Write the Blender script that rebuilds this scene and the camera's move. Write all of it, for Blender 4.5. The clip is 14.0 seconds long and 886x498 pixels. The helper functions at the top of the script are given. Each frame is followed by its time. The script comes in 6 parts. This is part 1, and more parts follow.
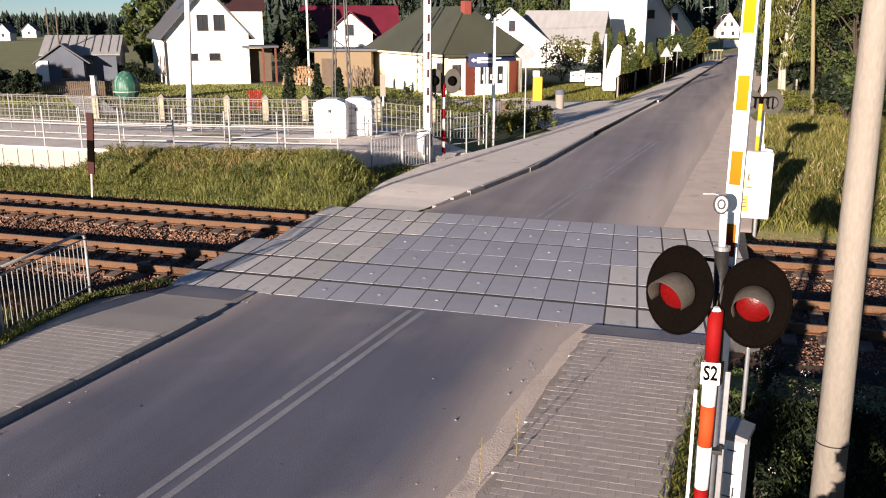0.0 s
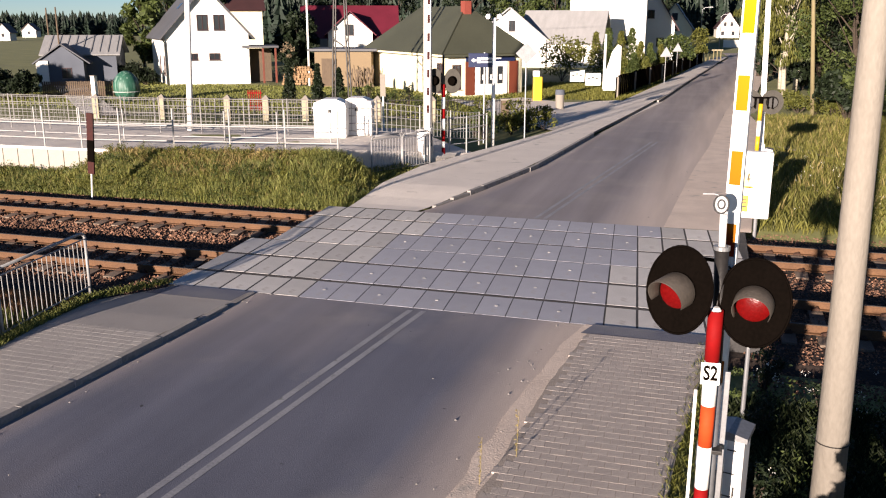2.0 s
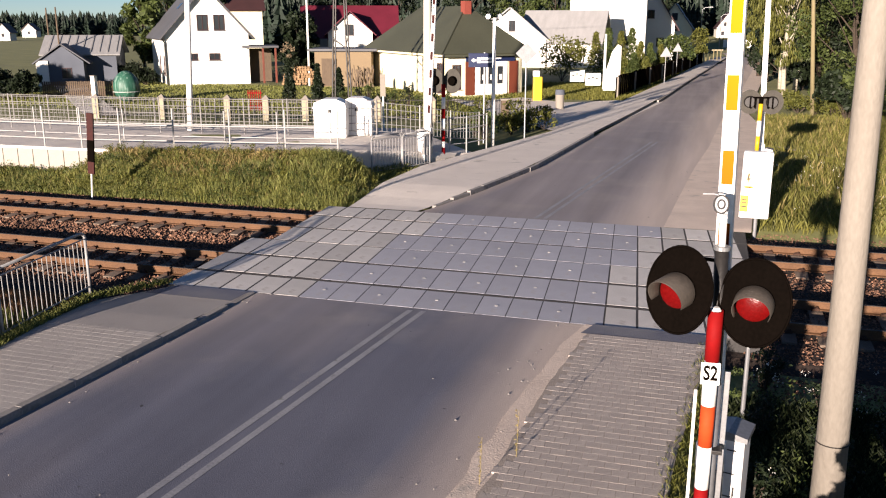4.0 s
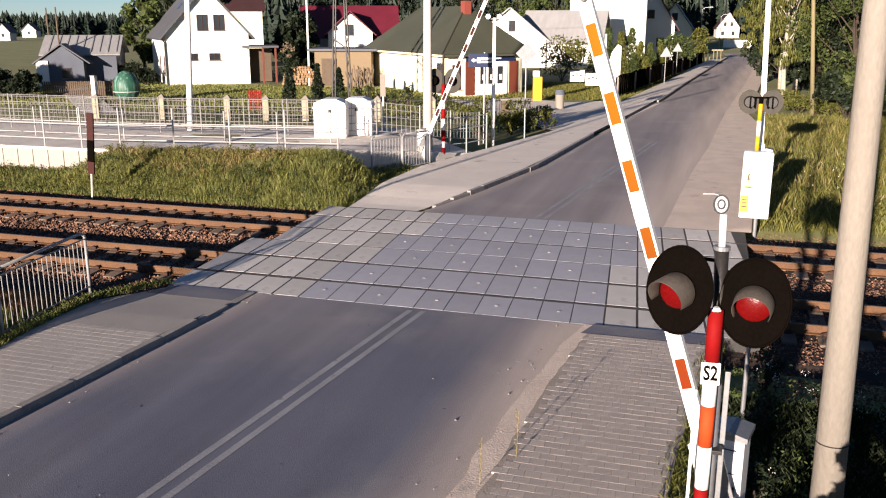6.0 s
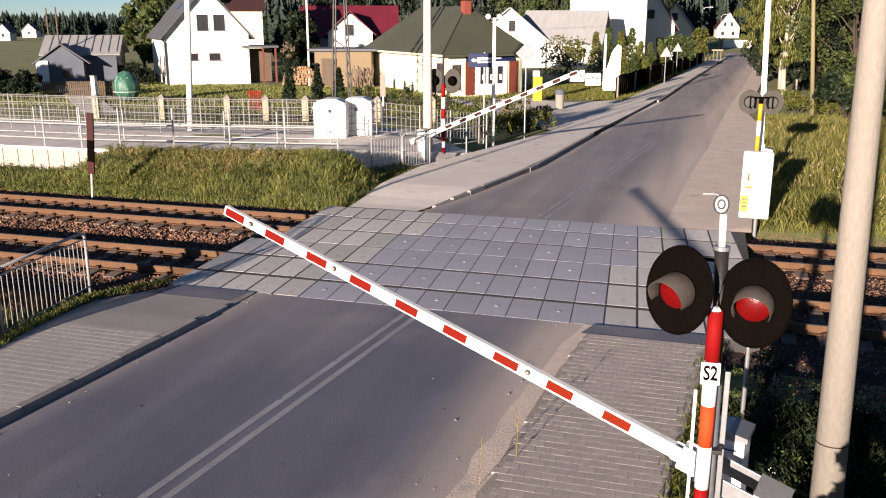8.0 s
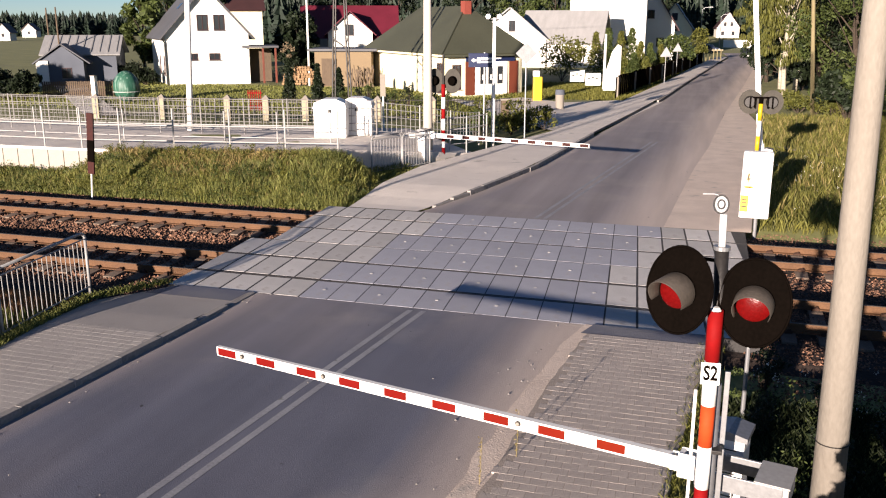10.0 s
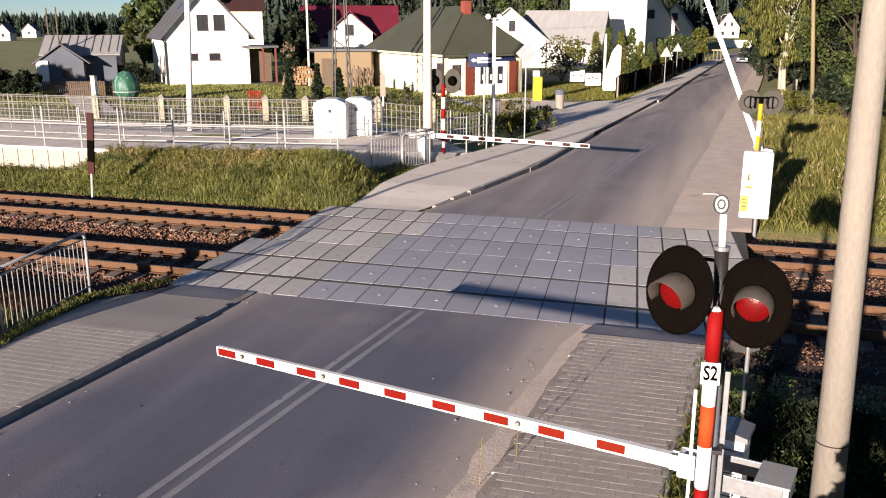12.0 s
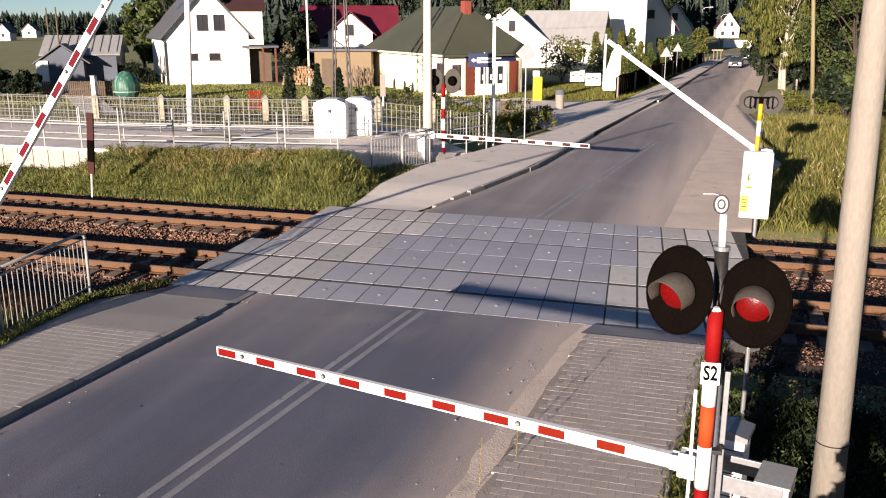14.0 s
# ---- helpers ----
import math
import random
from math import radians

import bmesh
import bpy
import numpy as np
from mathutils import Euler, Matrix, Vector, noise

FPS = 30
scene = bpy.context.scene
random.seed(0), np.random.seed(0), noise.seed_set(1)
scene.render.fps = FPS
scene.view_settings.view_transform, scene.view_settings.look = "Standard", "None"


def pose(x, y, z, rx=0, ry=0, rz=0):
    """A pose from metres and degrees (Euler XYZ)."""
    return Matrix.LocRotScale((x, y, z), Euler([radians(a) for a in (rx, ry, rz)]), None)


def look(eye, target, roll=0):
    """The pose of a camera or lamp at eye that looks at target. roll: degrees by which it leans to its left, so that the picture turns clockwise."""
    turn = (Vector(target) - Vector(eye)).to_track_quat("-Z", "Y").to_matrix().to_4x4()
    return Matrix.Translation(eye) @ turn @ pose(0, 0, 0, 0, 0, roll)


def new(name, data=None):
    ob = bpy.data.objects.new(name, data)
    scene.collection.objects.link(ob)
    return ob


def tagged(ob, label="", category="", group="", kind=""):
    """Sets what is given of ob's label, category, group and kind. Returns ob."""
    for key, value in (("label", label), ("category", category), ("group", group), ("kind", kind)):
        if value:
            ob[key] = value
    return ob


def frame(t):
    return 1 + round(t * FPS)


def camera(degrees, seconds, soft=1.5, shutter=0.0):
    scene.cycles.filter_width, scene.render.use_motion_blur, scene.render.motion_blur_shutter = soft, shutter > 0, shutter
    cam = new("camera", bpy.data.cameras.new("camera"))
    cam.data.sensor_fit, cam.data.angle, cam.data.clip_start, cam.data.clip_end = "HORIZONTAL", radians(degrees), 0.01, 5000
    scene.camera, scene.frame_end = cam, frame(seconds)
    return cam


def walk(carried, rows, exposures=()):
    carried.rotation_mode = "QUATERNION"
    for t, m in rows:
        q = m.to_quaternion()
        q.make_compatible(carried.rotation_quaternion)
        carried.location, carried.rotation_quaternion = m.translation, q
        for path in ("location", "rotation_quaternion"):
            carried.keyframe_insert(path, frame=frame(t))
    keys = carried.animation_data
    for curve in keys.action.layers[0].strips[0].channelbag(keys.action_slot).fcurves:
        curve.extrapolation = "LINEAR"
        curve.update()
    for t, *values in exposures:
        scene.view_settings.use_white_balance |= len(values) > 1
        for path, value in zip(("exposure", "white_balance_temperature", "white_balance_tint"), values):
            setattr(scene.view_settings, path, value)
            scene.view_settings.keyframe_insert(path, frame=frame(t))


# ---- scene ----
cam = camera(53.93, 14.0, soft=1.15)
VIEW = pose(0, 0, 5.3, 90 - 14.58, 0, 16.82)
walk(cam, [(0.0, VIEW), (14.0, VIEW)], exposures=[(0.0, 1.52, 6550, 18), (14.0, 1.52, 6550, 18)])

# ---- light: low evening sun behind the camera, clear sky ----
SUN_EL, SUN_AZ = radians(8.7), radians(190.2)
SUN_WAY = Vector((math.sin(SUN_AZ) * math.cos(SUN_EL), math.cos(SUN_AZ) * math.cos(SUN_EL), math.sin(SUN_EL)))
world = bpy.data.worlds.new("sky")
scene.world = world
world.use_nodes = True
wn = world.node_tree.nodes
sky = wn.new("ShaderNodeTexSky")
sky.sky_type, sky.sun_disc = "NISHITA", False
sky.sun_elevation, sky.sun_rotation = SUN_EL, SUN_AZ
sky.air_density, sky.dust_density, sky.ozone_density = 0.6, 0.0, 2.7
wn["Background"].inputs["Strength"].default_value = 0.04
world.node_tree.links.new(sky.outputs[0], wn["Background"].inputs[0])
sun_data = bpy.data.lights.new("sun", "SUN")
sun_data.energy, sun_data.angle, sun_data.color = 4.9, radians(0.6), (1.0, 0.89, 0.75)
sun = new("sun", sun_data)
sun.matrix_world = look(SUN_WAY * 100, (0, 0, 0))


# ---- materials ----
def mat(name, a, b=None, rough=0.8, metal=0.0, big=0.6, fine=25.0, bump=0.15, mix=0.5, stain=None, stain_scale=1.5,
        stain_at=0.62, per_object=0.0, spec=0.4, stretch=(1, 1, 1), island=0.0):
    """A surface between the colours a and b: broad patches, fine grain, stains of a third colour and relief."""
    b = b or tuple(c * 0.75 for c in a)
    m = bpy.data.materials.new(name)
    m.use_nodes = True
    n, l = m.node_tree.nodes, m.node_tree.links
    bsdf = n["Principled BSDF"]
    bsdf.inputs["Roughness"].default_value, bsdf.inputs["Metallic"].default_value = rough, metal
    bsdf.inputs["Specular IOR Level"].default_value = spec
    co = n.new("ShaderNodeTexCoord")
    mp = n.new("ShaderNodeMapping")
    mp.inputs["Scale"].default_value = stretch
    l.new(co.outputs["Object"], mp.inputs["Vector"])

    def noise_at(scale, detail):
        t = n.new("ShaderNodeTexNoise")
        t.inputs["Scale"].default_value, t.inputs["Detail"].default_value = scale, detail
        l.new(mp.outputs[0], t.inputs["Vector"])
        return t

    n1, n2 = noise_at(big, 4), noise_at(fine, 3)
    add = n.new("ShaderNodeMath")
    add.operation = "MULTIPLY_ADD"
    add.inputs[1].default_value = mix
    sc = n.new("ShaderNodeMath")
    sc.operation = "MULTIPLY"
    sc.inputs[1].default_value = 1 - mix
    l.new(n2.outputs["Fac"], sc.inputs[0])
    l.new(n1.outputs["Fac"], add.inputs[0])
    l.new(sc.outputs[0], add.inputs[2])
    ramp = n.new("ShaderNodeValToRGB")
    ramp.color_ramp.elements[0].position, ramp.color_ramp.elements[1].position = 0.35, 0.65
    ramp.color_ramp.elements[0].color, ramp.color_ramp.elements[1].color = (*b, 1), (*a, 1)
    l.new(add.outputs[0], ramp.inputs[0])
    out = ramp.outputs[0]
    if stain:
        n3 = noise_at(stain_scale, 5)
        r3 = n.new("ShaderNodeValToRGB")
        r3.color_ramp.elements[0].position, r3.color_ramp.elements[1].position = stain_at, stain_at + 0.1
        l.new(n3.outputs["Fac"], r3.inputs[0])
        mx = n.new("ShaderNodeMixRGB")
        mx.inputs[2].default_value = (*stain, 1)
        l.new(r3.outputs[0], mx.inputs[0])
        l.new(out, mx.inputs[1])
        out = mx.outputs[0]
    if per_object or island:
        src = n.new("ShaderNodeObjectInfo" if per_object else "ShaderNodeNewGeometry")
        mr = n.new("ShaderNodeMapRange")
        amount = per_object or island
        mr.inputs[3].default_value, mr.inputs[4].default_value = 1 - amount, 1 + amount
        l.new(src.outputs["Random" if per_object else "Random Per Island"], mr.inputs[0])
        hs = n.new("ShaderNodeHueSaturation")
        l.new(mr.outputs[0], hs.inputs["Value"])
        l.new(out, hs.inputs["Color"])
        out = hs.outputs[0]
    l.new(out, bsdf.inputs["Base Color"])
    if bump:
        bp = n.new("ShaderNodeBump")
        bp.inputs["Strength"].default_value, bp.inputs["Distance"].default_value = bump, 0.02
        l.new(n2.outputs["Fac"], bp.inputs["Height"])
        l.new(bp.outputs[0], bsdf.inputs["Normal"])
    return m


def leaf_mat(name, a, b, through_light=0.35):
    m = mat(name, a, b, rough=0.6, big=0.8, fine=6, bump=0, island=0.35, spec=0.25)
    n, l = m.node_tree.nodes, m.node_tree.links
    bsdf, outp = n["Principled BSDF"], n["Material Output"]
    tr = n.new("ShaderNodeBsdfTranslucent")
    l.new(bsdf.inputs["Base Color"].links[0].from_socket, tr.inputs["Color"])
    mx = n.new("ShaderNodeMixShader")
    mx.inputs[0].default_value = through_light
    l.new(bsdf.outputs[0], mx.inputs[1])
    l.new(tr.outputs[0], mx.inputs[2])
    l.new(mx.outputs[0], outp.inputs["Surface"])
    return m


ASPHALT = mat("asphalt", (0.142, 0.145, 0.178), (0.108, 0.111, 0.140), rough=0.75, big=0.35, fine=60, bump=0.25, mix=0.6,
              stain=(0.165, 0.163, 0.18), stain_scale=0.45, stain_at=0.55, spec=0.2)
ROAD = ASPHALT.copy()
ROAD.name = "dusty_asphalt"
_n, _l = ROAD.node_tree.nodes, ROAD.node_tree.links
_b = _n["Principled BSDF"]
_src = _b.inputs["Base Color"].links[0].from_socket
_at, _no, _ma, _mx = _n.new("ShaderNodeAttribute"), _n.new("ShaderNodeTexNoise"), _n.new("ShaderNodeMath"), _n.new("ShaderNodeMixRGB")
_at.attribute_name, _no.inputs["Scale"].default_value, _no.inputs["Detail"].default_value = "dust_and_tone", 2.2, 6
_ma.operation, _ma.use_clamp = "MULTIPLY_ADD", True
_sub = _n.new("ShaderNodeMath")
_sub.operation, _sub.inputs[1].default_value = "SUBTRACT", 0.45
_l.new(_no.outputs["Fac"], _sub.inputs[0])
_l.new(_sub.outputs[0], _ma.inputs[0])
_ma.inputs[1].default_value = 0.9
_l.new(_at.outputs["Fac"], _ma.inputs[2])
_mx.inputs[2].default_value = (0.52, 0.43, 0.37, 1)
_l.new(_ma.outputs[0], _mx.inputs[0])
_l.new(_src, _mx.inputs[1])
# long tyre-worn streaks and dark oil spots along the lanes
_co, _mp, _n2, _mr, _hs = _n.new("ShaderNodeTexCoord"), _n.new("ShaderNodeMapping"), _n.new("ShaderNodeTexNoise"), _n.new("ShaderNodeMapRange"), _n.new("ShaderNodeHueSaturation")
_mp.inputs["Scale"].default_value, _mp.inputs["Rotation"].default_value = (1.3, 0.07, 1), (0, 0, radians(5.5))
_n2.inputs["Scale"].default_value, _n2.inputs["Detail"].default_value = 1.0, 5
_mr.inputs[1].default_value, _mr.inputs[2].default_value, _mr.inputs[3].default_value, _mr.inputs[4].default_value = 0.3, 0.7, 0.84, 1.16
_l.new(_co.outputs["Object"], _mp.inputs["Vector"])
_l.new(_mp.outputs[0], _n2.inputs["Vector"])
_l.new(_n2.outputs["Fac"], _mr.inputs[0])
_l.new(_mr.outputs[0], _hs.inputs["Value"])
_l.new(_mx.outputs[0], _hs.inputs["Color"])
_n3, _r3, _m3 = _n.new("ShaderNodeTexNoise"), _n.new("ShaderNodeValToRGB"), _n.new("ShaderNodeMixRGB")
_n3.inputs["Scale"].default_value, _n3.inputs["Detail"].default_value = 6.0, 2
_r3.color_ramp.elements[0].position, _r3.color_ramp.elements[1].position = 0.745, 0.79
_m3.inputs[2].default_value = (0.05, 0.05, 0.052, 1)
_l.new(_co.outputs["Object"], _n3.inputs["Vector"])
_l.new(_n3.outputs["Fac"], _r3.inputs[0])
_l.new(_r3.outputs[0], _m3.inputs[0])
_l.new(_hs.outputs[0], _m3.inputs[1])
_l.new(_m3.outputs[0], _b.inputs["Base Color"])
SAND = mat("sandy_gravel", (0.70, 0.575, 0.475), (0.54, 0.435, 0.36), rough=0.95, big=1.2, fine=40, bump=0.4, stain=(0.42, 0.36, 0.31))
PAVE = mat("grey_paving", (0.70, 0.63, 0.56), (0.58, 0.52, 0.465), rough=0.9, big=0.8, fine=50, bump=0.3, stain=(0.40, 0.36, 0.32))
# a darker grey than the far footway's paving
PAVE_NEAR = mat("darker_grey_paving", (0.41, 0.37, 0.335), (0.33, 0.297, 0.27), rough=0.95, big=0.7, fine=60, bump=0.2, stain=(0.29, 0.265, 0.24), spec=0.15)
PAVER = mat("concrete_paver", (0.44, 0.38, 0.335), (0.36, 0.31, 0.275), rough=0.9, big=1.5, fine=60, bump=0.3, per_object=0.06)
JOINT_SAND = mat("dusty_joint_sand", (0.37, 0.31, 0.26), (0.28, 0.235, 0.2), rough=0.95, big=1.2, fine=40, bump=0.3)
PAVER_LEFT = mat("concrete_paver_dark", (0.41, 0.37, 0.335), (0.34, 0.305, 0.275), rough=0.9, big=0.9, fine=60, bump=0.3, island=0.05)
PAVER_J = mat("concrete_paver_joined", (0.44, 0.38, 0.335), (0.36, 0.31, 0.275), rough=0.9, big=1.5, fine=60, bump=0.3, island=0.06)
KERB = mat("kerb_concrete", (0.30, 0.275, 0.255), (0.2, 0.185, 0.17), rough=0.9, big=2, fine=40, bump=0.3, stain=(0.07, 0.065, 0.06), per_object=0.15)
SLAB = mat("slab_concrete", (0.56, 0.53, 0.50), (0.43, 0.405, 0.38), rough=0.85, big=1.3, fine=45, bump=0.25, stain=(0.30, 0.255, 0.22), per_object=0.16)
SLAB_WORN = mat("slab_traffic_worn", (0.385, 0.382, 0.42), (0.30, 0.298, 0.332), rough=0.8, big=0.9, fine=45, bump=0.25, stain=(0.34, 0.31, 0.29), per_object=0.10)
JOINT = mat("rubber_joint", (0.05, 0.046, 0.045), (0.03, 0.028, 0.027), rough=0.9, big=3)
STEEL_RAIL = mat("rail_rust", (0.13, 0.062, 0.026), (0.075, 0.034, 0.015), rough=0.75, metal=0.15, big=1.5, fine=30, bump=0.3)
RAIL_TOP = mat("rail_running_steel", (0.08, 0.065, 0.055), (0.05, 0.04, 0.035), rough=0.65, metal=0.2, big=2, fine=20, bump=0.05)
SLEEPER = mat("sleeper_concrete", (0.20, 0.15, 0.11), (0.11, 0.075, 0.055), rough=0.9, big=3, fine=40, bump=0.3, stain=(0.15, 0.09, 0.055), per_object=0.2)
FASTEN = mat("fastener_rust", (0.05, 0.022, 0.012), (0.03, 0.013, 0.008), rough=0.8, metal=0.2)
BALLAST = mat("ballast_stone", (0.24, 0.125, 0.078), (0.07, 0.035, 0.022), rough=0.95, big=1, fine=14, bump=0.3, island=0.5)
BED = mat("ballast_bed", (0.05, 0.03, 0.022), (0.022, 0.014, 0.01), rough=1, big=3, fine=18, bump=0.8)
SOIL = mat("meadow_soil", (0.22, 0.215, 0.075), (0.13, 0.135, 0.045), rough=1, big=0.3, fine=6, bump=0.5, stain=(0.16, 0.15, 0.07), stain_scale=0.12)
GRASS = leaf_mat("grass_blade", (0.225, 0.225, 0.06), (0.12, 0.135, 0.038))
GRASS_RUST = leaf_mat("rusty_dry_grass_blade", (0.34, 0.17, 0.075), (0.2, 0.095, 0.045))
GRASS_BROWN = leaf_mat("brown_grass_blade", (0.36, 0.27, 0.105), (0.21, 0.16, 0.065))
GRASS_VERGE = leaf_mat("meadow_grass_blade", (0.2, 0.185, 0.04), (0.115, 0.12, 0.03))
# shade over the weeds by the signal is put into this dark blade colour
GRASS_SHADED = leaf_mat("shaded_weed_blade", (0.035, 0.045, 0.015), (0.016, 0.024, 0.009))
GRASS_DRY = leaf_mat("dry_grass_blade", (0.33, 0.25, 0.095), (0.2, 0.165, 0.06))
LEAF = leaf_mat("leaf_green", (0.092, 0.115, 0.03), (0.04, 0.058, 0.017))
LEAF_Y = leaf_mat("leaf_yellow_green", (0.15, 0.145, 0.028), (0.07, 0.08, 0.019))
# near-black leaf: shade within crowns, undergrowth and weeds is put into it
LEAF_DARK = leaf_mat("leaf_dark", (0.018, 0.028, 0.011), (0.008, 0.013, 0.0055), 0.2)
CONIFER = leaf_mat("conifer_needles", (0.022, 0.035, 0.022), (0.01, 0.018, 0.012), 0.12)
BARK = mat("bark_brown", (0.065, 0.046, 0.032), (0.03, 0.022, 0.015), rough=0.95, big=3, fine=18, bump=0.6)
BIRCH = mat("birch_bark", (0.42, 0.37, 0.28), (0.3, 0.26, 0.2), rough=0.85, big=2, fine=9, bump=0.3, stain=(0.05, 0.045, 0.04), stain_scale=4, stain_at=0.58, stretch=(1, 1, 2.5))
WHITE_PAINT = mat("white_paint", (0.80, 0.79, 0.76), (0.70, 0.68, 0.64), rough=0.72, big=2, fine=20, bump=0.05, stain=(0.5, 0.46, 0.4), stain_scale=3, stain_at=0.7)
RED_PAINT = mat("red_reflective_paint", (0.215, 0.004, 0.004), (0.175, 0.0035, 0.0035), rough=0.72, big=3, fine=20, bump=0.03, spec=0.12)
# reflective film on the boom: red below, with a broad yellowish sheen where it mirrors the low sun
FILM_RED = mat("red_reflective_film", (0.145, 0.0025, 0.003), (0.12, 0.002, 0.0025), rough=0.72, big=3, fine=20, bump=0.03, spec=0.08)
_n, _l = FILM_RED.node_tree.nodes, FILM_RED.node_tree.links
_gl, _ad = _n.new("ShaderNodeBsdfAnisotropic"), _n.new("ShaderNodeAddShader")
_gl.distribution = "BECKMANN"
_gl.inputs["Color"].default_value, _gl.inputs["Roughness"].default_value = (0.055, 0.046, 0.0, 1), 0.405
_l.new(_n["Principled BSDF"].outputs[0], _ad.inputs[0])
_l.new(_gl.outputs[0], _ad.inputs[1])
_l.new(_ad.outputs[0], _n["Material Output"].inputs["Surface"])
POLE_TAN = mat("old_yellowed_wood", (0.22, 0.18, 0.095), (0.16, 0.13, 0.065), rough=0.9, big=1, fine=15, stretch=(1, 1, 0.2))
PANEL_PALE = mat("pale_wall_panel", (0.34, 0.31, 0.265), (0.27, 0.245, 0.205), rough=0.9, big=1.2, fine=25, bump=0.2, stain=(0.2, 0.18, 0.14), stain_scale=2, stain_at=0.64)
PILLAR_CREAM = mat("dull_cream_render", (0.34, 0.29, 0.2), (0.27, 0.23, 0.155), rough=0.9, big=1, fine=25)
RAIL_WHITE = mat("white_railing_paint", (0.36, 0.35, 0.335), (0.28, 0.27, 0.255), rough=0.5, big=2, fine=20, bump=0.03)
RAIL_DULL = mat("dull_railing_paint", (0.22, 0.21, 0.2), (0.16, 0.152, 0.145), rough=0.6, big=2, fine=20, bump=0.03)
POLE_PALE = mat("pale_concrete", (0.5, 0.46, 0.4), (0.42, 0.38, 0.33), rough=0.9, big=0.8, fine=30, bump=0.2)
DARK_RED = mat("dark_red_paint", (0.11, 0.006, 0.012), (0.085, 0.005, 0.01), rough=0.72, big=3, fine=20, bump=0.03, spec=0.12)
ORANGE_PAINT = mat("orange_red_paint", (0.42, 0.055, 0.012), (0.36, 0.045, 0.01), rough=0.72, big=3, fine=20, bump=0.03, spec=0.12)
YELLOW_PAINT = mat("yellow_paint", (0.58, 0.34, 0.01), (0.5, 0.29, 0.01), rough=0.45, big=3, fine=20, bump=0.03)
# glare that washes out the upper box sign is put into this pale yellow
GLARE_YELLOW = mat("glare_pale_yellow", (0.72, 0.63, 0.30), (0.64, 0.55, 0.24), rough=0.6, big=5, fine=20, bump=0.03)
BLACK_PAINT = mat("black_matt_paint", (0.0042, 0.003, 0.0024), (0.0026, 0.002, 0.0016), rough=0.9, big=4, fine=30, bump=0.08, spec=0.0)
DARK_GREY = mat("dark_grey_metal", (0.028, 0.025, 0.023), (0.018, 0.016, 0.015), rough=0.5, metal=0.3, big=4, fine=30)
FENCE_GALV = mat("weathered_fence_zinc", (0.30, 0.295, 0.29), (0.22, 0.217, 0.212), rough=0.55, metal=0.15, big=3, fine=25, bump=0.05)
GALV = mat("galvanised_steel", (0.28, 0.28, 0.285), (0.2, 0.2, 0.205), rough=0.45, metal=0.55, big=3, fine=25, bump=0.05)
LINE_WHITE = mat("road_marking", (0.31, 0.31, 0.325), (0.2, 0.2, 0.215), rough=0.8, big=1.2, fine=30, bump=0.2, stain=(0.13, 0.13, 0.135), stain_scale=5, stain_at=0.62)
CONCRETE = mat("concrete", (0.245, 0.215, 0.18), (0.195, 0.17, 0.14), rough=0.9, big=0.8, fine=30, bump=0.3, stain=(0.28, 0.25, 0.21), stain_scale=1.2, stretch=(1, 1, 0.4))
LAMP_GREY = mat("ribbed_cream_panel", (0.55, 0.5, 0.4), (0.46, 0.41, 0.32), rough=0.7, big=2, fine=20)
RENDER_WHITE = mat("white_render", (0.80, 0.77, 0.70), (0.72, 0.69, 0.62), rough=0.9, big=0.4, fine=30, bump=0.15)
RENDER_CREAM = mat("cream_render", (0.76, 0.70, 0.50), (0.68, 0.62, 0.43), rough=0.9, big=0.4, fine=30, bump=0.15)
RENDER_TAN = mat("tan_render", (0.2, 0.145, 0.085), (0.16, 0.115, 0.07), rough=0.9, big=0.4, fine=30, bump=0.15)
# dark bluish tone that also carries the shade on the barn's front
BLUEGREY = mat("bluish_wall", (0.09, 0.1, 0.12), (0.065, 0.072, 0.09), rough=0.85, big=0.5, fine=20)
ROOF_GREEN = mat("green_brown_roof", (0.062, 0.064, 0.042), (0.045, 0.047, 0.031), rough=0.6, big=0.4, fine=12, bump=0.3, per_object=0.08)
ROOF_GREY = mat("grey_roof", (0.085, 0.085, 0.092), (0.06, 0.06, 0.066), rough=0.6, big=0.5, fine=12, bump=0.3)
ROOF_LIGHT = mat("light_grey_sheet_roof", (0.31, 0.30, 0.295), (0.24, 0.235, 0.23), rough=0.5, big=0.5, fine=8, stretch=(4, 1, 1))
ROOF_RED = mat("crimson_roof", (0.12, 0.014, 0.026), (0.085, 0.01, 0.018), rough=0.45, big=0.5, fine=12)
ROOF_MAROON = mat("maroon_roof", (0.05, 0.02, 0.02), (0.035, 0.015, 0.015), rough=0.6, big=0.6, fine=12)
BRICK_RED = mat("red_brick", (0.22, 0.045, 0.03), (0.17, 0.035, 0.022), rough=0.85, big=3, fine=20)
WOOD = mat("weathered_wood", (0.12, 0.085, 0.055), (0.075, 0.052, 0.034), rough=0.85, big=1, fine=15, stretch=(1, 1, 0.2))
WOOD_RED = mat("red_brown_panel", (0.13, 0.03, 0.014), (0.1, 0.022, 0.011), rough=0.6, big=1, fine=12)
BLUE_SIGN = mat("navy_sign", (0.011, 0.018, 0.06), (0.009, 0.015, 0.05), rough=0.4, big=2, bump=0)
GLASS = mat("window_glass", (0.03, 0.035, 0.04), (0.02, 0.022, 0.026), rough=0.08, big=1, bump=0, spec=0.8)
PLASTIC_WHITE = mat("white_plastic", (0.82, 0.80, 0.77), (0.76, 0.74, 0.7), rough=0.5, big=1, fine=10, bump=0.03)
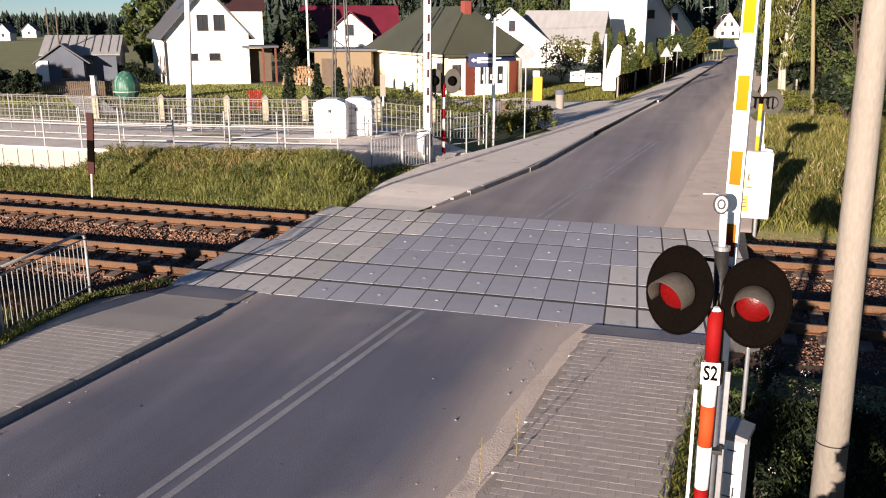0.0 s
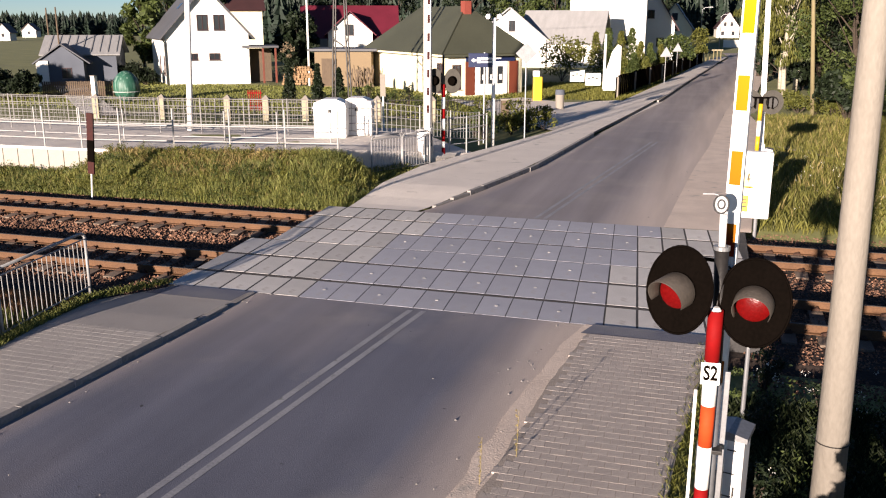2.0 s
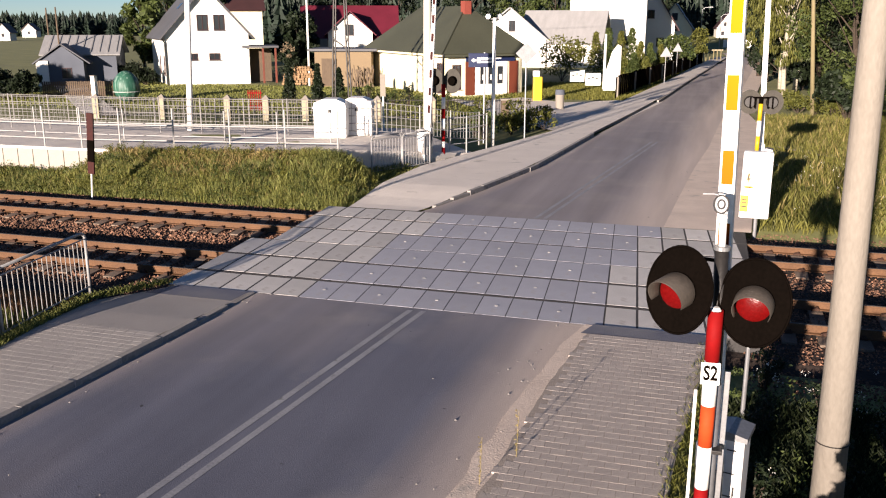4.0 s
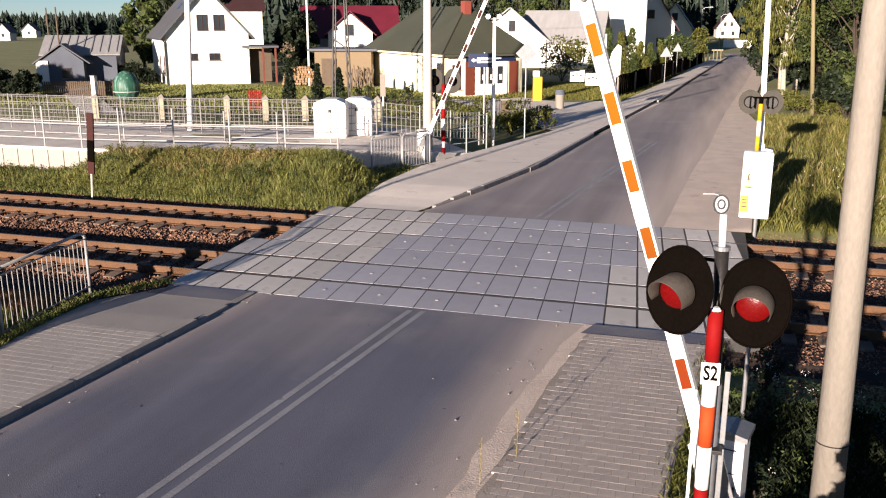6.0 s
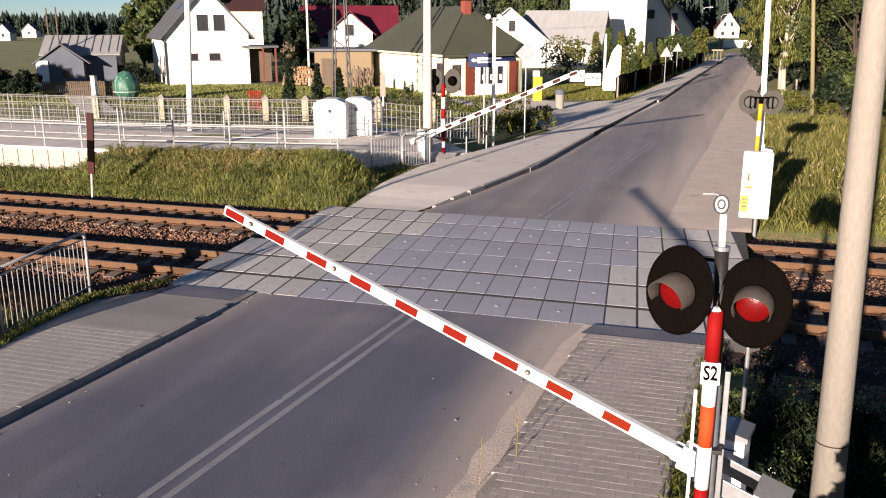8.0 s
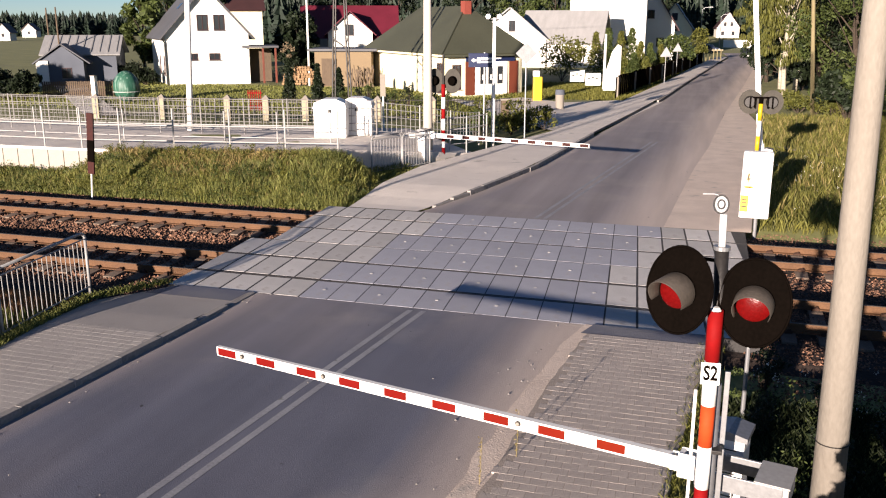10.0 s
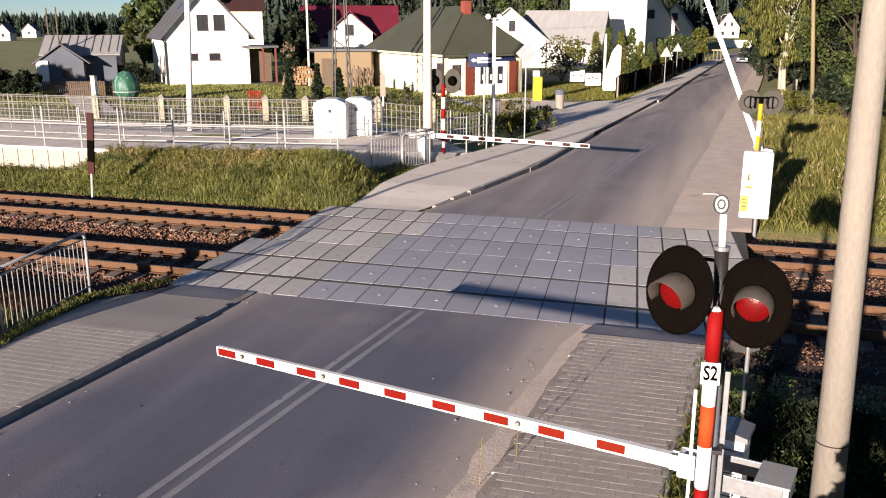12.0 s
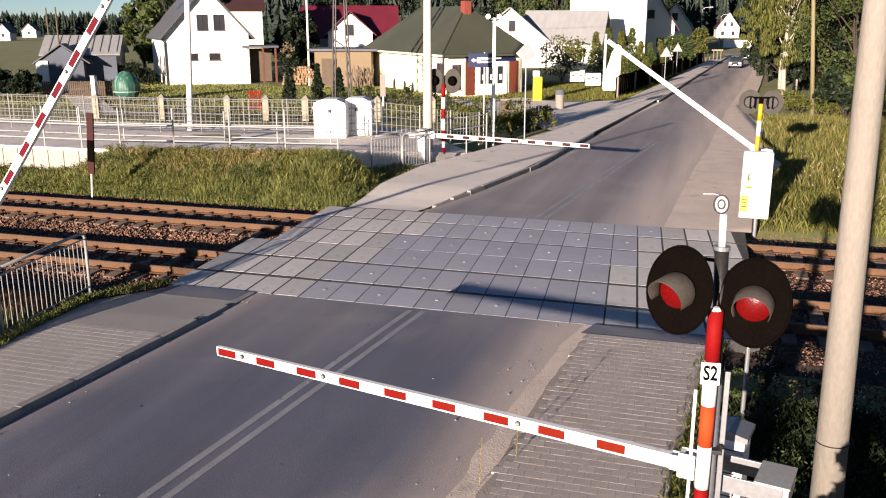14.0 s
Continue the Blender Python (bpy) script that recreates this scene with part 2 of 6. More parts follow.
TARP = mat("green_tarpaulin", (0.03, 0.115, 0.075), (0.018, 0.07, 0.045), rough=0.5, big=2.5, fine=9, bump=0.4, stain=(0.14, 0.22, 0.18), stain_scale=2.5, stain_at=0.54, stretch=(2.5, 2.5, 0.35))
LENS = mat("red_lens", (0.115, 0.003, 0.003), (0.075, 0.002, 0.002), rough=0.25, big=8, fine=40, bump=0.1, spec=0.12)
SHIELD_GREY = mat("weathered_grey_shield", (0.07, 0.064, 0.055), (0.05, 0.046, 0.04), rough=0.85, big=4, fine=30, bump=0.05, spec=0.05)
HOOD = mat("hood_grey_metal", (0.06, 0.05, 0.042), (0.04, 0.034, 0.029), rough=0.5, big=5, fine=30, spec=0.2)
RUST_BROWN = mat("dark_red_enamel", (0.045, 0.009, 0.007), (0.025, 0.006, 0.005), rough=0.5, big=3, fine=20, spec=0.15)


# ---- mesh helpers ----
def box(bm, c, s, m=None, bevel=0.0):
    """A box of size s about c, turned by m."""
    made = bmesh.ops.create_cube(bm, size=1.0, matrix=(m or Matrix()) @ Matrix.Translation(c) @ Matrix.Diagonal((*s, 1)))
    if bevel:
        edges = list({e for v in made["verts"] for e in v.link_edges})
        bmesh.ops.bevel(bm, geom=edges, offset=bevel, segments=2, affect="EDGES", profile=0.5)
    return bm


def tube(bm, p, q, r, r2=None, seg=10, caps=True):
    """A tube from p to q, radius r to r2."""
    p, q = Vector(p), Vector(q)
    d = q - p
    m = Matrix.Translation((p + q) / 2) @ d.to_track_quat("Z", "Y").to_matrix().to_4x4()
    bmesh.ops.create_cone(bm, cap_ends=caps, segments=seg, radius1=r, radius2=r if r2 is None else r2, depth=d.length, matrix=m)
    return bm


def path_tube(bm, pts, r, seg=8):
    for a, b in zip(pts, pts[1:]):
        tube(bm, a, b, r, seg=seg)
    for p in pts[1:-1]:
        bmesh.ops.create_icosphere(bm, subdivisions=1, radius=r, matrix=Matrix.Translation(p))
    return bm


def prism(bm, outline, y0, y1, m=None):
    """An outline in x, z pushed from y0 to y1."""
    m = m or Matrix()
    a = [bm.verts.new(m @ Vector((x, y0, z))) for x, z in outline]
    b = [bm.verts.new(m @ Vector((x, y1, z))) for x, z in outline]
    n = len(outline)
    bm.faces.new(a)
    bm.faces.new(b[::-1])
    for i in range(n):
        bm.faces.new((a[i], b[i], b[(i + 1) % n], a[(i + 1) % n]))
    bmesh.ops.recalc_face_normals(bm, faces=bm.faces)
    return bm


def mesh_of(bm, material, name="mesh", smooth=False):
    me = bpy.data.meshes.new(name)
    if smooth:
        for f in bm.faces:
            f.smooth = len(f.verts) == 4
    bm.to_mesh(me)
    bm.free()
    me.materials.append(material)
    return me


def part(name, bm, material, parent, label="", at=None, smooth=False):
    ob = new(name, mesh_of(bm, material, name, smooth))
    ob.parent = parent
    if at is not None:
        ob.matrix_basis = at
    if label:
        ob["label"] = label
    return ob


def thing(name, m, label, category, group=""):
    ob = new(name)
    ob.matrix_basis = m
    return tagged(ob, label, category, group)


def solid(name, bm, material, label, category="", kind="", at=None, smooth=False):
    ob = new(name, mesh_of(bm, material, name, smooth))
    if at is not None:
        ob.matrix_basis = at
    return tagged(ob, label, category, "", kind)


def B():
    return bmesh.new()


def raw(name, verts, faces, material, label, category="", kind="stuff", parent=None):
    me = bpy.data.meshes.new(name)
    me.from_pydata(verts, [], faces)
    me.materials.append(material)
    ob = new(name, me)
    ob.parent = parent
    return tagged(ob, label, category, "", kind)


# ---- the plan: rails run along x, the road along y ----
RAIL_Y = (16.23, 17.735, 20.63, 22.135)
DECK = (15.04, 23.40)
SKEW = -0.08
L_EDGE = ((-12, -10.3), (0, -9.5), (8.6, -8.88), (12.5, -8.6), (15.0, -8.5), (23.4, -7.75), (26.5, -6.95), (31.8, -6.0), (41.4, -5.25), (54, -4.06),
          (64, -3.1), (82, -2.0), (114, 0.18), (145, 2.46), (165, 1.8), (190, -6.0), (260, -60.0))
R_EDGE = ((-12, -3.6), (0, -3.0), (8.6, -2.52), (11.15, -2.36), (14.4, -2.0), (15.0, -1.8), (23.4, -0.9), (33.5, -0.35), (40.4, 0.2), (54.1, 0.87), (64.2, 1.62), (82.4, 2.91), (114.2, 4.98), (145.8, 7.47), (165, 8.6), (190, 3.5), (260, -48.0))


def along(table, y):
    return float(np.interp(y, [a for a, _ in table], [b for _, b in table]))


def ribbon(bm, ys, left, right, z):
    """A strip of ground between two edges given by functions of y."""
    rows = [(bm.verts.new((left(y), y, z(y))), bm.verts.new((right(y), y, z(y)))) for y in ys]
    for (a, b), (c, d) in zip(rows, rows[1:]):
        bm.faces.new((a, b, d, c))
    return bm


def smooth_step(a, b, x):
    t = min(1, max(0, (x - a) / (b - a)))
    return t * t * (3 - 2 * t)


def ground_z(x, y):
    """Height of the ground sheet: a trough for the tracks, and a bank up to the platform."""
    z = 0.0
    track = smooth_step(13.2, 15.0, y) * (1 - smooth_step(23.3, 24.9, y))
    z = -0.10 - 0.34 * track + (0.16 * (1 - smooth_step(11.6, 13.2, y)) if x < -11.2 else 0)
    front = 27.5 + 0.165 * (x + 11.7) if x > -21 else 25.96
    bank = smooth_step(24.0, front - 0.1, y) * smooth_step(-21.6, -19.9, x) * (1 - smooth_step(-11.9, -10.4, x)) * (1 - smooth_step(34, 37, y))
    bank *= 1 - smooth_step(-12.6, -12.1, x) * smooth_step(front - 0.4, front + 0.9, y)
    low = 0.14 * smooth_step(24.0, 25.8, y) * (1 - smooth_step(-21.6, -19.9, x)) * (1 - smooth_step(34, 37, y))
    z += low
    z += 0.98 * bank
    if abs(x) < 60 and y < 80:
        z += 0.05 * noise.noise(Vector((x * 0.5, y * 0.5, 0))) * (0 if -11.2 < x < 1 else 1)
    far = max(0.0, y - 190)
    return z + far * 0.028 * smooth_step(-170, -90, x)


def build_ground():
    bm = B()
    xs = sorted({*np.arange(-60, 30.1, 1.0), *np.arange(-900, 901, 60.0)})
    ys = sorted({*np.arange(-6, 70.1, 0.8), *np.arange(-300, 1201, 50.0)})
    grid = [[bm.verts.new((x, y, ground_z(x, y))) for x in xs] for y in ys]
    for r0, r1 in zip(grid, grid[1:]):
        for i in range(len(xs) - 1):
            bm.faces.new((r0[i], r0[i + 1], r1[i + 1], r1[i]))
    solid("ground", bm, SOIL, "uneven grassy ground with dry patches", "ground", "structure", smooth=True)


def build_road():
    ys1 = [-12, -6, 0, 4, 8.6, 10.5, 12.5, 14, DECK[0] - 0.01]
    ys2 = [DECK[1] + 0.01, 25, 26.5, 28.5, 31.8, 36, 41.4, 47, 54, 64, 82, 98, 114, 130, 145, 165, 190]
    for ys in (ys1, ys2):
        bm = B()
        dust_and_tone = bm.verts.layers.float.new("dust_and_tone")
        cols = (0, 0.02, 0.08, 0.2, 0.4, 0.6, 0.72, 0.8, 0.88, 0.94, 1.0)
        fine = sorted({*ys, *np.arange(ys[0], min(ys[-1], 64), 0.8)})
        rows = []
        for y in fine:
            xl, xr = along(L_EDGE, y), along(R_EDGE, y)
            row = []
            for u in cols:
                v = bm.verts.new((xl + (xr - xl) * u, y, 0.0))
                d = (1 - u) * (xr - xl)
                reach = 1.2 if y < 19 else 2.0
                # spread grades brightness into the colour: paler by the deck and farther off
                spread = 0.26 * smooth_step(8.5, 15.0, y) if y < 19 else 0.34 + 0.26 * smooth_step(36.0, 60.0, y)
                v[dust_and_tone] = max(0.0, 0.95 - d / reach) + max(0.0, 0.45 - (u * (xr - xl)) / 0.7) - 0.12 + spread
                row.append(v)
            rows.append(row)
        for p, q in zip(rows, rows[1:]):
            for i in range(len(cols) - 1):
                bm.faces.new((p[i], p[i + 1], q[i + 1], q[i]))
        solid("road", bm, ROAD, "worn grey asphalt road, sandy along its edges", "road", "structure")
    # sandy strip along the road's kerbless side
    bm = ribbon(B(), [-12, 0, 6, *np.arange(7, 15.0, 0.2), 15.03], lambda y: along(R_EDGE, y) - 0.03 + 0.08 * noise.noise(Vector((0, y * 1.7, 0))), lambda y: along(R_EDGE, y) + 0.4, lambda y: 0.012)
    solid("road_shoulder", bm, SAND, "sandy gravel strip beside the asphalt", "verge", "structure")
    bm = ribbon(B(), [23.41, 25, 28, 31, 34, 40, 48, 56, 64, 82, 114, 145],
                lambda y: along(R_EDGE, y) - 0.02, lambda y: along(R_EDGE, y) + (2.2 if y < 50 else 1.3), lambda y: 0.006)
    solid("road_shoulder", bm, SAND, "dusty sandy verge beside the road", "verge", "structure")
    # centre lines
    for y0, x0, y1, x1 in ((-10, -7.65, 14.9, -5.02), (23.5, -4.28, 41.0, -2.25)):
        for off in (-0.13, 0.13):
            bm = B()
            n = 24
            pts = [(x0 + (x1 - x0) * i / n, y0 + (y1 - y0) * i / n) for i in range(n + 1)]
            rows = [(bm.verts.new((x + off - 0.055, y, 0.005)), bm.verts.new((x + off + 0.055, y, 0.005))) for x, y in pts]
            for (a, b), (c, d) in zip(rows, rows[1:]):
                bm.faces.new((a, b, d, c))
            solid("centre_line", bm, LINE_WHITE, "faded white line painted on the asphalt", "road marking", "structure")


NEAR_L = ((-12, -11.9), (8, -10.9), (10.9, -10.97), (12.2, -11.11), (13.5, -11.22), (14.35, -10.71), (15.04, -10.3))
PAVER_L = ((-12, -3.2), (6, -2.4), (9.1, -2.21), (11.6, -2.06), (13.0, -1.95), (14.8, -1.72))
PAVER_R = ((-12, -0.5), (9.5, -0.12), (10.5, -0.06), (12.0, 0.11), (13.8, 0.24), (15.04, 0.35))
FAR_L = ((23.41, -10.0), (26.7, -10.2), (30.6, -10.05), (33.7, -9.3), (43.2, -7.1), (48, -6.6), (54, -6.2), (82, -3.9), (114, -1.9), (145, 0.6))


def kerb_at(y):
    """Height of the kerb above the road: it dips at the crossing."""
    return 0.10 * (1 - smooth_step(12.0, 14.8, y)) if y < 19 else 0.14 * smooth_step(24.0, 27.0, y)


def build_pavements():
    ys = [-12, -6, 0, 4, 8, 9.5, 11.2, 12.2, 13.0, 13.6, 14.3, 15.03]
    bm = B()
    for y0, y1 in zip(ys, ys[1:]):
        q = [(along(NEAR_L, y0), y0), (along(L_EDGE, y0) - 0.12, y0), (along(L_EDGE, y1) - 0.12, y1), (along(NEAR_L, y1), y1)]
        bm.faces.new([bm.verts.new((x, y, kerb_at(y) + 0.012)) for x, y in q])
    bmesh.ops.remove_doubles(bm, verts=bm.verts, dist=0.001)
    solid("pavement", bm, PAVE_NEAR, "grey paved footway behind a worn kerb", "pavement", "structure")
    ys = [23.42, 24, 25, 26, 26.8, 28, 30.6, 33.7, 38, 43.2, 48, 54, 68, 82, 98, 114, 130, 145]
    bm = B()
    for y0, y1 in zip(ys, ys[1:]):
        q = [(along(FAR_L, y0), y0), (along(L_EDGE, y0) - 0.12, y0), (along(L_EDGE, y1) - 0.12, y1), (along(FAR_L, y1), y1)]
        bm.faces.new([bm.verts.new((x, y, kerb_at(y) + 0.012)) for x, y in q])
    bmesh.ops.remove_doubles(bm, verts=bm.verts, dist=0.001)
    solid("pavement", bm, PAVE, "sunlit grey footway leading to the station", "pavement", "structure")
    # kerbstones, one metre each
    shared = mesh_of(box(B(), (0, 0, 0), (0.13, 0.999, 0.34), bevel=0.006), KERB, "kerbstone")
    for lo, hi, name in ((-6.0, 14.6, "near"), (24.2, 60.0, "far"), (60.0, 120.0, "distant")):
        kerb = thing("kerb", Matrix(), "row of worn concrete kerbstones along the footway", "kerb")
        tagged(kerb, kind="structure")
        y = lo
        while y < hi:
            if not (name != "near" and 42.0 < y < 62.0):
                a = math.atan2(along(L_EDGE, y + 1) - along(L_EDGE, y), 1.0)
                k = new("kerbstone", shared)
                k.parent = kerb
                k.matrix_basis = pose(along(L_EDGE, y + 0.5) - 0.06, y + 0.5, kerb_at(y + 0.5) - 0.155 + random.uniform(-0.006, 0.006), random.uniform(-0.5, 0.5), random.uniform(-1, 1), -math.degrees(a))
            y += 1.0


def build_deck():
    """The level crossing: concrete slabs between and beside the rails."""
    deck = thing("crossing_deck", Matrix(), "level crossing deck of worn concrete slabs with dark joints", "level crossing")
    tagged(deck, kind="structure")
    bounds = [15.04, RAIL_Y[0] - 0.06, RAIL_Y[0] + 0.075, RAIL_Y[1] - 0.06, RAIL_Y[1] + 0.06, 19.18, 19.21,
              RAIL_Y[2] - 0.045, RAIL_Y[2] + 0.045, RAIL_Y[3] - 0.045, RAIL_Y[3] + 0.045, 23.40]
    rows = list(zip(bounds[::2], bounds[1::2]))
    meshes = {}
    w = 0.603
    bed = B()
    for y0, y1, k in ((15.04, 19.19, 16), (19.19, 23.40, 15)):
        q = [(-0.93 - w * k + SKEW * (y - 15.04) + 0.02, y) for y in (y0, y1)]
        top = [bed.verts.new((x, y, z)) for z in (0.0005, -0.24) for x, y in (q[0], (1.15, y0), (1.15, y1), q[1])]
        for f in ((0, 1, 2, 3), (0, 4, 5, 1), (1, 5, 6, 2), (2, 6, 7, 3), (3, 7, 4, 0)):
            bed.faces.new([top[i] for i in f])
    bmesh.ops.recalc_face_normals(bed, faces=bed.faces)
    part("joint_bed", bed, JOINT, deck, "dark rubber bed under the slabs")
    for r, (y0, y1) in enumerate(rows):
        d = y1 - y0
        bm = box(B(), (0, 0, -0.06), (w - 0.046, d - 0.03, 0.12), bevel=0.002)
        for v in bm.verts:
            v.co.x += SKEW * v.co.y
        clean = mesh_of(bm, SLAB, "slab")
        bm = box(B(), (0, 0, -0.06), (w - 0.02, d - 0.012, 0.12), bevel=0.002)
        for v in bm.verts:
            v.co.x += SKEW * v.co.y
        worn = mesh_of(bm, SLAB_WORN, "slab")
        yc = (y0 + y1) / 2
        for i in range(-1, 20):
            x = -0.93 - w / 2 - SKEW * (15.04 - yc) + w * (i - 14)
            if i < (-1, -1, -1, 0, 0, 0)[r] or x > 0.95:
                continue
            in_road = along(L_EDGE, yc) + 0.9 < x < along(R_EDGE, yc) - 0.1
            s = new("slab", worn if in_road else clean)
            s.parent = deck
            s.matrix_basis = pose(x, yc, 0.004 + random.uniform(-0.0015, 0.0015), random.uniform(-0.06, 0.06), random.uniform(-0.2, 0.2), 0)
            if in_road and not meshes.get("eye"):
                meshes["eye"] = mesh_of(tube(B(), (0, 0, 0), (0, 0, 0.004), 0.035, seg=8), SLAB, "lifting_eye")
            if in_road and (i + r) % 2 == 0:
                e = new("lifting_eye", meshes["eye"])
                e.parent = deck
                e.matrix_basis = pose(x + 0.05, yc, 0.012)


def build_tracks():
    prof = [(-0.075, -0.172), (0.075, -0.172), (0.075, -0.16), (0.012, -0.145), (0.012, -0.045), (0.036, -0.036), (0.036, -0.004),
            (-0.036, -0.004), (-0.036, -0.036), (-0.012, -0.045), (-0.012, -0.145), (-0.075, -0.16)]
    bm = B()
    for y in (0,):
        prism(bm, prof, -150, 110, pose(0, 0, 0, 0, 0, -90))
    rail_mesh = mesh_of(bm, STEEL_RAIL, "rail")
    top_mesh = mesh_of(box(B(), (-20, 0, -0.001), (260, 0.05, 0.006)), RAIL_TOP, "running_surface")
    bm = B()
    prism(bm, [(-1.3, -0.34), (1.3, -0.34), (1.28, -0.19), (0.95, -0.172), (0.55, -0.175), (0.35, -0.215), (-0.35, -0.215), (-0.55, -0.175), (-0.95, -0.172), (-1.28, -0.19)],
          -0.13, 0.13, pose(0, 0, 0, 0, 0, 90))
    sleeper_mesh = mesh_of(bm, SLEEPER, "sleeper")
    bm = B()
    for s in (-1, 1):
        box(bm, (0, s * 0.10, -0.145), (0.16, 0.05, 0.05), bevel=0.01)
        tube(bm, (0.03, s * 0.105, -0.15), (0.03, s * 0.105, -0.085), 0.02, seg=6)
        tube(bm, (-0.05, s * 0.06, -0.13), (0.05, s * 0.13, -0.10), 0.016, seg=6)
    fast_mesh = mesh_of(bm, FASTEN, "fastener")
    for y0, y1 in (RAIL_Y[:2], RAIL_Y[2:]):
        yc = (y0 + y1) / 2
        tr = thing("railway_track", pose(0, yc, 0), "rusty railway track on concrete sleepers in brown ballast", "railway track", "two tracks")
        tagged(tr, kind="structure")
        for y in (y0 - yc, y1 - yc):
            r = new("rail", rail_mesh)
            r.parent, r.matrix_basis = tr, pose(0, y, 0)
            t = new("running_surface", top_mesh)
            t.parent, t.matrix_basis = r, pose(0, 0, 0)
        far = B()
        x = -100.0
        while x < 60:
            if -42 < x < -10.9 or 1.4 < x < 16:
                s = new("sleeper", sleeper_mesh)
                s.parent, s.matrix_basis = tr, pose(x, 0, random.uniform(-0.006, 0.004), 0, 0, random.uniform(-1.2, 1.2))
                for y in (y0 - yc, y1 - yc):
                    f = new("fastener", fast_mesh)
                    f.parent, f.matrix_basis = s, pose(0, y, 0)
            elif not -10.9 < x < 1.4:
                box(far, (x, 0, -0.25), (0.26, 2.6, 0.15))
            x += 0.62
        tagged(part("sleeper_far", far, SLEEPER, tr, "distant concrete sleepers"), kind="stuff")
    bm = B()
    xs = [-150, -60, -40, -30, -20, -14, -10.6, -5, 0, 1.3, 6, 12, 40, 110]
    for x0, x1 in zip(xs, xs[1:]):
        for ya, za, yb, zb in ((13.9, -0.42, 14.75, -0.235), (14.75, -0.235, 18.3, -0.235), (18.3, -0.235, 19.2, -0.26), (19.2, -0.26, 20.1, -0.235), (20.1, -0.235, 23.6, -0.235), (23.6, -0.235, 24.5, -0.42)):
            bm.faces.new([bm.verts.new(p) for p in ((x0, ya, za), (x1, ya, za), (x1, yb, zb), (x0, yb, zb))])
    bmesh.ops.remove_doubles(bm, verts=bm.verts, dist=0.001)
    solid("ballast_bed", bm, BED, "dark rust-stained ballast bed under the tracks", "ballast", "structure")
    rng = np.random.default_rng(4)
    verts, faces = [], []

    def stones(n, xa, xb, ya=14.2, big=0.05):
        for _ in range(n):
            x, y = rng.uniform(xa, xb), rng.uniform(ya, 24.3)
            z = -0.235 if 14.75 < y < 23.6 else max(ground_z(x, y), -0.30) + 0.0
            if min(abs(y - r) for r in RAIL_Y) < 0.08:
                continue
            r = rng.uniform(0.45 * big, big)
            k = len(verts)
            a = rng.uniform(0, 6.3)
            for j in range(3):
                verts.append((x + r * math.cos(a + 2.1 * j) * rng.uniform(0.8, 1.4), y + r * math.sin(a + 2.1 * j) * rng.uniform(0.8, 1.4), z + rng.uniform(-0.01, 0.02)))
            verts.append((x + rng.uniform(-0.01, 0.01), y + rng.uniform(-0.01, 0.01), z + r * rng.uniform(0.7, 1.5)))
            faces.extend(((k, k + 1, k + 3), (k + 1, k + 2, k + 3), (k + 2, k, k + 3)))

    stones(30000, -27, -10.4, 13.6)
    stones(22000, 0.9, 9, 12.4, 0.034)
    raw("ballast", verts, faces, BALLAST, "loose rust-brown ballast stones between the sleepers", "ballast")


build_ground()
build_road()
build_pavements()
build_tracks()
build_deck()


# ---- plants ----
def scatter_blades(name, n, place, height, material, label, seed, width=0.012, lean=0.35):
    """Grass: n blades, each a bent strip of two triangles, at places given by place(rng)."""
    rng = np.random.default_rng(seed)
    spots = [(*p, height(rng, p[0], p[1])) for p in (place(rng) for _ in range(n)) if p is not None]
    q = np.array(spots)
    k = len(q)
    a, h = rng.uniform(0, 6.28, k), q[:, 3]
    s, w = rng.uniform(0.1, lean, k) * h, width * rng.uniform(0.7, 1.5, k)
    d, e = np.stack([np.cos(a), np.sin(a), 0 * a], 1), np.stack([-np.sin(a), np.cos(a), 0 * a], 1)
    up = np.array([0, 0, 1.0])
    base = q[:, :3]
    v = np.stack([base + e * w[:, None], base - e * w[:, None], base + d * (s * 0.4)[:, None] - e * (w * 0.7)[:, None] + up * (h * 0.6)[:, None],
                  base + d * s[:, None] + up * h[:, None]], 1).reshape(-1, 3)
    i = np.arange(k)[:, None] * 4
    f = np.concatenate([i + np.array([[0, 1, 2]]), i + np.array([[0, 2, 3]])], 0)
    return raw(name, v.tolist(), f.tolist(), material, label, "grass")


def unit(v):
    return v / (np.linalg.norm(v, axis=1, keepdims=True) + 1e-9)


def leaf_cloud(rng, centres, radii, n, size, flat=0.8, droop=False):
    """Leaves as small quads round clump centres."""
    centres, radii = np.array([tuple(c) for c in centres], float), np.array(radii, float)
    i = rng.integers(len(centres), size=n)
    d = unit(rng.normal(size=(n, 3)))
    p = centres[i] + d * (radii[i] * rng.uniform(0.35, 1.0, n) ** 0.6)[:, None] * np.array((1, 1, flat))
    u = unit(rng.normal(size=(n, 3)))
    v = unit(np.cross(u, rng.normal(size=(n, 3))))
    s = (size * rng.uniform(0.6, 1.4, n))[:, None]
    if droop:
        u = u * np.array((0.3, 0.3, 0)) + np.array((0, 0, -1.5))
        v = v * np.array((0.8, 0.8, 0))
    q = np.stack([p - u * s, p + v * s * 0.45, p + u * s, p - v * s * 0.45], 1).reshape(-1, 3)
    return q.tolist(), np.arange(4 * n).reshape(-1, 4).tolist()


def leaves_part(name, parent, data, material, label=""):
    me = bpy.data.meshes.new(name)
    me.from_pydata(data[0], [], data[1])
    me.materials.append(material)
    ob = new(name, me)
    ob.parent = parent
    if label:
        ob["label"] = label
    return ob


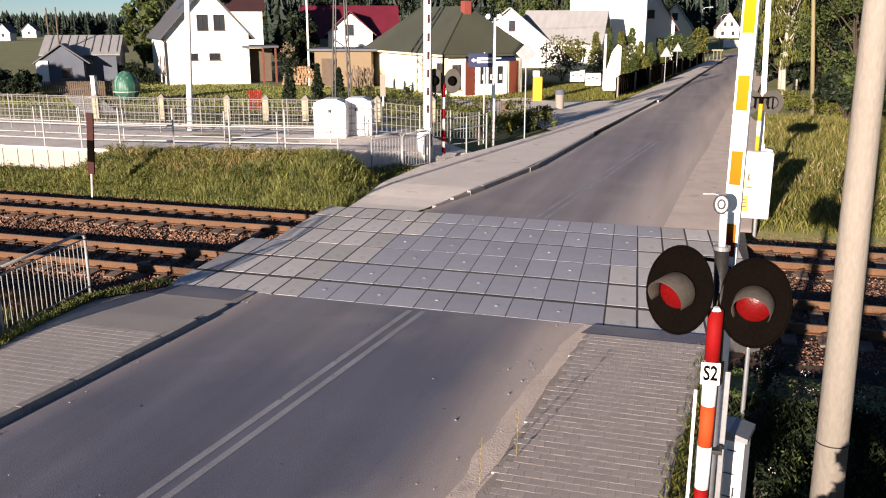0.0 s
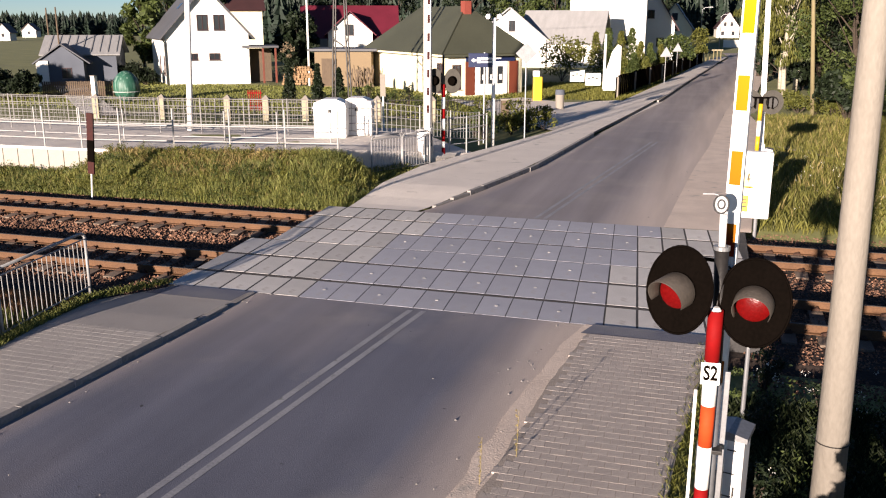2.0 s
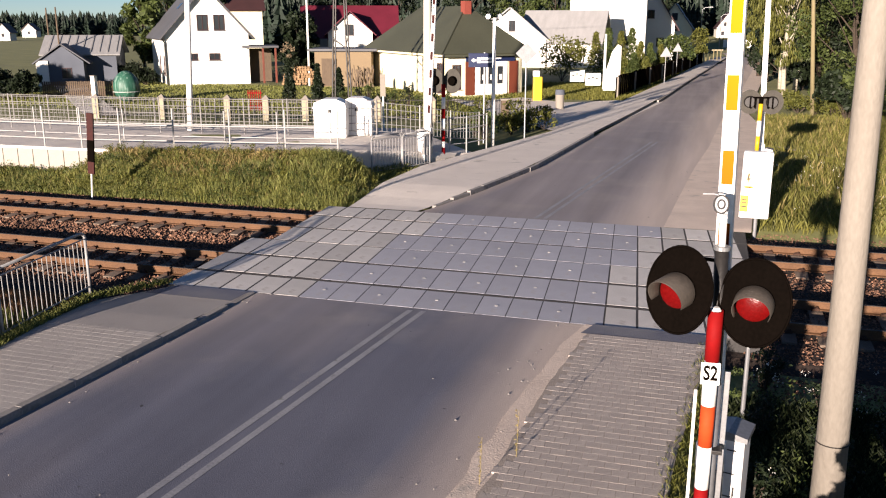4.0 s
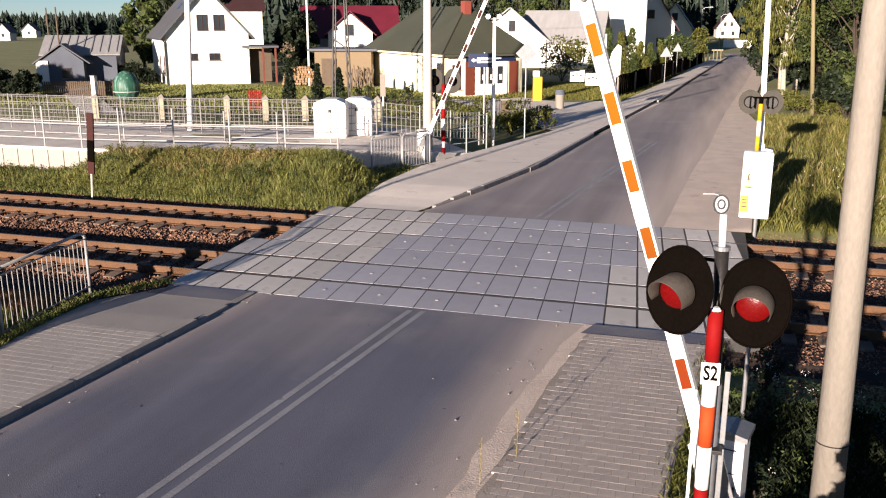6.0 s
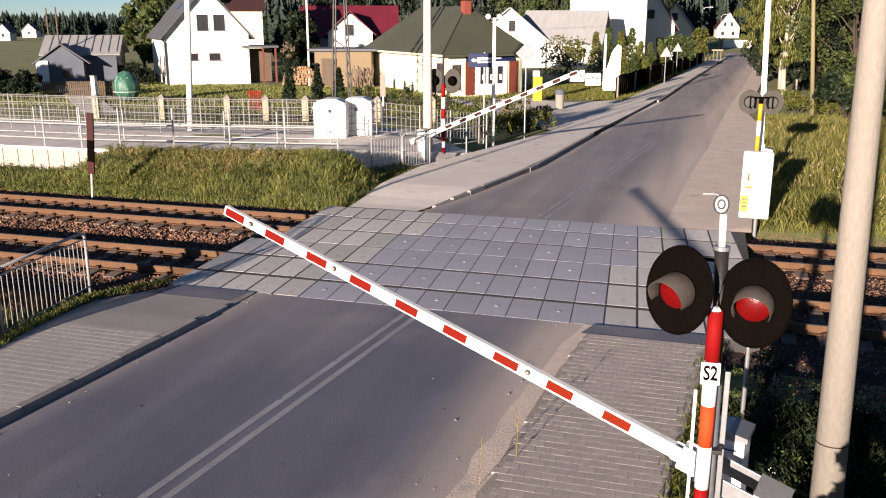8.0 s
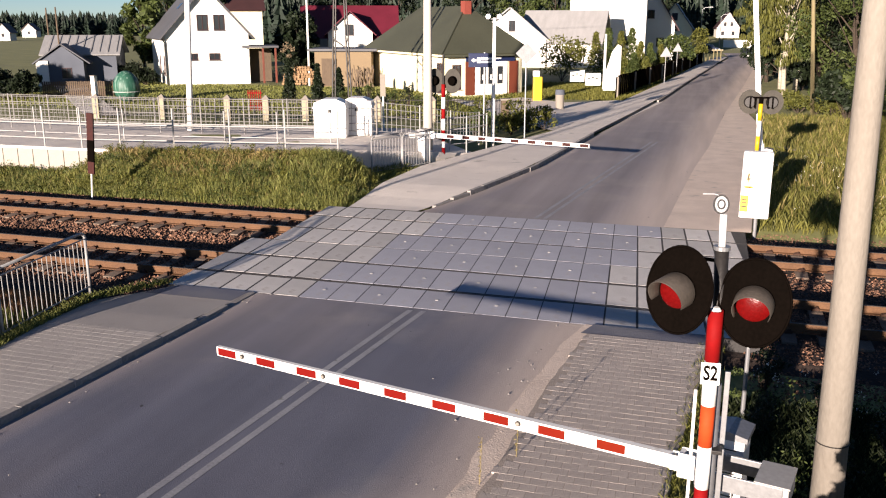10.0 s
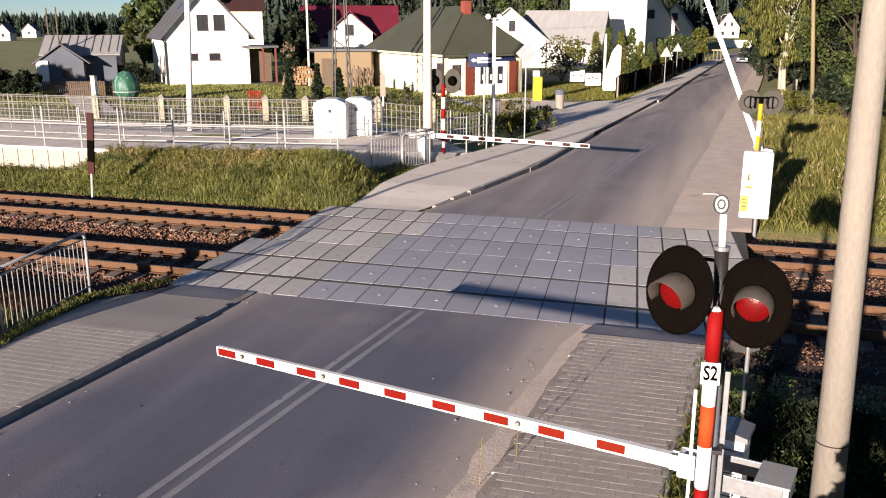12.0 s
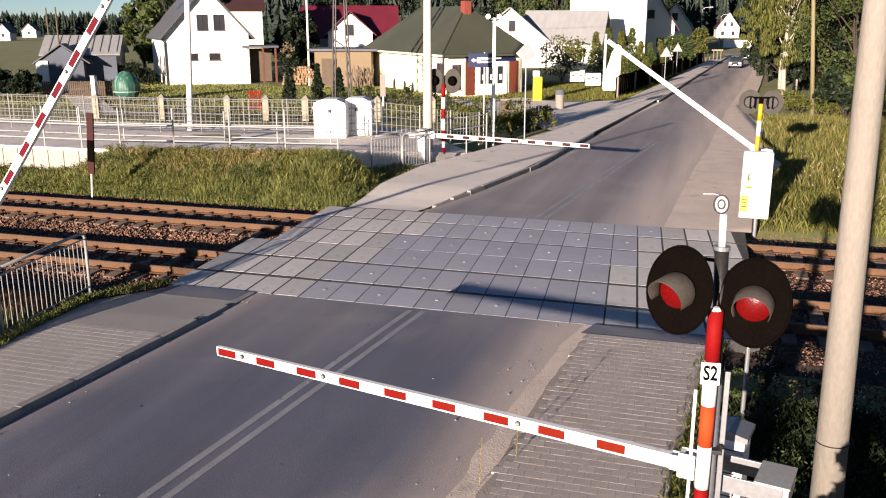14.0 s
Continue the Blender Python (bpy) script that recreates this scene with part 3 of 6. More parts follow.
def tree(m, height, spread, seed, label, leaf=LEAF, bark=BARK, trunk_r=0.16, clear=0.25, n=5000, size=0.16, clumps=26, droop=False, category="tree"):
    """A tapered trunk, limbs and a crown of leaf clumps with gaps."""
    rng = np.random.default_rng(seed)
    t = thing("tree", m, label, category)
    bm = B()
    pts = [Vector((0, 0, -0.2))]
    for i in range(1, 6):
        pts.append(Vector((rng.uniform(-1, 1) * 0.02 * height, rng.uniform(-1, 1) * 0.02 * height, height * 0.86 * i / 5)))
    for i in range(5):
        tube(bm, pts[i], pts[i + 1], trunk_r * (1 - 0.17 * i), trunk_r * (1 - 0.17 * (i + 1)), seg=8)
    part("trunk", bm, bark, t, smooth=True)
    cs, rs = [], []
    limbs = B()
    for i in range(clumps):
        f = clear + (1 - clear) * (i + 0.5) / clumps
        a = i * 2.4 + rng.uniform(-0.5, 0.5)
        env = math.sin(math.pi * min(1, max(0.05, (f - clear) / (1 - clear) * 0.85 + 0.12))) ** 0.7
        r = spread * env * rng.uniform(0.45, 1.0)
        base = pts[0].lerp(pts[5], max(0.1, f * 0.95 - 0.12))
        tip = Vector((math.cos(a) * r, math.sin(a) * r, height * f))
        tube(limbs, base, tip, trunk_r * 0.28, trunk_r * 0.06, seg=5)
        cs.append(tip)
        rs.append(spread * rng.uniform(0.22, 0.4))
        if droop:
            for k in range(3):
                cs.append(tip + Vector((rng.uniform(-0.3, 0.3) * spread, rng.uniform(-0.3, 0.3) * spread, -height * 0.07 * (k + 1))))
                rs.append(spread * 0.13)
    part("branchwork", limbs, bark, t)
    leaves_part("crown", t, leaf_cloud(rng, cs, rs, n, size, 0.8, droop), leaf)
    return t


def bush(m, r, h, seed, label, leaf=LEAF, n=900, size=0.09, name="bush"):
    rng = np.random.default_rng(seed)
    t = thing(name, m, label, "bush")
    bm = B()
    cs, rs = [], []
    for i in range(12):
        a, d = rng.uniform(0, 6.28), r * rng.uniform(0.1, 0.75)
        c = Vector((math.cos(a) * d, math.sin(a) * d, h * rng.uniform(0.3, 0.85)))
        tube(bm, (0, 0, -0.05), c, 0.025, 0.008, seg=5)
        cs.append(c)
        rs.append(r * rng.uniform(0.3, 0.5))
    part("branchwork", bm, BARK, t)
    leaves_part("foliage", t, leaf_cloud(rng, cs, rs, n, size), leaf)
    return t


def thuja(m, h, r, seed, leaf=LEAF_DARK):
    """A slim columnar conifer: upright sprays round a stem."""
    rng = np.random.default_rng(seed)
    t = thing("thuja", m, "slim columnar green thuja in the garden", "conifer", "thujas")
    part("stem", tube(B(), (0, 0, -0.05), (0, 0, h * 0.8), 0.04, 0.01, seg=6), BARK, t)
    cs = [Vector((rng.uniform(-1, 1) * r * 0.45 * (1 - f), rng.uniform(-1, 1) * r * 0.45 * (1 - f), h * f)) for f in np.linspace(0.08, 0.93, 14)]
    rs = [r * (1.05 - 0.85 * f) for f in np.linspace(0.08, 0.93, 14)]
    leaves_part("sprays", t, leaf_cloud(rng, cs, rs, 1900, 0.12), leaf)
    return t


# ---- crossing equipment ----
def boom_pose(pivot, heading, angle):
    return Matrix.Translation(pivot) @ pose(0, 0, 0, 0, 0, heading) @ pose(0, 0, 0, 0, -angle, 0)


def barrier_boom(pivot, heading, length, label, stripes=(1, -1), lamps=True, tall=0.145, paint=None):
    """A tapering white boom with inset red panels, three small lamps and a counterweight. Local x runs to its tip."""
    b = thing("barrier_boom", boom_pose(pivot, heading, 0), label, "barrier boom", "barrier booms")
    bm = B()
    start = 0.36
    v = []
    for x, h, w in ((start, tall / 2, 0.04), (length * 0.5, tall * 0.47, 0.035), (length, tall * 0.42, 0.028)):
        v.append([bm.verts.new((x, y, z)) for y, z in ((-w, -h), (w, -h), (w, h), (-w, h))])
    for p, q in zip(v, v[1:]):
        for i in range(4):
            bm.faces.new((p[i], p[(i + 1) % 4], q[(i + 1) % 4], q[i]))
    bm.faces.new(v[0][::-1])
    bm.faces.new(v[-1])
    bmesh.ops.recalc_face_normals(bm, faces=bm.faces)
    part("beam", bm, WHITE_PAINT, b)
    period = (length - 0.42 - 0.47) / 8.43
    for i in range(9):
        x1 = length - 0.03 - i * period
        x0 = x1 - period * 0.46
        xm = (x0 + x1) / 2
        w = 0.04 - 0.012 * xm / length + 0.004
        for s in stripes:
            part("red_panel", box(B(), (xm, s * w, 0), (x1 - x0, 0.006, tall * 0.68)), paint or RED_PAINT, b)
    if lamps:
        for x in (length - 0.45, length - 0.45 - 2 * period, length - 0.45 - 6 * period):
            la = part("boom_lamp", tube(B(), (x, -0.055, 0.01), (x, 0.055, 0.01), 0.032, seg=10), DARK_GREY, b, "small dark warning lamp")
            part("lamp_lens", tube(B(), (x, -0.062, 0.01), (x, 0.062, 0.01), 0.02, seg=10), CONCRETE, la)
    bm = B()
    for s in (-1, 1):
        box(bm, (0.17, s * 0.07, 0.0), (0.26, 0.03, 0.26), bevel=0.014)
        box(bm, (0.31, s * 0.05, 0.0), (0.14, 0.02, tall * 1.1), bevel=0.006)
    box(bm, (0.27, 0, 0.11), (0.05, 0.15, 0.03), bevel=0.008)
    box(bm, (0.27, 0, -0.11), (0.05, 0.15, 0.03), bevel=0.008)
    part("bracket", bm, PLASTIC_WHITE, b, "white steel boom bracket")
    part("shaft", tube(B(), (0, -0.24, 0), (0, 0.24, 0), 0.045, seg=12), GALV, b)
    bm = B()
    for s in (-1, 1):
        box(bm, (-0.30, s * 0.21, 0.0), (0.80, 0.03, 0.17), bevel=0.006)
    part("counterweight_arm", bm, GALV, b)
    bm = B()
    box(bm, (-0.60, -0.02, -0.03), (0.30, 0.45, 0.20), bevel=0.012)
    box(bm, (-0.60, -0.02, 0.085), (0.32, 0.47, 0.02), bevel=0.005)
    part("counterweight", bm, RAIL_WHITE, b, "pale counterweight block with a cover plate")
    return b


def barrier_machine(m, label, h=1.22):
    """The drive cabinet that carries a boom."""
    k = thing("barrier_machine", m, label, "barrier machine", "barrier machines")
    part("cabinet", box(B(), (0, 0, h * 0.5 + 0.02), (0.32, 0.34, h - 0.06), bevel=0.012), PLASTIC_WHITE, k)
    bm = B()
    prism(bm, [(-0.19, h - 0.02), (0.19, h - 0.02), (0.19, h + 0.03), (0.0, h + 0.07), (-0.19, h + 0.03)], -0.2, 0.2)
    part("lid", bm, GALV, k, "grey sloping lid")
    d = part("door", box(B(), (0, -0.178, h * 0.5), (0.26, 0.012, h * 0.75), bevel=0.004), PLASTIC_WHITE, k)
    part("door_handle", box(B(), (0.09, -0.19, h * 0.55), (0.02, 0.02, 0.1), bevel=0.004), DARK_GREY, d)
    for z in (0.3, 0.5, 0.7, 0.9):
        part("vent_slot", box(B(), (0, -0.187, h * z), (0.18, 0.004, 0.012)), DARK_GREY, d)
    for z in np.arange(0.16, 0.86, 0.09):
        part("ribbed_panel", box(B(), (-0.166, 0, h * z), (0.012, 0.28, h * 0.075), bevel=0.004), LAMP_GREY, k)
    part("base", box(B(), (0, 0, -0.06), (0.5, 0.5, 0.16), bevel=0.015), CONCRETE, k)
    return k


def oval(bm, w, h, y0, y1, rim=0.0, seg=40):
    prism(bm, [(w / 2 * math.cos(a), h / 2 * math.sin(a)) for a in [2 * math.pi * i / seg for i in range(seg)]], y0, y1)
    return bm


def signal_head(name, parent, at, label, w=0.62, h=0.82):
    """A black oval backing shield with a hooded red lamp; it faces local -y."""
    s = part(name, oval(B(), w, h, 0, 0.025), BLACK_PAINT, parent, label, at)
    bm = B()
    seg = 40
    for i in range(seg):
        a0, a1 = 2 * math.pi * i / seg, 2 * math.pi * (i + 1) / seg
        tube(bm, (w / 2 * math.cos(a0), 0.0, h / 2 * math.sin(a0)), (w / 2 * math.cos(a1), 0.0, h / 2 * math.sin(a1)), 0.012, seg=6, caps=False)
    part("rim", bm, BLACK_PAINT, s)
    # housing
    part("housing", tube(B(), (0, -0.06, 0), (0, 0.16, 0), 0.172, 0.16, seg=28), BLACK_PAINT, s, smooth=True)
    bm = B()
    bmesh.ops.create_uvsphere(bm, u_segments=28, v_segments=12, radius=0.163, matrix=Matrix.Translation((0, -0.045, 0)) @ Matrix.Diagonal((1, 0.3, 1, 1)))
    part("lens", bm, LENS, s, "unlit red lens", smooth=True)
    # hood: a tube cut open below, longer at the top
    bm = B()
    r0, r1 = 0.176, 0.165
    ring = []
    for i in range(25):
        a = radians(-28 + 236 * i / 24)
        length = 0.08 + 0.25 * (0.5 + 0.5 * math.sin(a)) ** 0.8
        c, si = math.cos(a), math.sin(a)
        ring.append([bm.verts.new(p) for p in ((r0 * c, -0.05, r0 * si), (r1 * c, -0.05 - length, r1 * si - 0.02), ((r0 - 0.008) * c, -0.05, (r0 - 0.008) * si), ((r1 - 0.008) * c, -0.05 - length, (r1 - 0.008) * si - 0.02))])
    for p, q in zip(ring, ring[1:]):
        bm.faces.new((p[0], q[0], q[1], p[1]))
        bm.faces.new((p[2], p[3], q[3], q[2]))
        bm.faces.new((p[1], q[1], q[3], p[3]))
    bm.faces.new((ring[0][0], ring[0][1], ring[0][3], ring[0][2]))
    bm.faces.new((ring[-1][0], ring[-1][2], ring[-1][3], ring[-1][1]))
    bmesh.ops.recalc_face_normals(bm, faces=bm.faces)
    part("hood", bm, HOOD, s, "grey metal hood", smooth=True)
    return s


def text_on(name, words, size, material, parent, at):
    """Lettering as a thin mesh."""
    cu = bpy.data.curves.new(name, "FONT")
    cu.body, cu.size, cu.align_x, cu.align_y, cu.extrude, cu.resolution_u = words, size, "CENTER", "CENTER", 0.001, 3
    cu.offset = size * 0.025
    tmp = bpy.data.objects.new("tmp", cu)
    me = bpy.data.meshes.new_from_object(tmp)
    bpy.data.objects.remove(tmp)
    me.materials.clear()
    me.materials.append(material)
    ob = new(name, me)
    ob.parent, ob.matrix_basis = parent, at
    return ob


def striped_mast(parent, bands, r, z_top, x=0.0, y=0.0):
    """A post made of painted bands (top z of each band, its paint), down to the ground."""
    for (z1, paint), (z0, _) in zip(bands, bands[1:] + [(-0.42, None)]):
        part("band", tube(B(), (x, y, z0), (x, y, z1), r * (0.92 + 0.08 * z0 / z_top), r * (0.92 + 0.08 * z1 / z_top), seg=20), paint, parent, smooth=True)


def build_near_signal():
    s = thing("crossing_signal", pose(0.19, 7.53, 0.27) @ Matrix.Diagonal((0.95, 0.95, 0.95, 1)), "road signal mast with two hooded red lamps on black shields", "signal", "crossing signals")
    striped_mast(s, [(2.76, RED_PAINT), (2.27, WHITE_PAINT), (1.83, ORANGE_PAINT), (1.41, WHITE_PAINT), (0.97, RED_PAINT), (0.53, WHITE_PAINT)], 0.069, 2.76)
    part("cap", tube(B(), (0, 0, 2.76), (0, 0, 2.79), 0.05, 0.03, seg=16), WHITE_PAINT, s)
    plate = part("number_plate", box(B(), (0, 0, 0), (0.172, 0.006, 0.21), bevel=0.002), WHITE_PAINT, s, "white plate lettered S2", pose(-0.005, -0.078, 2.17, -4, 0, 6))
    text_on("lettering", "S2", 0.17, BLACK_PAINT, plate, pose(0, -0.005, 0, 90, 0, 0) @ Matrix.Diagonal((0.8, 1.15, 1, 1)))
    part("sleeve", tube(B(), (0.05, 0.12, 2.0), (0.01, 0.12, 3.32), 0.05, 0.064, seg=16), DARK_GREY, s, "dark grey mast sleeve", smooth=True)
    part("lower_pole", tube(B(), (0.07, 0.13, -0.42), (0.05, 0.12, 2.0), 0.062, seg=16), GALV, s, "grey steel pole", smooth=True)
    part("collar", tube(B(), (0.01, 0.12, 3.30), (0.01, 0.12, 3.335), 0.075, seg=16), GALV, s)
    part("upper_pipe", tube(B(), (0.01, 0.12, 3.32), (0.0, 0.12, 3.63), 0.032, seg=12), WHITE_PAINT, s, "white upper pipe", smooth=True)
    bell = part("bell", oval(B(), 0.13, 0.17, -0.03, 0.03, seg=28), GALV, s, "round grey warning bell", pose(-0.03, 0.08, 3.725, -12, 0, 6))
    for r in (0.062, 0.03):
        bm = B()
        for i in range(24):
            a0, a1 = 2 * math.pi * i / 24, 2 * math.pi * (i + 1) / 24
            tube(bm, (r * math.cos(a0), -0.032, 1.3 * r * math.sin(a0)), (r * math.cos(a1), -0.032, 1.3 * r * math.sin(a1)), 0.007, seg=6, caps=False)
        part("bell_ring", bm, DARK_GREY, bell)
    part("antenna_arm", path_tube(B(), [(0.0, 0.1, 3.79), (-0.09, 0.12, 3.81), (-0.19, 0.12, 3.805)], 0.008, 6), GALV, s)
    for x, y, z in ((-0.33, 0.0, 2.97), (0.33, 0.0, 2.87)):
        part("side_arm", path_tube(B(), [(0.05, 0.12, z + 0.22), (x * 0.5, 0.14, z + 0.23), (x * 0.85, 0.12, z + 0.1)], 0.018, 8), BLACK_PAINT, s)
    signal_head("shield", s, pose(-0.335, -0.12, 2.955, -3, 7, -24), "black oval backing shield with a hooded red lamp")
    signal_head("shield", s, pose(0.325, 0.02, 2.85, -3, 0, -9), "black oval backing shield with a hooded red lamp")
    cl = part("clamp", box(B(), (0.06, 0.06, 1.35), (0.2, 0.14, 0.04), bevel=0.006), DARK_GREY, s)
    part("rail_strip", box(B(), (-0.12, 0.16, 0.9), (0.03, 0.03, 2.0), bevel=0.004), PLASTIC_WHITE, s)
    part("rail_strip", box(B(), (0.16, 0.20, 1.05), (0.05, 0.03, 2.1), bevel=0.004), GALV, s)


NEAR_R = (Vector((0.27, 8.08, 1.10)), 167.2, 6.41)
NEAR_LB = (Vector((-12.59, 11.84, 1.05)), -4.0, 6.3)
FAR_LB = (Vector((-10.33, 32.2, 1.08)), -12.0, 6.55)
FAR_R = (Vector((1.78, 31.0, 1.05)), 172.0, 6.5)


def build_equipment():
    build_near_signal()
    booms = [barrier_boom(*NEAR_R, "white barrier boom with red panels and small lamps at the crossing", paint=FILM_RED),
             barrier_boom(*NEAR_LB, "white barrier boom with dark red panels beyond the fence", paint=DARK_RED),
             barrier_boom(*FAR_LB, "white barrier boom with small dark red panels across the far lane", tall=0.17, paint=RUST_BROWN),
             barrier_boom(*FAR_R, "plain white barrier boom seen from behind", stripes=(-1,), lamps=False, tall=0.17)]
    barrier_machine(pose(0.47, 8.62, 0, 0, 0, -13), "white barrier drive cabinet beside the striped signal post", 1.28)
    barrier_machine(pose(-12.75, 11.9, 0, 0, 0, -4), "white barrier drive cabinet by the footway fence", 1.2)
    barrier_machine(pose(-10.55, 32.25, 0, 0, 0, -12), "white barrier drive cabinet below the tall concrete pole", 1.25)
    barrier_machine(pose(2.0, 31.1, -0.05, 0, 0, -8), "white barrier drive cabinet at the sandy verge", 1.2)
    # concrete pole near the signal
    p = thing("concrete_pole", pose(1.47, 8.88, 0, 0, -0.9, 0), "tall pale concrete pole with a wire band", "pole")
    part("shaft", tube(B(), (0, 0, -0.3), (0, 0, 9.0), 0.168, 0.095, seg=28), CONCRETE, p, smooth=True)
    bm = B()
    for i in range(28):
        a0, a1 = 2 * math.pi * i / 28, 2 * math.pi * (i + 1) / 28
        tube(bm, (0.16 * math.cos(a0), 0.16 * math.sin(a0), 1.18), (0.16 * math.cos(a1), 0.16 * math.sin(a1), 1.18), 0.006, seg=5, caps=False)
    part("wire_band", bm, DARK_GREY, p)
    # electric box on a post beyond the tracks
    c = thing("electric_box", pose(1.35, 24.0, -0.3, 0, 0, -4), "large white electric box on a steel post with yellow warning signs", "electric box")
    part("post", tube(B(), (0.06, 0, 0), (0.06, 0, 0.75), 0.05, seg=12), GALV, c)
    part("housing", box(B(), (0, 0, 1.47), (0.74, 0.30, 1.76), bevel=0.035), PLASTIC_WHITE, c)
    sgn = part("warning_sign", box(B(), (-0.20, -0.154, 1.62), (0.2, 0.006, 0.42), bevel=0.002), GLARE_YELLOW, c, "yellow warning sign with a dark bolt, coloured pale for glare")
    part("bolt_symbol", prism(B(), [(-0.21, 1.78), (-0.17, 1.78), (-0.19, 1.66), (-0.15, 1.67), (-0.22, 1.50), (-0.2, 1.61), (-0.24, 1.60)], -0.161, -0.158), WOOD, sgn)
    part("bar", box(B(), (-0.18, -0.159, 1.42), (0.22, 0.004, 0.05)), YELLOW_PAINT, sgn)
    part("bar", box(B(), (-0.18, -0.163, 1.42), (0.14, 0.004, 0.018)), BLACK_PAINT, sgn)
    sgn = part("warning_sign", box(B(), (-0.26, -0.154, 0.98), (0.2, 0.006, 0.44), bevel=0.002), YELLOW_PAINT, c, "yellow sign with unreadable bars")
    for z in (0.9, 1.0, 1.08):
        part("bar", box(B(), (-0.26, -0.159, z), (0.12, 0.004, 0.03)), DARK_GREY, sgn)
    part("door_seam", box(B(), (0.1, -0.152, 1.47), (0.006, 0.006, 1.6)), PLASTIC_WHITE, c)
    # far signal, seen from behind
    f = thing("crossing_signal", pose(1.62, 30.3, 0), "road signal seen from behind on a striped mast", "signal", "crossing signals")
    striped_mast(f, [(2.95, BLACK_PAINT), (2.75, YELLOW_PAINT), (2.2, WHITE_PAINT), (1.7, YELLOW_PAINT), (1.2, WHITE_PAINT), (0.7, RED_PAINT)], 0.07, 3.2)
    for x in (-0.34, 0.34):
        h = part("shield", oval(B(), 0.7, 0.78, -0.012, 0.012), SHIELD_GREY, f, "grey oval shield", pose(x, 0.05, 2.8))
        part("housing", tube(B(), (0, -0.2, 0), (0, 0.0, 0), 0.16, 0.2, seg=20), DARK_GREY, h)
    part("crossbar", box(B(), (0, -0.05, 2.95), (0.75, 0.05, 0.05), bevel=0.006), BLACK_PAINT, f)
    for x in (-0.34, -0.2, 0.2, 0.34):
        part("bracket", box(B(), (x, -0.22, 2.8), (0.04, 0.05, 0.36), bevel=0.006), BLACK_PAINT, f)
    # striped post beside the far drive
    g = thing("striped_post", pose(-10.05, 33.3, 0), "red and white striped steel post", "post")
    striped_mast(g, [(2.95, RED_PAINT), (2.45, WHITE_PAINT), (2.0, RED_PAINT), (1.6, WHITE_PAINT), (1.15, RED_PAINT), (0.7, WHITE_PAINT), (0.45, RED_PAINT)], 0.08, 3.0)
    for x in (-0.36, 0.36):
        h = part("shield", oval(B(), 0.70, 0.95, -0.012, 0.012), SHIELD_GREY, g, "dark grey oval shield seen from behind", pose(x, 0.06, 3.08))
        part("housing", tube(B(), (0, -0.2, 0), (0, 0.0, 0), 0.15, 0.2, seg=20), BLACK_PAINT, h)
    part("bell_post", tube(B(), (0, 0, 2.9), (0, 0, 4.1), 0.045, seg=10), DARK_GREY, g)
    # tall concrete pole by the platform
    p = thing("concrete_pole", pose(-10.6, 33.0, 0), "tall slim concrete pole beside the barrier drive", "pole")
    part("shaft", tube(B(), (0, 0, -0.3), (0, 0, 10.0), 0.20, 0.12, seg=20), POLE_PALE, p, smooth=True)
    return booms


BOOMS = build_equipment()


# ---- fences and rails ----
def guard_fence(m, length, h, label, bars):
    """A tubular frame with rounded corners and thin upright bars."""
    g = thing("guard_fence", m, label, "fence", "guard fences")
    r = 0.14
    pts = [(0, 0, -0.15), (0, 0, h - r)] + [(r - r * math.cos(a), 0, h - r + r * math.sin(a)) for a in (0.4, 0.8, 1.2)] + [(r, 0, h), (length - r, 0, h)] + \
          [(length - r + r * math.sin(a), 0, h - r + r * math.cos(a)) for a in (0.4, 0.8, 1.2)] + [(length, 0, h - r), (length, 0, -0.15)]
    part("frame", path_tube(B(), pts, 0.03, 10), FENCE_GALV, g, smooth=True)
    part("lower_rail", tube(B(), (0, 0, 0.16), (length, 0, 0.16), 0.018, seg=8), FENCE_GALV, g)
    part("upper_rail", tube(B(), (0.03, 0, h - 0.13), (length - 0.03, 0, h - 0.13), 0.015, seg=8), FENCE_GALV, g)
    bar = mesh_of(tube(B(), (0, 0, 0.16), (0, 0, h - 0.13), 0.008, seg=6), FENCE_GALV, "bar")
    for i in range(bars):
        o = new("bar", bar)
        o.parent, o.matrix_basis = g, pose(length * (i + 1) / (bars + 1), 0, 0)
    return g


guard_fence(pose(-11.66, 14.0, 0.0, 0, 0, -82), 2.75, 1.28, "galvanised tubular guard fence with upright bars beside the footway", 18)
guard_fence(pose(-11.28, 11.2, 0.0, 0, 0, -92), 2.6, 1.28, "galvanised tubular guard fence with upright bars beside the footway", 18)
guard_fence(pose(-11.4, 28.9, -0.05, 0, 0, 62), 1.45, 1.42, "galvanised guard fence at the foot of the bank", 9)
guard_fence(pose(-10.68, 30.2, -0.05, 0, 0, 66), 1.5, 1.38, "galvanised guard fence next to the barrier drive", 9)


def front_line(x):
    """y of the platform's front edge."""
    return 27.5 + 0.165 * (x + 11.7) if x > -21 else 25.96 + 0.02 * (x + 21)


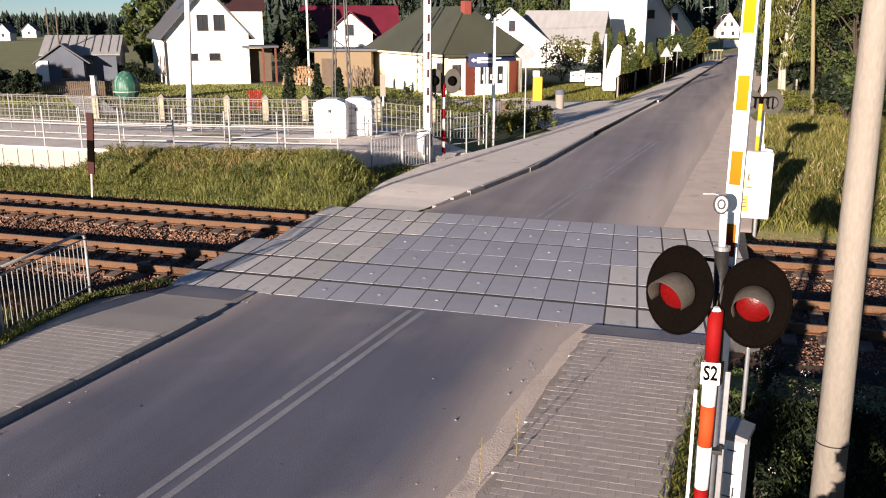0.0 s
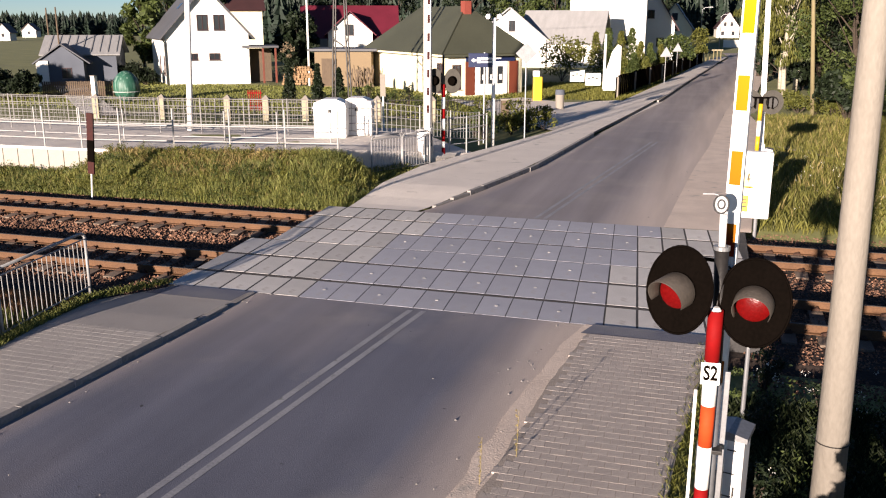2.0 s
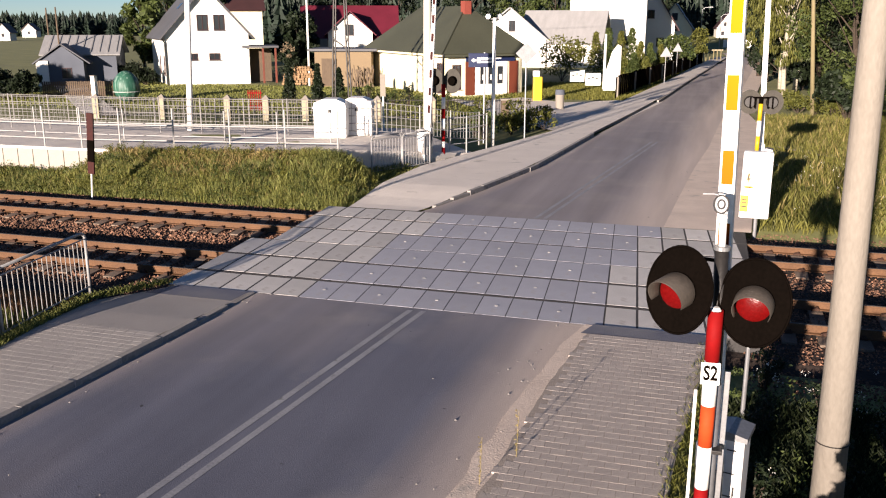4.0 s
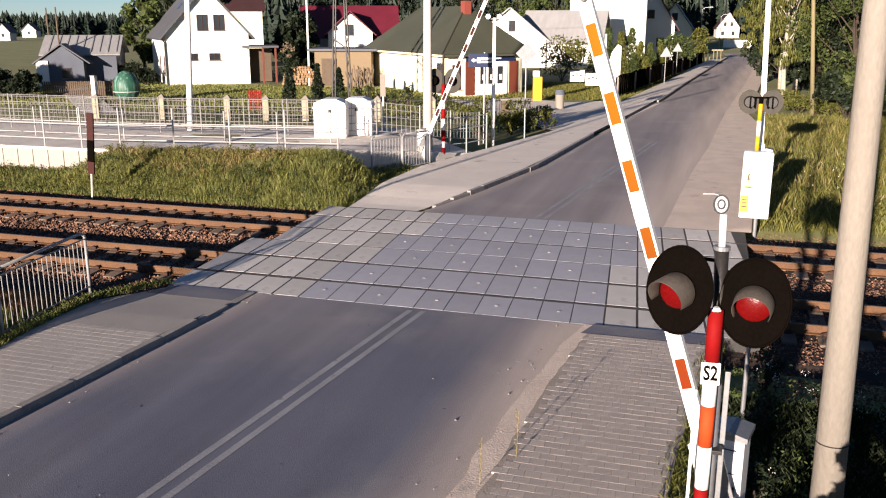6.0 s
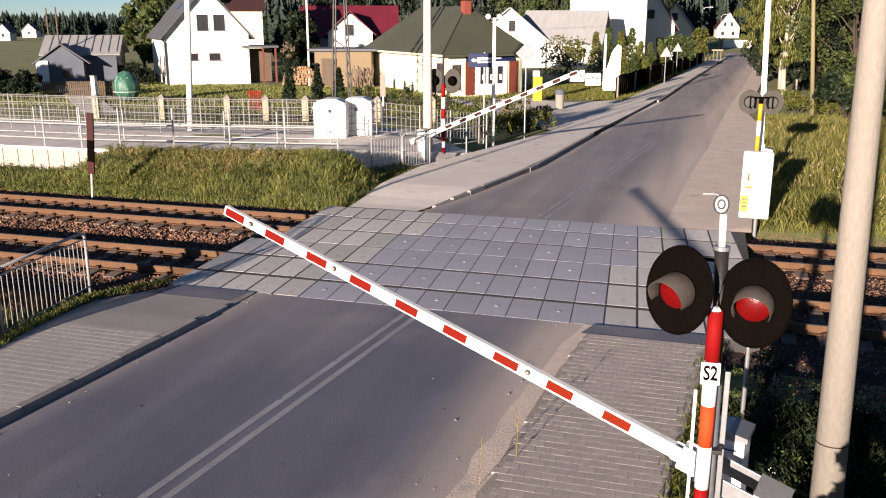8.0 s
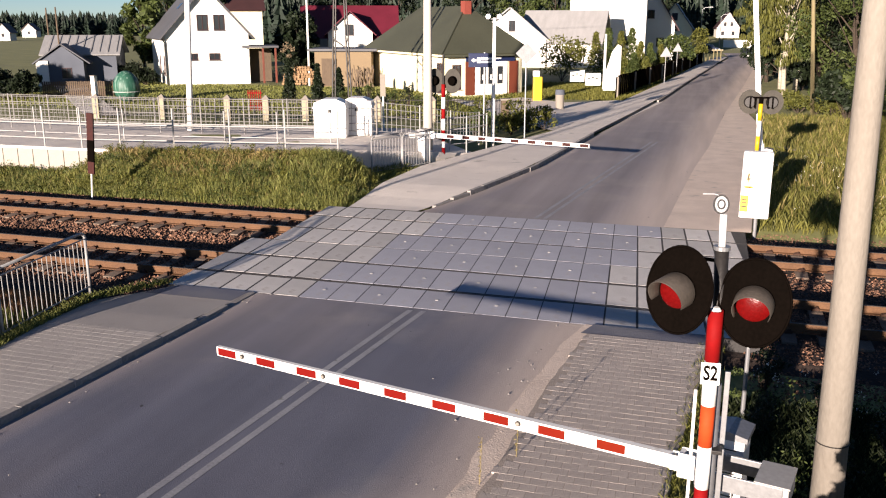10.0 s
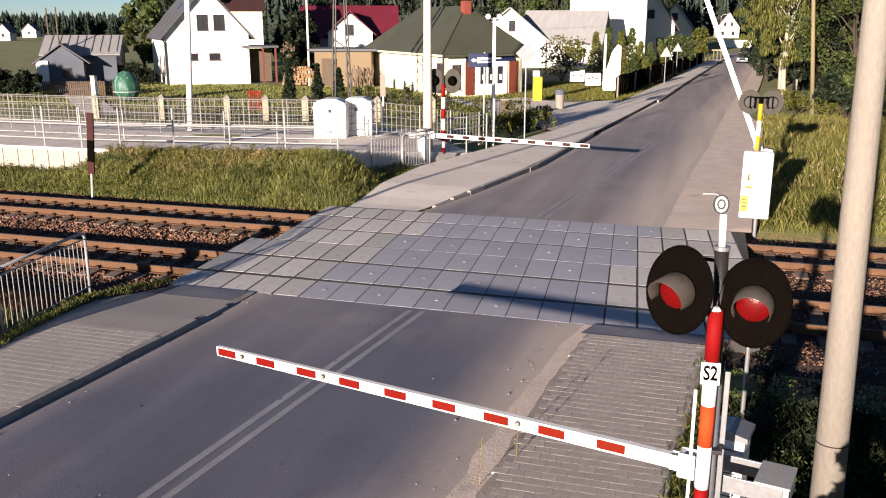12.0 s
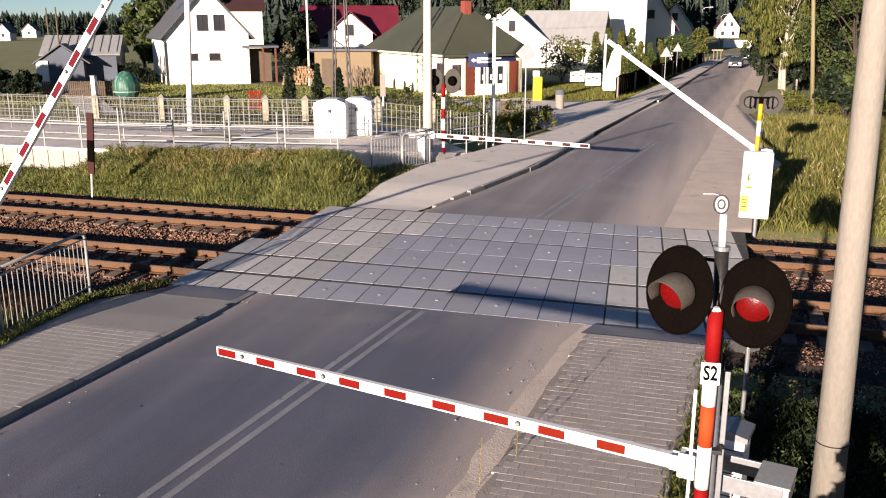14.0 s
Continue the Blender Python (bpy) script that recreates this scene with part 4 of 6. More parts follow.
def build_platform():
    bm = B()
    xs = [-70, -45, -30, -25, -21, -18, -15, -12.2]
    top, foot, back = [], [], []
    for x in xs:
        y = front_line(x)
        top.append(bm.verts.new((x, y, 0.9)))
        foot.append(bm.verts.new((x, y, -0.6)))
        back.append(bm.verts.new((x, y + 8.0, 0.9)))
    for i in range(len(xs) - 1):
        bm.faces.new((top[i], top[i + 1], back[i + 1], back[i]))
        bm.faces.new((foot[i], foot[i + 1], top[i + 1], top[i]))
    end = bm.verts.new((xs[-1], front_line(xs[-1]) + 8, -0.6))
    bm.faces.new((foot[-1], end, back[-1], top[-1]))
    solid("platform", bm, PAVE, "raised grey station platform path", "platform", "structure")
    # ramp down to the footway
    bm = B()
    ys = front_line(-12.2)
    v = [bm.verts.new(p) for p in ((-12.2, ys + 1.2, 0.9), (-9.95, 33.2, 0.02), (-9.2, 35.0, 0.02), (-12.2, ys + 8, 0.9), (-12.2, ys + 1.2, -0.4), (-9.95, 33.2, -0.4))]
    bm.faces.new(v[:4])
    bm.faces.new((v[0], v[4], v[5], v[1]))
    solid("ramp", bm, PAVE, "paved ramp from the footway to the platform", "ramp", "structure")
    # facing panels of the retaining wall
    w = thing("retaining_wall", Matrix(), "pale concrete retaining wall of upright panels", "wall")
    tagged(w, kind="structure")
    shared = mesh_of(box(B(), (0, 0, 0), (0.618, 0.09, 1.5), bevel=0.006), PANEL_PALE, "panel")
    x = -44.0
    while x < -19.2:
        o = new("panel", shared)
        o.parent, o.matrix_basis = w, pose(x, front_line(x) - 0.05, 0.13, 0, 0, 2)
        x += 0.655
    bm = B()
    for x0 in np.arange(-45, -12.3, 1.5):
        tube(bm, (x0, front_line(x0) - 0.03, 0.9), (x0 + 1.5, front_line(x0 + 1.5) - 0.03, 0.9), 0.06, seg=6)
    solid("coping", bm, RENDER_WHITE, "pale concrete edge of the platform", "kerb", "structure")


def rail_fence(pts, h, heights, label, r=0.028, rr=0.02, bars=0, paint=RAIL_WHITE):
    """Posts with level rails between them."""
    f = thing("railing", Matrix.Translation(pts[0]), label, "railing", "platform railings")
    o = Vector(pts[0])
    post = mesh_of(tube(B(), (0, 0, -0.1), (0, 0, h), r, seg=8), paint, "post")
    for p in pts:
        k = new("post", post)
        k.parent, k.matrix_basis = f, Matrix.Translation(Vector(p) - o)
    for z in heights:
        for a, b in zip(pts, pts[1:]):
            part("rail", tube(B(), Vector(a) - o + Vector((0, 0, z)), Vector(b) - o + Vector((0, 0, z)), rr, seg=8), paint, f)
    if bars:
        thin = mesh_of(tube(B(), (0, 0, heights[0]), (0, 0, heights[-1]), 0.009, seg=5), paint, "baluster")
        for a, b in zip(pts, pts[1:]):
            for i in range(bars):
                k = new("baluster", thin)
                k.parent, k.matrix_basis = f, Matrix.Translation(Vector(a).lerp(Vector(b), (i + 1) / (bars + 1)) - o)
    return f


def build_rails():
    rail_fence([(x, front_line(x) + 0.12, 0.9) for x in (-27.0, -25.0, -22.97, -21.39, -19.92, -17.94, -15.91, -13.94, -12.1)], 1.5, (0.36, 0.9),
               "white steel railing along the platform's front edge", 0.03, 0.024)
    back = lambda x: front_line(x) + 3.0
    rail_fence([(x, back(x), 0.9) for x in np.arange(-32, -11.9, 2.05)], 1.15, (0.15, 0.62), "white steel railing along the ramp", 0.026, 0.02)
    back2 = lambda x: front_line(x) + 5.2
    xs = [-31.0, -29.0, -27.0, -25.2, -23.4, -21.6, -19.8, -18.0, -16.2, -14.4, -12.6]
    rail_fence([(x, back2(x), 0.9) for x in xs], 1.45, (0.2, 0.5, 0.8, 1.1, 1.4), "grey-white steel railing with rails and balusters behind the ramp", 0.028, 0.014, 8, RAIL_DULL)
    back3 = lambda x: front_line(x) + 7.6
    rail_fence([(x, back3(x), 0.9) for x in np.arange(-34, -11.5, 1.5)], 1.2, (0.1, 0.4, 0.75, 1.1), "dull grey steel railing at the rear of the platform", 0.025, 0.012, 5, RAIL_DULL)
    rail_fence([(-12.6, 32.6, 0.9), (-11.4, 34.4, 0.6), (-10.6, 36.2, 0.25), (-9.9, 38.4, 0.0)], 1.4, (0.2, 0.5, 0.8, 1.1, 1.35), "white steel railing beside the ramp", 0.028, 0.014, 8)
    rail_fence([(-9.98, 33.9, 0.0), (-9.45, 34.6, 0.0), (-8.95, 36.0, 0.0)], 1.6, (0.5, 1.1, 1.55), "short white railing beside the footway", 0.03, 0.022)
    # open mesh fence between pillars in front of the gardens
    f = thing("mesh_fence", pose(-34, 43.0, 0), "grey wire mesh fence with dark uprights", "fence")
    bar = mesh_of(tube(B(), (0, 0, 0), (0, 0, 1.25), 0.014, seg=5), DARK_GREY, "picket")
    for i in range(150):
        o = new("picket", bar)
        o.parent, o.matrix_basis = f, pose(i * 0.165, i * 0.032, 0)
    for z in (0.2, 1.1):
        part("rail", tube(B(), (0, 0, z), (24.7, 4.8, z), 0.02, seg=6), DARK_GREY, f)
    pillars = [(-33.6, 42.8), (-29.8, 43.6), (-26.0, 44.3), (-23.8, 44.7), (-21.6, 45.2), (-17.6, 46.0), (-14.6, 46.6)]
    for x, y in pillars:
        p = thing("fence_pillar", pose(x, y - 0.3, -0.05, 0, 0, 12), "cream fence pillar with a pyramid cap", "pillar", "fence pillars")
        part("shaft", box(B(), (0, 0, 0.6), (0.36, 0.36, 1.2), bevel=0.015), PILLAR_CREAM, p)
        bm = B()
        bmesh.ops.create_cone(bm, cap_ends=True, segments=4, radius1=0.33, radius2=0.03, depth=0.22, matrix=Matrix.Translation((0, 0, 1.31)) @ pose(0, 0, 0, 0, 0, 45))
        part("cap", bm, CONCRETE, p, "grey pyramid cap")


build_platform()
build_rails()


# ---- houses and gardens ----
def window(parent, x, z, w, h, y=0.0, depth=0.05, shut=False):
    """A framed window in a wall that faces local -y."""
    fr = 0.07
    bm = B()
    for c, s in (((x, y, z + h / 2 - fr / 2), (w, depth, fr)), ((x, y, z - h / 2 + fr / 2), (w, depth, fr)),
                 ((x - w / 2 + fr / 2, y, z), (fr, depth, h - 2 * fr)), ((x + w / 2 - fr / 2, y, z), (fr, depth, h - 2 * fr)), ((x, y, z), (fr * 0.8, depth, h - 2 * fr))):
        box(bm, c, s)
    win = part("window", bm, ROOF_MAROON, parent)
    part("pane", box(B(), (x, y + 0.012, z), (w - 2 * fr, 0.015, h - 2 * fr)), GLASS, win)
    part("sill", box(B(), (x, y - 0.05, z - h / 2 - 0.03), (w + 0.12, 0.16, 0.05), bevel=0.008), GALV, win)
    return win


def slope(bm, p0, p1, p2, p3, t=0.14):
    """A roof plane of some thickness through four corners."""
    n = (Vector(p1) - Vector(p0)).cross(Vector(p3) - Vector(p0)).normalized() * t
    if n.z < 0:
        n = -n
    lo = [bm.verts.new(p) for p in (p0, p1, p2, p3)]
    hi = [bm.verts.new(Vector(p) + n) for p in (p0, p1, p2, p3)]
    bm.faces.new(lo)
    bm.faces.new(hi[::-1])
    for i in range(4):
        bm.faces.new((lo[i], hi[i], hi[(i + 1) % 4], lo[(i + 1) % 4]))
    bmesh.ops.recalc_face_normals(bm, faces=bm.faces)
    return bm


def gable_house(m, w, d, eave, ridge, wall, roof, label, windows=(), side_windows=(), along_x=False, over=0.4, chimney=None, name="house"):
    """A house with a pitched roof; the front wall lies at y = 0 and faces -y. along_x: the ridge runs along the front."""
    h = thing(name, m, label, "house")
    if along_x:
        body = prism(B(), [(0, -0.5), (d, -0.5), (d, eave), (d / 2, ridge), (0, eave)], -w / 2, w / 2, pose(0, 0, 0, 0, 0, 90) @ Matrix.Diagonal((1, -1, 1, 1)))
        part("wall", body, wall, h)
        dz = (ridge - eave) / (d / 2) * over
        for y0 in (-over, d + over):
            part("roof", slope(B(), (-w / 2 - over, y0, eave - dz), (w / 2 + over, y0, eave - dz), (w / 2 + over, d / 2, ridge), (-w / 2 - over, d / 2, ridge)), roof, h)
    else:
        part("wall", prism(B(), [(-w / 2, -0.5), (w / 2, -0.5), (w / 2, eave), (0, ridge), (-w / 2, eave)], 0, d), wall, h)
        dz = (ridge - eave) / (w / 2) * over
        for x0 in (-w / 2 - over, w / 2 + over):
            part("roof", slope(B(), (x0, -over, eave - dz), (x0, d + over, eave - dz), (0, d + over, ridge), (0, -over, ridge)), roof, h)
    for x, z, ww, hh in windows:
        window(h, x, z, ww, hh, y=-0.02)
    for y, z, ww, hh in side_windows:
        win = window(h, 0, 0, ww, hh, y=-0.02)
        win.matrix_basis = pose(-w / 2, y, z, 0, 0, -90)
    if chimney:
        x, y, z = chimney
        c = part("chimney", box(B(), (x, y, z), (0.7, 0.6, 1.7), bevel=0.02), BRICK_RED, h)
        part("chimney_cap", box(B(), (x, y, z + 0.88), (0.85, 0.75, 0.1), bevel=0.02), CONCRETE, c)
    return h


def build_houses():
    # white gabled house with a grey roof
    h = gable_house(pose(-43.03, 70.04, 0.00, 0, 0, 41), 7.3, 10.0, 4.3, 8.3, RENDER_WHITE, ROOF_GREY, "white rendered house with steep grey roof and dark windows",
                    windows=[(-0.35, 5.3, 0.95, 1.35), (1.1, 5.3, 0.95, 1.35), (-1.3, 2.35, 0.75, 0.6), (0.55, 2.35, 0.95, 0.6)], side_windows=[(4.0, 1.6, 0.6, 1.6), (1.2, 1.6, 0.5, 1.7)], over=0.45)
    part("gutter", path_tube(B(), [(-3.95, -0.2, 4.0), (-3.7, -0.1, 3.6), (-3.7, -0.1, 0.0)], 0.06, 8), DARK_GREY, h, "dark downpipe")
    part("skylight", box(B(), (0, 0, 0), (0.7, 1.2, 0.08), pose(-1.6, 4.0, 6.75, 0, -47, 0)), GLASS, h)
    pr = thing("porch", pose(-38.53, 72.19, 0.00, 0, 0, 30), "dark timber porch roof on posts beside the white house", "porch")
    part("roof", box(B(), (-0.4, 1.5, 3.2), (3.2, 4.0, 0.18), bevel=0.02), ROOF_GREY, pr)
    # dark panel added in place of the shade inside the porch
    part("back_wall", box(B(), (-0.6, 2.2, 1.5), (2.4, 0.15, 3.0), bevel=0.02), WOOD, pr, "dark panel standing for the shade under the porch")
    for x in (-0.2, 0.9):
        part("post", box(B(), (x, -0.2, 1.55), (0.18, 0.18, 3.1), bevel=0.01), WOOD_RED, pr)
    gable_house(pose(-55.8, 98.98, 0.00, 0, 0, 35), 5.0, 7, 7.0, 9.8, RENDER_CREAM, ROOF_MAROON, "cream house with a dark maroon roof behind a white one", along_x=True)
    # crimson roofed house
    h = gable_house(pose(-49.48, 117.94, 0.00, 0, 0, 22), 13.0, 9, 3.4, 7.6, RENDER_WHITE, ROOF_RED, "white house with a crimson metal roof and front gable", along_x=True, over=0.6)
    part("gable_wall", prism(B(), [(-3.0, 0), (3.2, 0), (3.2, 4.0), (0.1, 6.6), (-3.0, 4.0)], -1.4, 4), RENDER_WHITE, h)
    for x in (-3.5, 3.7):
        part("gable_roof", slope(B(), (x, -1.9, 3.5), (x, 4.2, 3.5), (0.1, 4.2, 6.75), (0.1, -1.9, 6.75)), ROOF_RED, h)
    window(h, 0.0, 4.3, 1.2, 1.5, y=-1.43)
    part("dormer", prism(B(), [(4.4, 2.9), (6.6, 2.9), (5.5, 4.0)], -1.6, 2), ROOF_RED, h)
    part("porch", box(B(), (-4.6, -1.0, 1.6), (3.0, 2.0, 3.0), bevel=0.02), BLUEGREY, h)
    # tan annex with flat grey roof
    h = thing("outbuilding", pose(-30.41, 70.83, 0.00, 0, 0, 15), "low tan outbuilding with a flat grey roof", "outbuilding")
    part("wall", box(B(), (0, 2.5, 1.4), (4.9, 5.0, 3.0), bevel=0.02), RENDER_TAN, h)
    part("roof", box(B(), (0, 2.5, 3.02), (6.0, 5.8, 0.22), bevel=0.03), ROOF_GREY, h)
    part("gate", box(B(), (-1.2, -0.03, 1.15), (1.3, 0.06, 2.3), bevel=0.01), WOOD, h, "weathered wooden gate")
    # station building: hip roof, seen at its corner
    s = thing("station_building", pose(-18.68, 62.92, 0.00, 0, 0, -47.5), "cream station building with a large dark green hip roof", "building")
    W, D, E, R = 14.9, 6.4, 3.08, 6.45
    part("wall", box(B(), (-W / 2, D / 2, E / 2 - 0.2), (W, D, E + 0.4), bevel=0.02), RENDER_CREAM, s)
    o = 0.7
    a, b, c, d = (-W - o, -o, E - 0.1), (o, -o, E - 0.1), (o, D + o, E - 0.1), (-W - o, D + o, E - 0.1)
    r0, r1 = (-W + D / 2, D / 2, R), (-D / 2, D / 2, R)
    for q in ((a, b, r1, r0), (c, d, r0, r1)):
        part("roof", slope(B(), *q), ROOF_GREEN, s)
    for p, q, r in ((b, c, r1), (d, a, r0)):
        part("roof", slope(B(), p, q, r, tuple(Vector(r) + (Vector(q) - Vector(p)) * 0.001)), ROOF_GREEN, s)
    part("eaves_board", box(B(), (-W / 2, -o, E - 0.12), (W + 2 * o, 0.05, 0.18)), RENDER_CREAM, s)
    ch = part("chimney", box(B(), (-2.7, D / 2 - 0.3, R - 0.1), (0.62, 0.62, 1.1), bevel=0.02), BRICK_RED, s, "red brick chimney")
    part("downpipe", path_tube(B(), [(-W + 0.2, -o, E - 0.2), (-W + 0.2, -0.08, E - 0.6), (-W + 0.2, -0.08, 0)], 0.05, 8), DARK_GREY, s)
    part("eaves_board", box(B(), (o, D / 2, E - 0.12), (0.05, D + 2 * o, 0.18)), ROOF_GREEN, s)
    window(s, -1.3, 1.25, 0.9, 2.2, y=-0.02)
    # shop end with its navy signboard
    front = Matrix.Translation((0.02, 1.45, 0)) @ pose(0, 0, 0, 0, 0, 90) @ Matrix.Diagonal((0.92, 1, 1, 1))
    window(s, 0, 0, 0.7, 1.8, y=-0.02).matrix_basis = pose(0.0, 0.75, 1.35, 0, 0, 90)
    def shop(name, c, sz, m, label="", bev=0.005):
        return part(name, box(B(), c, sz, bevel=bev), m, s, label, front)
    shop("shop_panel", (0.45, -0.05, 1.25), (0.85, 0.08, 2.5), WOOD_RED, "red-brown wall panel")
    shop("shop_wall", (2.4, -0.05, 1.25), (3.0, 0.08, 2.5), RENDER_WHITE, "white shop front")
    shop("shop_panel", (4.5, -0.05, 1.25), (0.8, 0.08, 2.5), WOOD_RED, "red-brown wall panel")
    sg = shop("signboard", (2.3, -0.09, 2.85), (4.5, 0.12, 0.75), BLUE_SIGN, "navy signboard with pale lettering too small to read")
    for x, z, w_ in ((0.6, 2.85, 0.35), (1.25, 2.95, 0.7), (1.2, 2.75, 0.6), (3.0, 2.9, 0.8), (3.0, 2.7, 0.5)):
        o_ = new("lettering_bar", mesh_of(box(B(), (x, -0.155, z), (w_, 0.01, 0.12)), WHITE_PAINT))
        o_.parent = sg
    for x in (1.6, 2.35, 3.2):
        w_ = new("shop_window", mesh_of(box(B(), (x, -0.1, 1.45), (0.5, 0.03, 1.3), bevel=0.01), GLASS))
        w_.parent, w_.matrix_basis = s, front
        p_ = new("poster", mesh_of(box(B(), (x + 0.05, -0.125, 1.3), (0.25, 0.008, 0.4)), RENDER_WHITE))
        p_.parent = w_
    # navy platform signs on the lamp mast
    t = thing("sign_board", pose(-9.73, 39.03, 0.00, 0, 0, 17), "navy direction sign with a white arrow and bars on posts", "sign")
    bd = part("board", box(B(), (-0.25, 0, 3.65), (1.15, 0.05, 0.62), bevel=0.01), BLUE_SIGN, t)
    part("arrow", prism(B(), [(-0.7, 3.65), (-0.58, 3.75), (-0.58, 3.69), (-0.48, 3.69), (-0.48, 3.61), (-0.58, 3.61), (-0.58, 3.55)], -0.033, -0.028), WHITE_PAINT, bd)
    for z in (3.58, 3.73):
        part("lettering_bar", box(B(), (0.0, -0.03, z), (0.5, 0.008, 0.09)), WHITE_PAINT, bd)
    part("pictogram", box(B(), (-0.36, -0.03, 3.65), (0.16, 0.008, 0.24)), WHITE_PAINT, bd)
    for x in (-0.1, 0.28):
        part("post", tube(B(), (x, 0.05, -0.1), (x, 0.05, 4.0), 0.05, seg=10), GALV, t)
    # light roofed house
    h = gable_house(pose(-24.2, 108.41, 0.00, 0, 0, 14), 9.0, 10, 3.3, 7.0, RENDER_WHITE, ROOF_LIGHT, "white house with a pale grey sheet roof and small attic window", windows=[(0.3, 4.9, 0.8, 1.3)], over=0.5)
    gable_house(pose(-18.15, 110.14, 0.00, 0, 0, 0), 9.4, 9, 3.2, 6.7, RENDER_WHITE, ROOF_LIGHT, "white house wing with a pale grey sheet roof", along_x=True, over=0.6)
    # tall white block with a maroon roof
    h = gable_house(pose(-13.71, 121.27, 0.00, 0, 0, 8), 10.0, 12, 11.5, 14.0, RENDER_WHITE, ROOF_MAROON, "tall bright white house block with a hidden roof", windows=[(-2.5, 3.0, 1.0, 1.2), (2.5, 3.0, 1.0, 1.2)], along_x=True)
    gable_house(pose(-9.09, 136.37, 0.00, 0, 0, 10), 7.0, 9, 5.0, 10.5, RENDER_WHITE, ROOF_MAROON, "white house with a steep maroon roof", windows=[(0, 6.5, 1.0, 1.2), (-1.5, 2.5, 1.1, 1.2), (1.5, 2.5, 1.1, 1.2)], over=0.6)
    gable_house(pose(-6.80, 162.71, 0.00, 0, 0, 0), 6.0, 9, 4.4, 8.5, RENDER_CREAM, ROOF_GREY, "cream house with a grey roof further down the road", windows=[(0, 6.3, 1.0, 1.2)])
    h = gable_house(pose(3.4, 245.0, 1.2, 0, 0, 5), 5.6, 8, 2.9, 6.6, RENDER_WHITE, ROOF_MAROON, "small white gabled house at the road's end", windows=[(-0.8, 3.7, 0.7, 1.0), (0.8, 3.7, 0.7, 1.0), (-1.3, 1.4, 0.8, 1.0), (1.3, 1.4, 0.8, 1.0)], over=0.3)
    w = thing("garden_wall", pose(5.6, 198.92, 0.3, 0, 0, 4), "pale rendered garden wall at the bend", "wall")
    part("panel", box(B(), (0, 0, 0.6), (7.2, 0.25, 1.6), bevel=0.03), RENDER_WHITE, w)
    # barn with pale sheet roof; its shade is put into the dark bluish walls
    h = gable_house(pose(-53.2, 65.8, 0.00, 0, 0, 30) @ Matrix.Diagonal((0.74, 0.74, 0.76, 1)), 8.0, 9.0, 3.5, 5.4, BLUEGREY, ROOF_LIGHT, "old barn, its shade put into dark bluish walls, with a pale corrugated roof", along_x=True, over=0.5)
    part("gable_wing", prism(B(), [(-4.4, 0), (0.6, 0), (0.6, 2.7), (-1.6, 4.4), (-4.4, 2.7)], -2.2, 1), BLUEGREY, h)
    for x in (-4.9, 1.3):
        part("wing_roof", slope(B(), (x, -2.5, 2.4), (x, 1.0, 2.4), (-1.7, 1.0, 4.55), (-1.7, -2.5, 4.55)), ROOF_GREY, h)
    part("pale_end", box(B(), (-3.9, -2.3, 1.4), (1.3, 0.12, 2.8), bevel=0.02), RENDER_WHITE, h, "pale rendered end wall")
    window(h, -1.3, 1.4, 1.1, 1.2, y=-2.23)
    for k in range(9):
        part("roof_seam", box(B(), (0, 0, 0), (0.06, 4.6, 0.05), pose(-3.6 + k * 0.95, 2.05, 4.62, 23, 0, 0)), ROOF_LIGHT, h)
    # three small far houses on the ridge
    for x, y, w in ((50, 72, 5.0), (10, 84, 4.0)):
        gable_house(pose(*((-246.10, 277.24, 0.00) if x == 50 else (-207.17, 222.38, 0.00)), 0, 0, 25), w, 6, 2.6, 5.0, RENDER_WHITE, ROOF_MAROON, "small distant farmhouse with a maroon roof", windows=[(0, 1.6, 0.8, 1.0)])


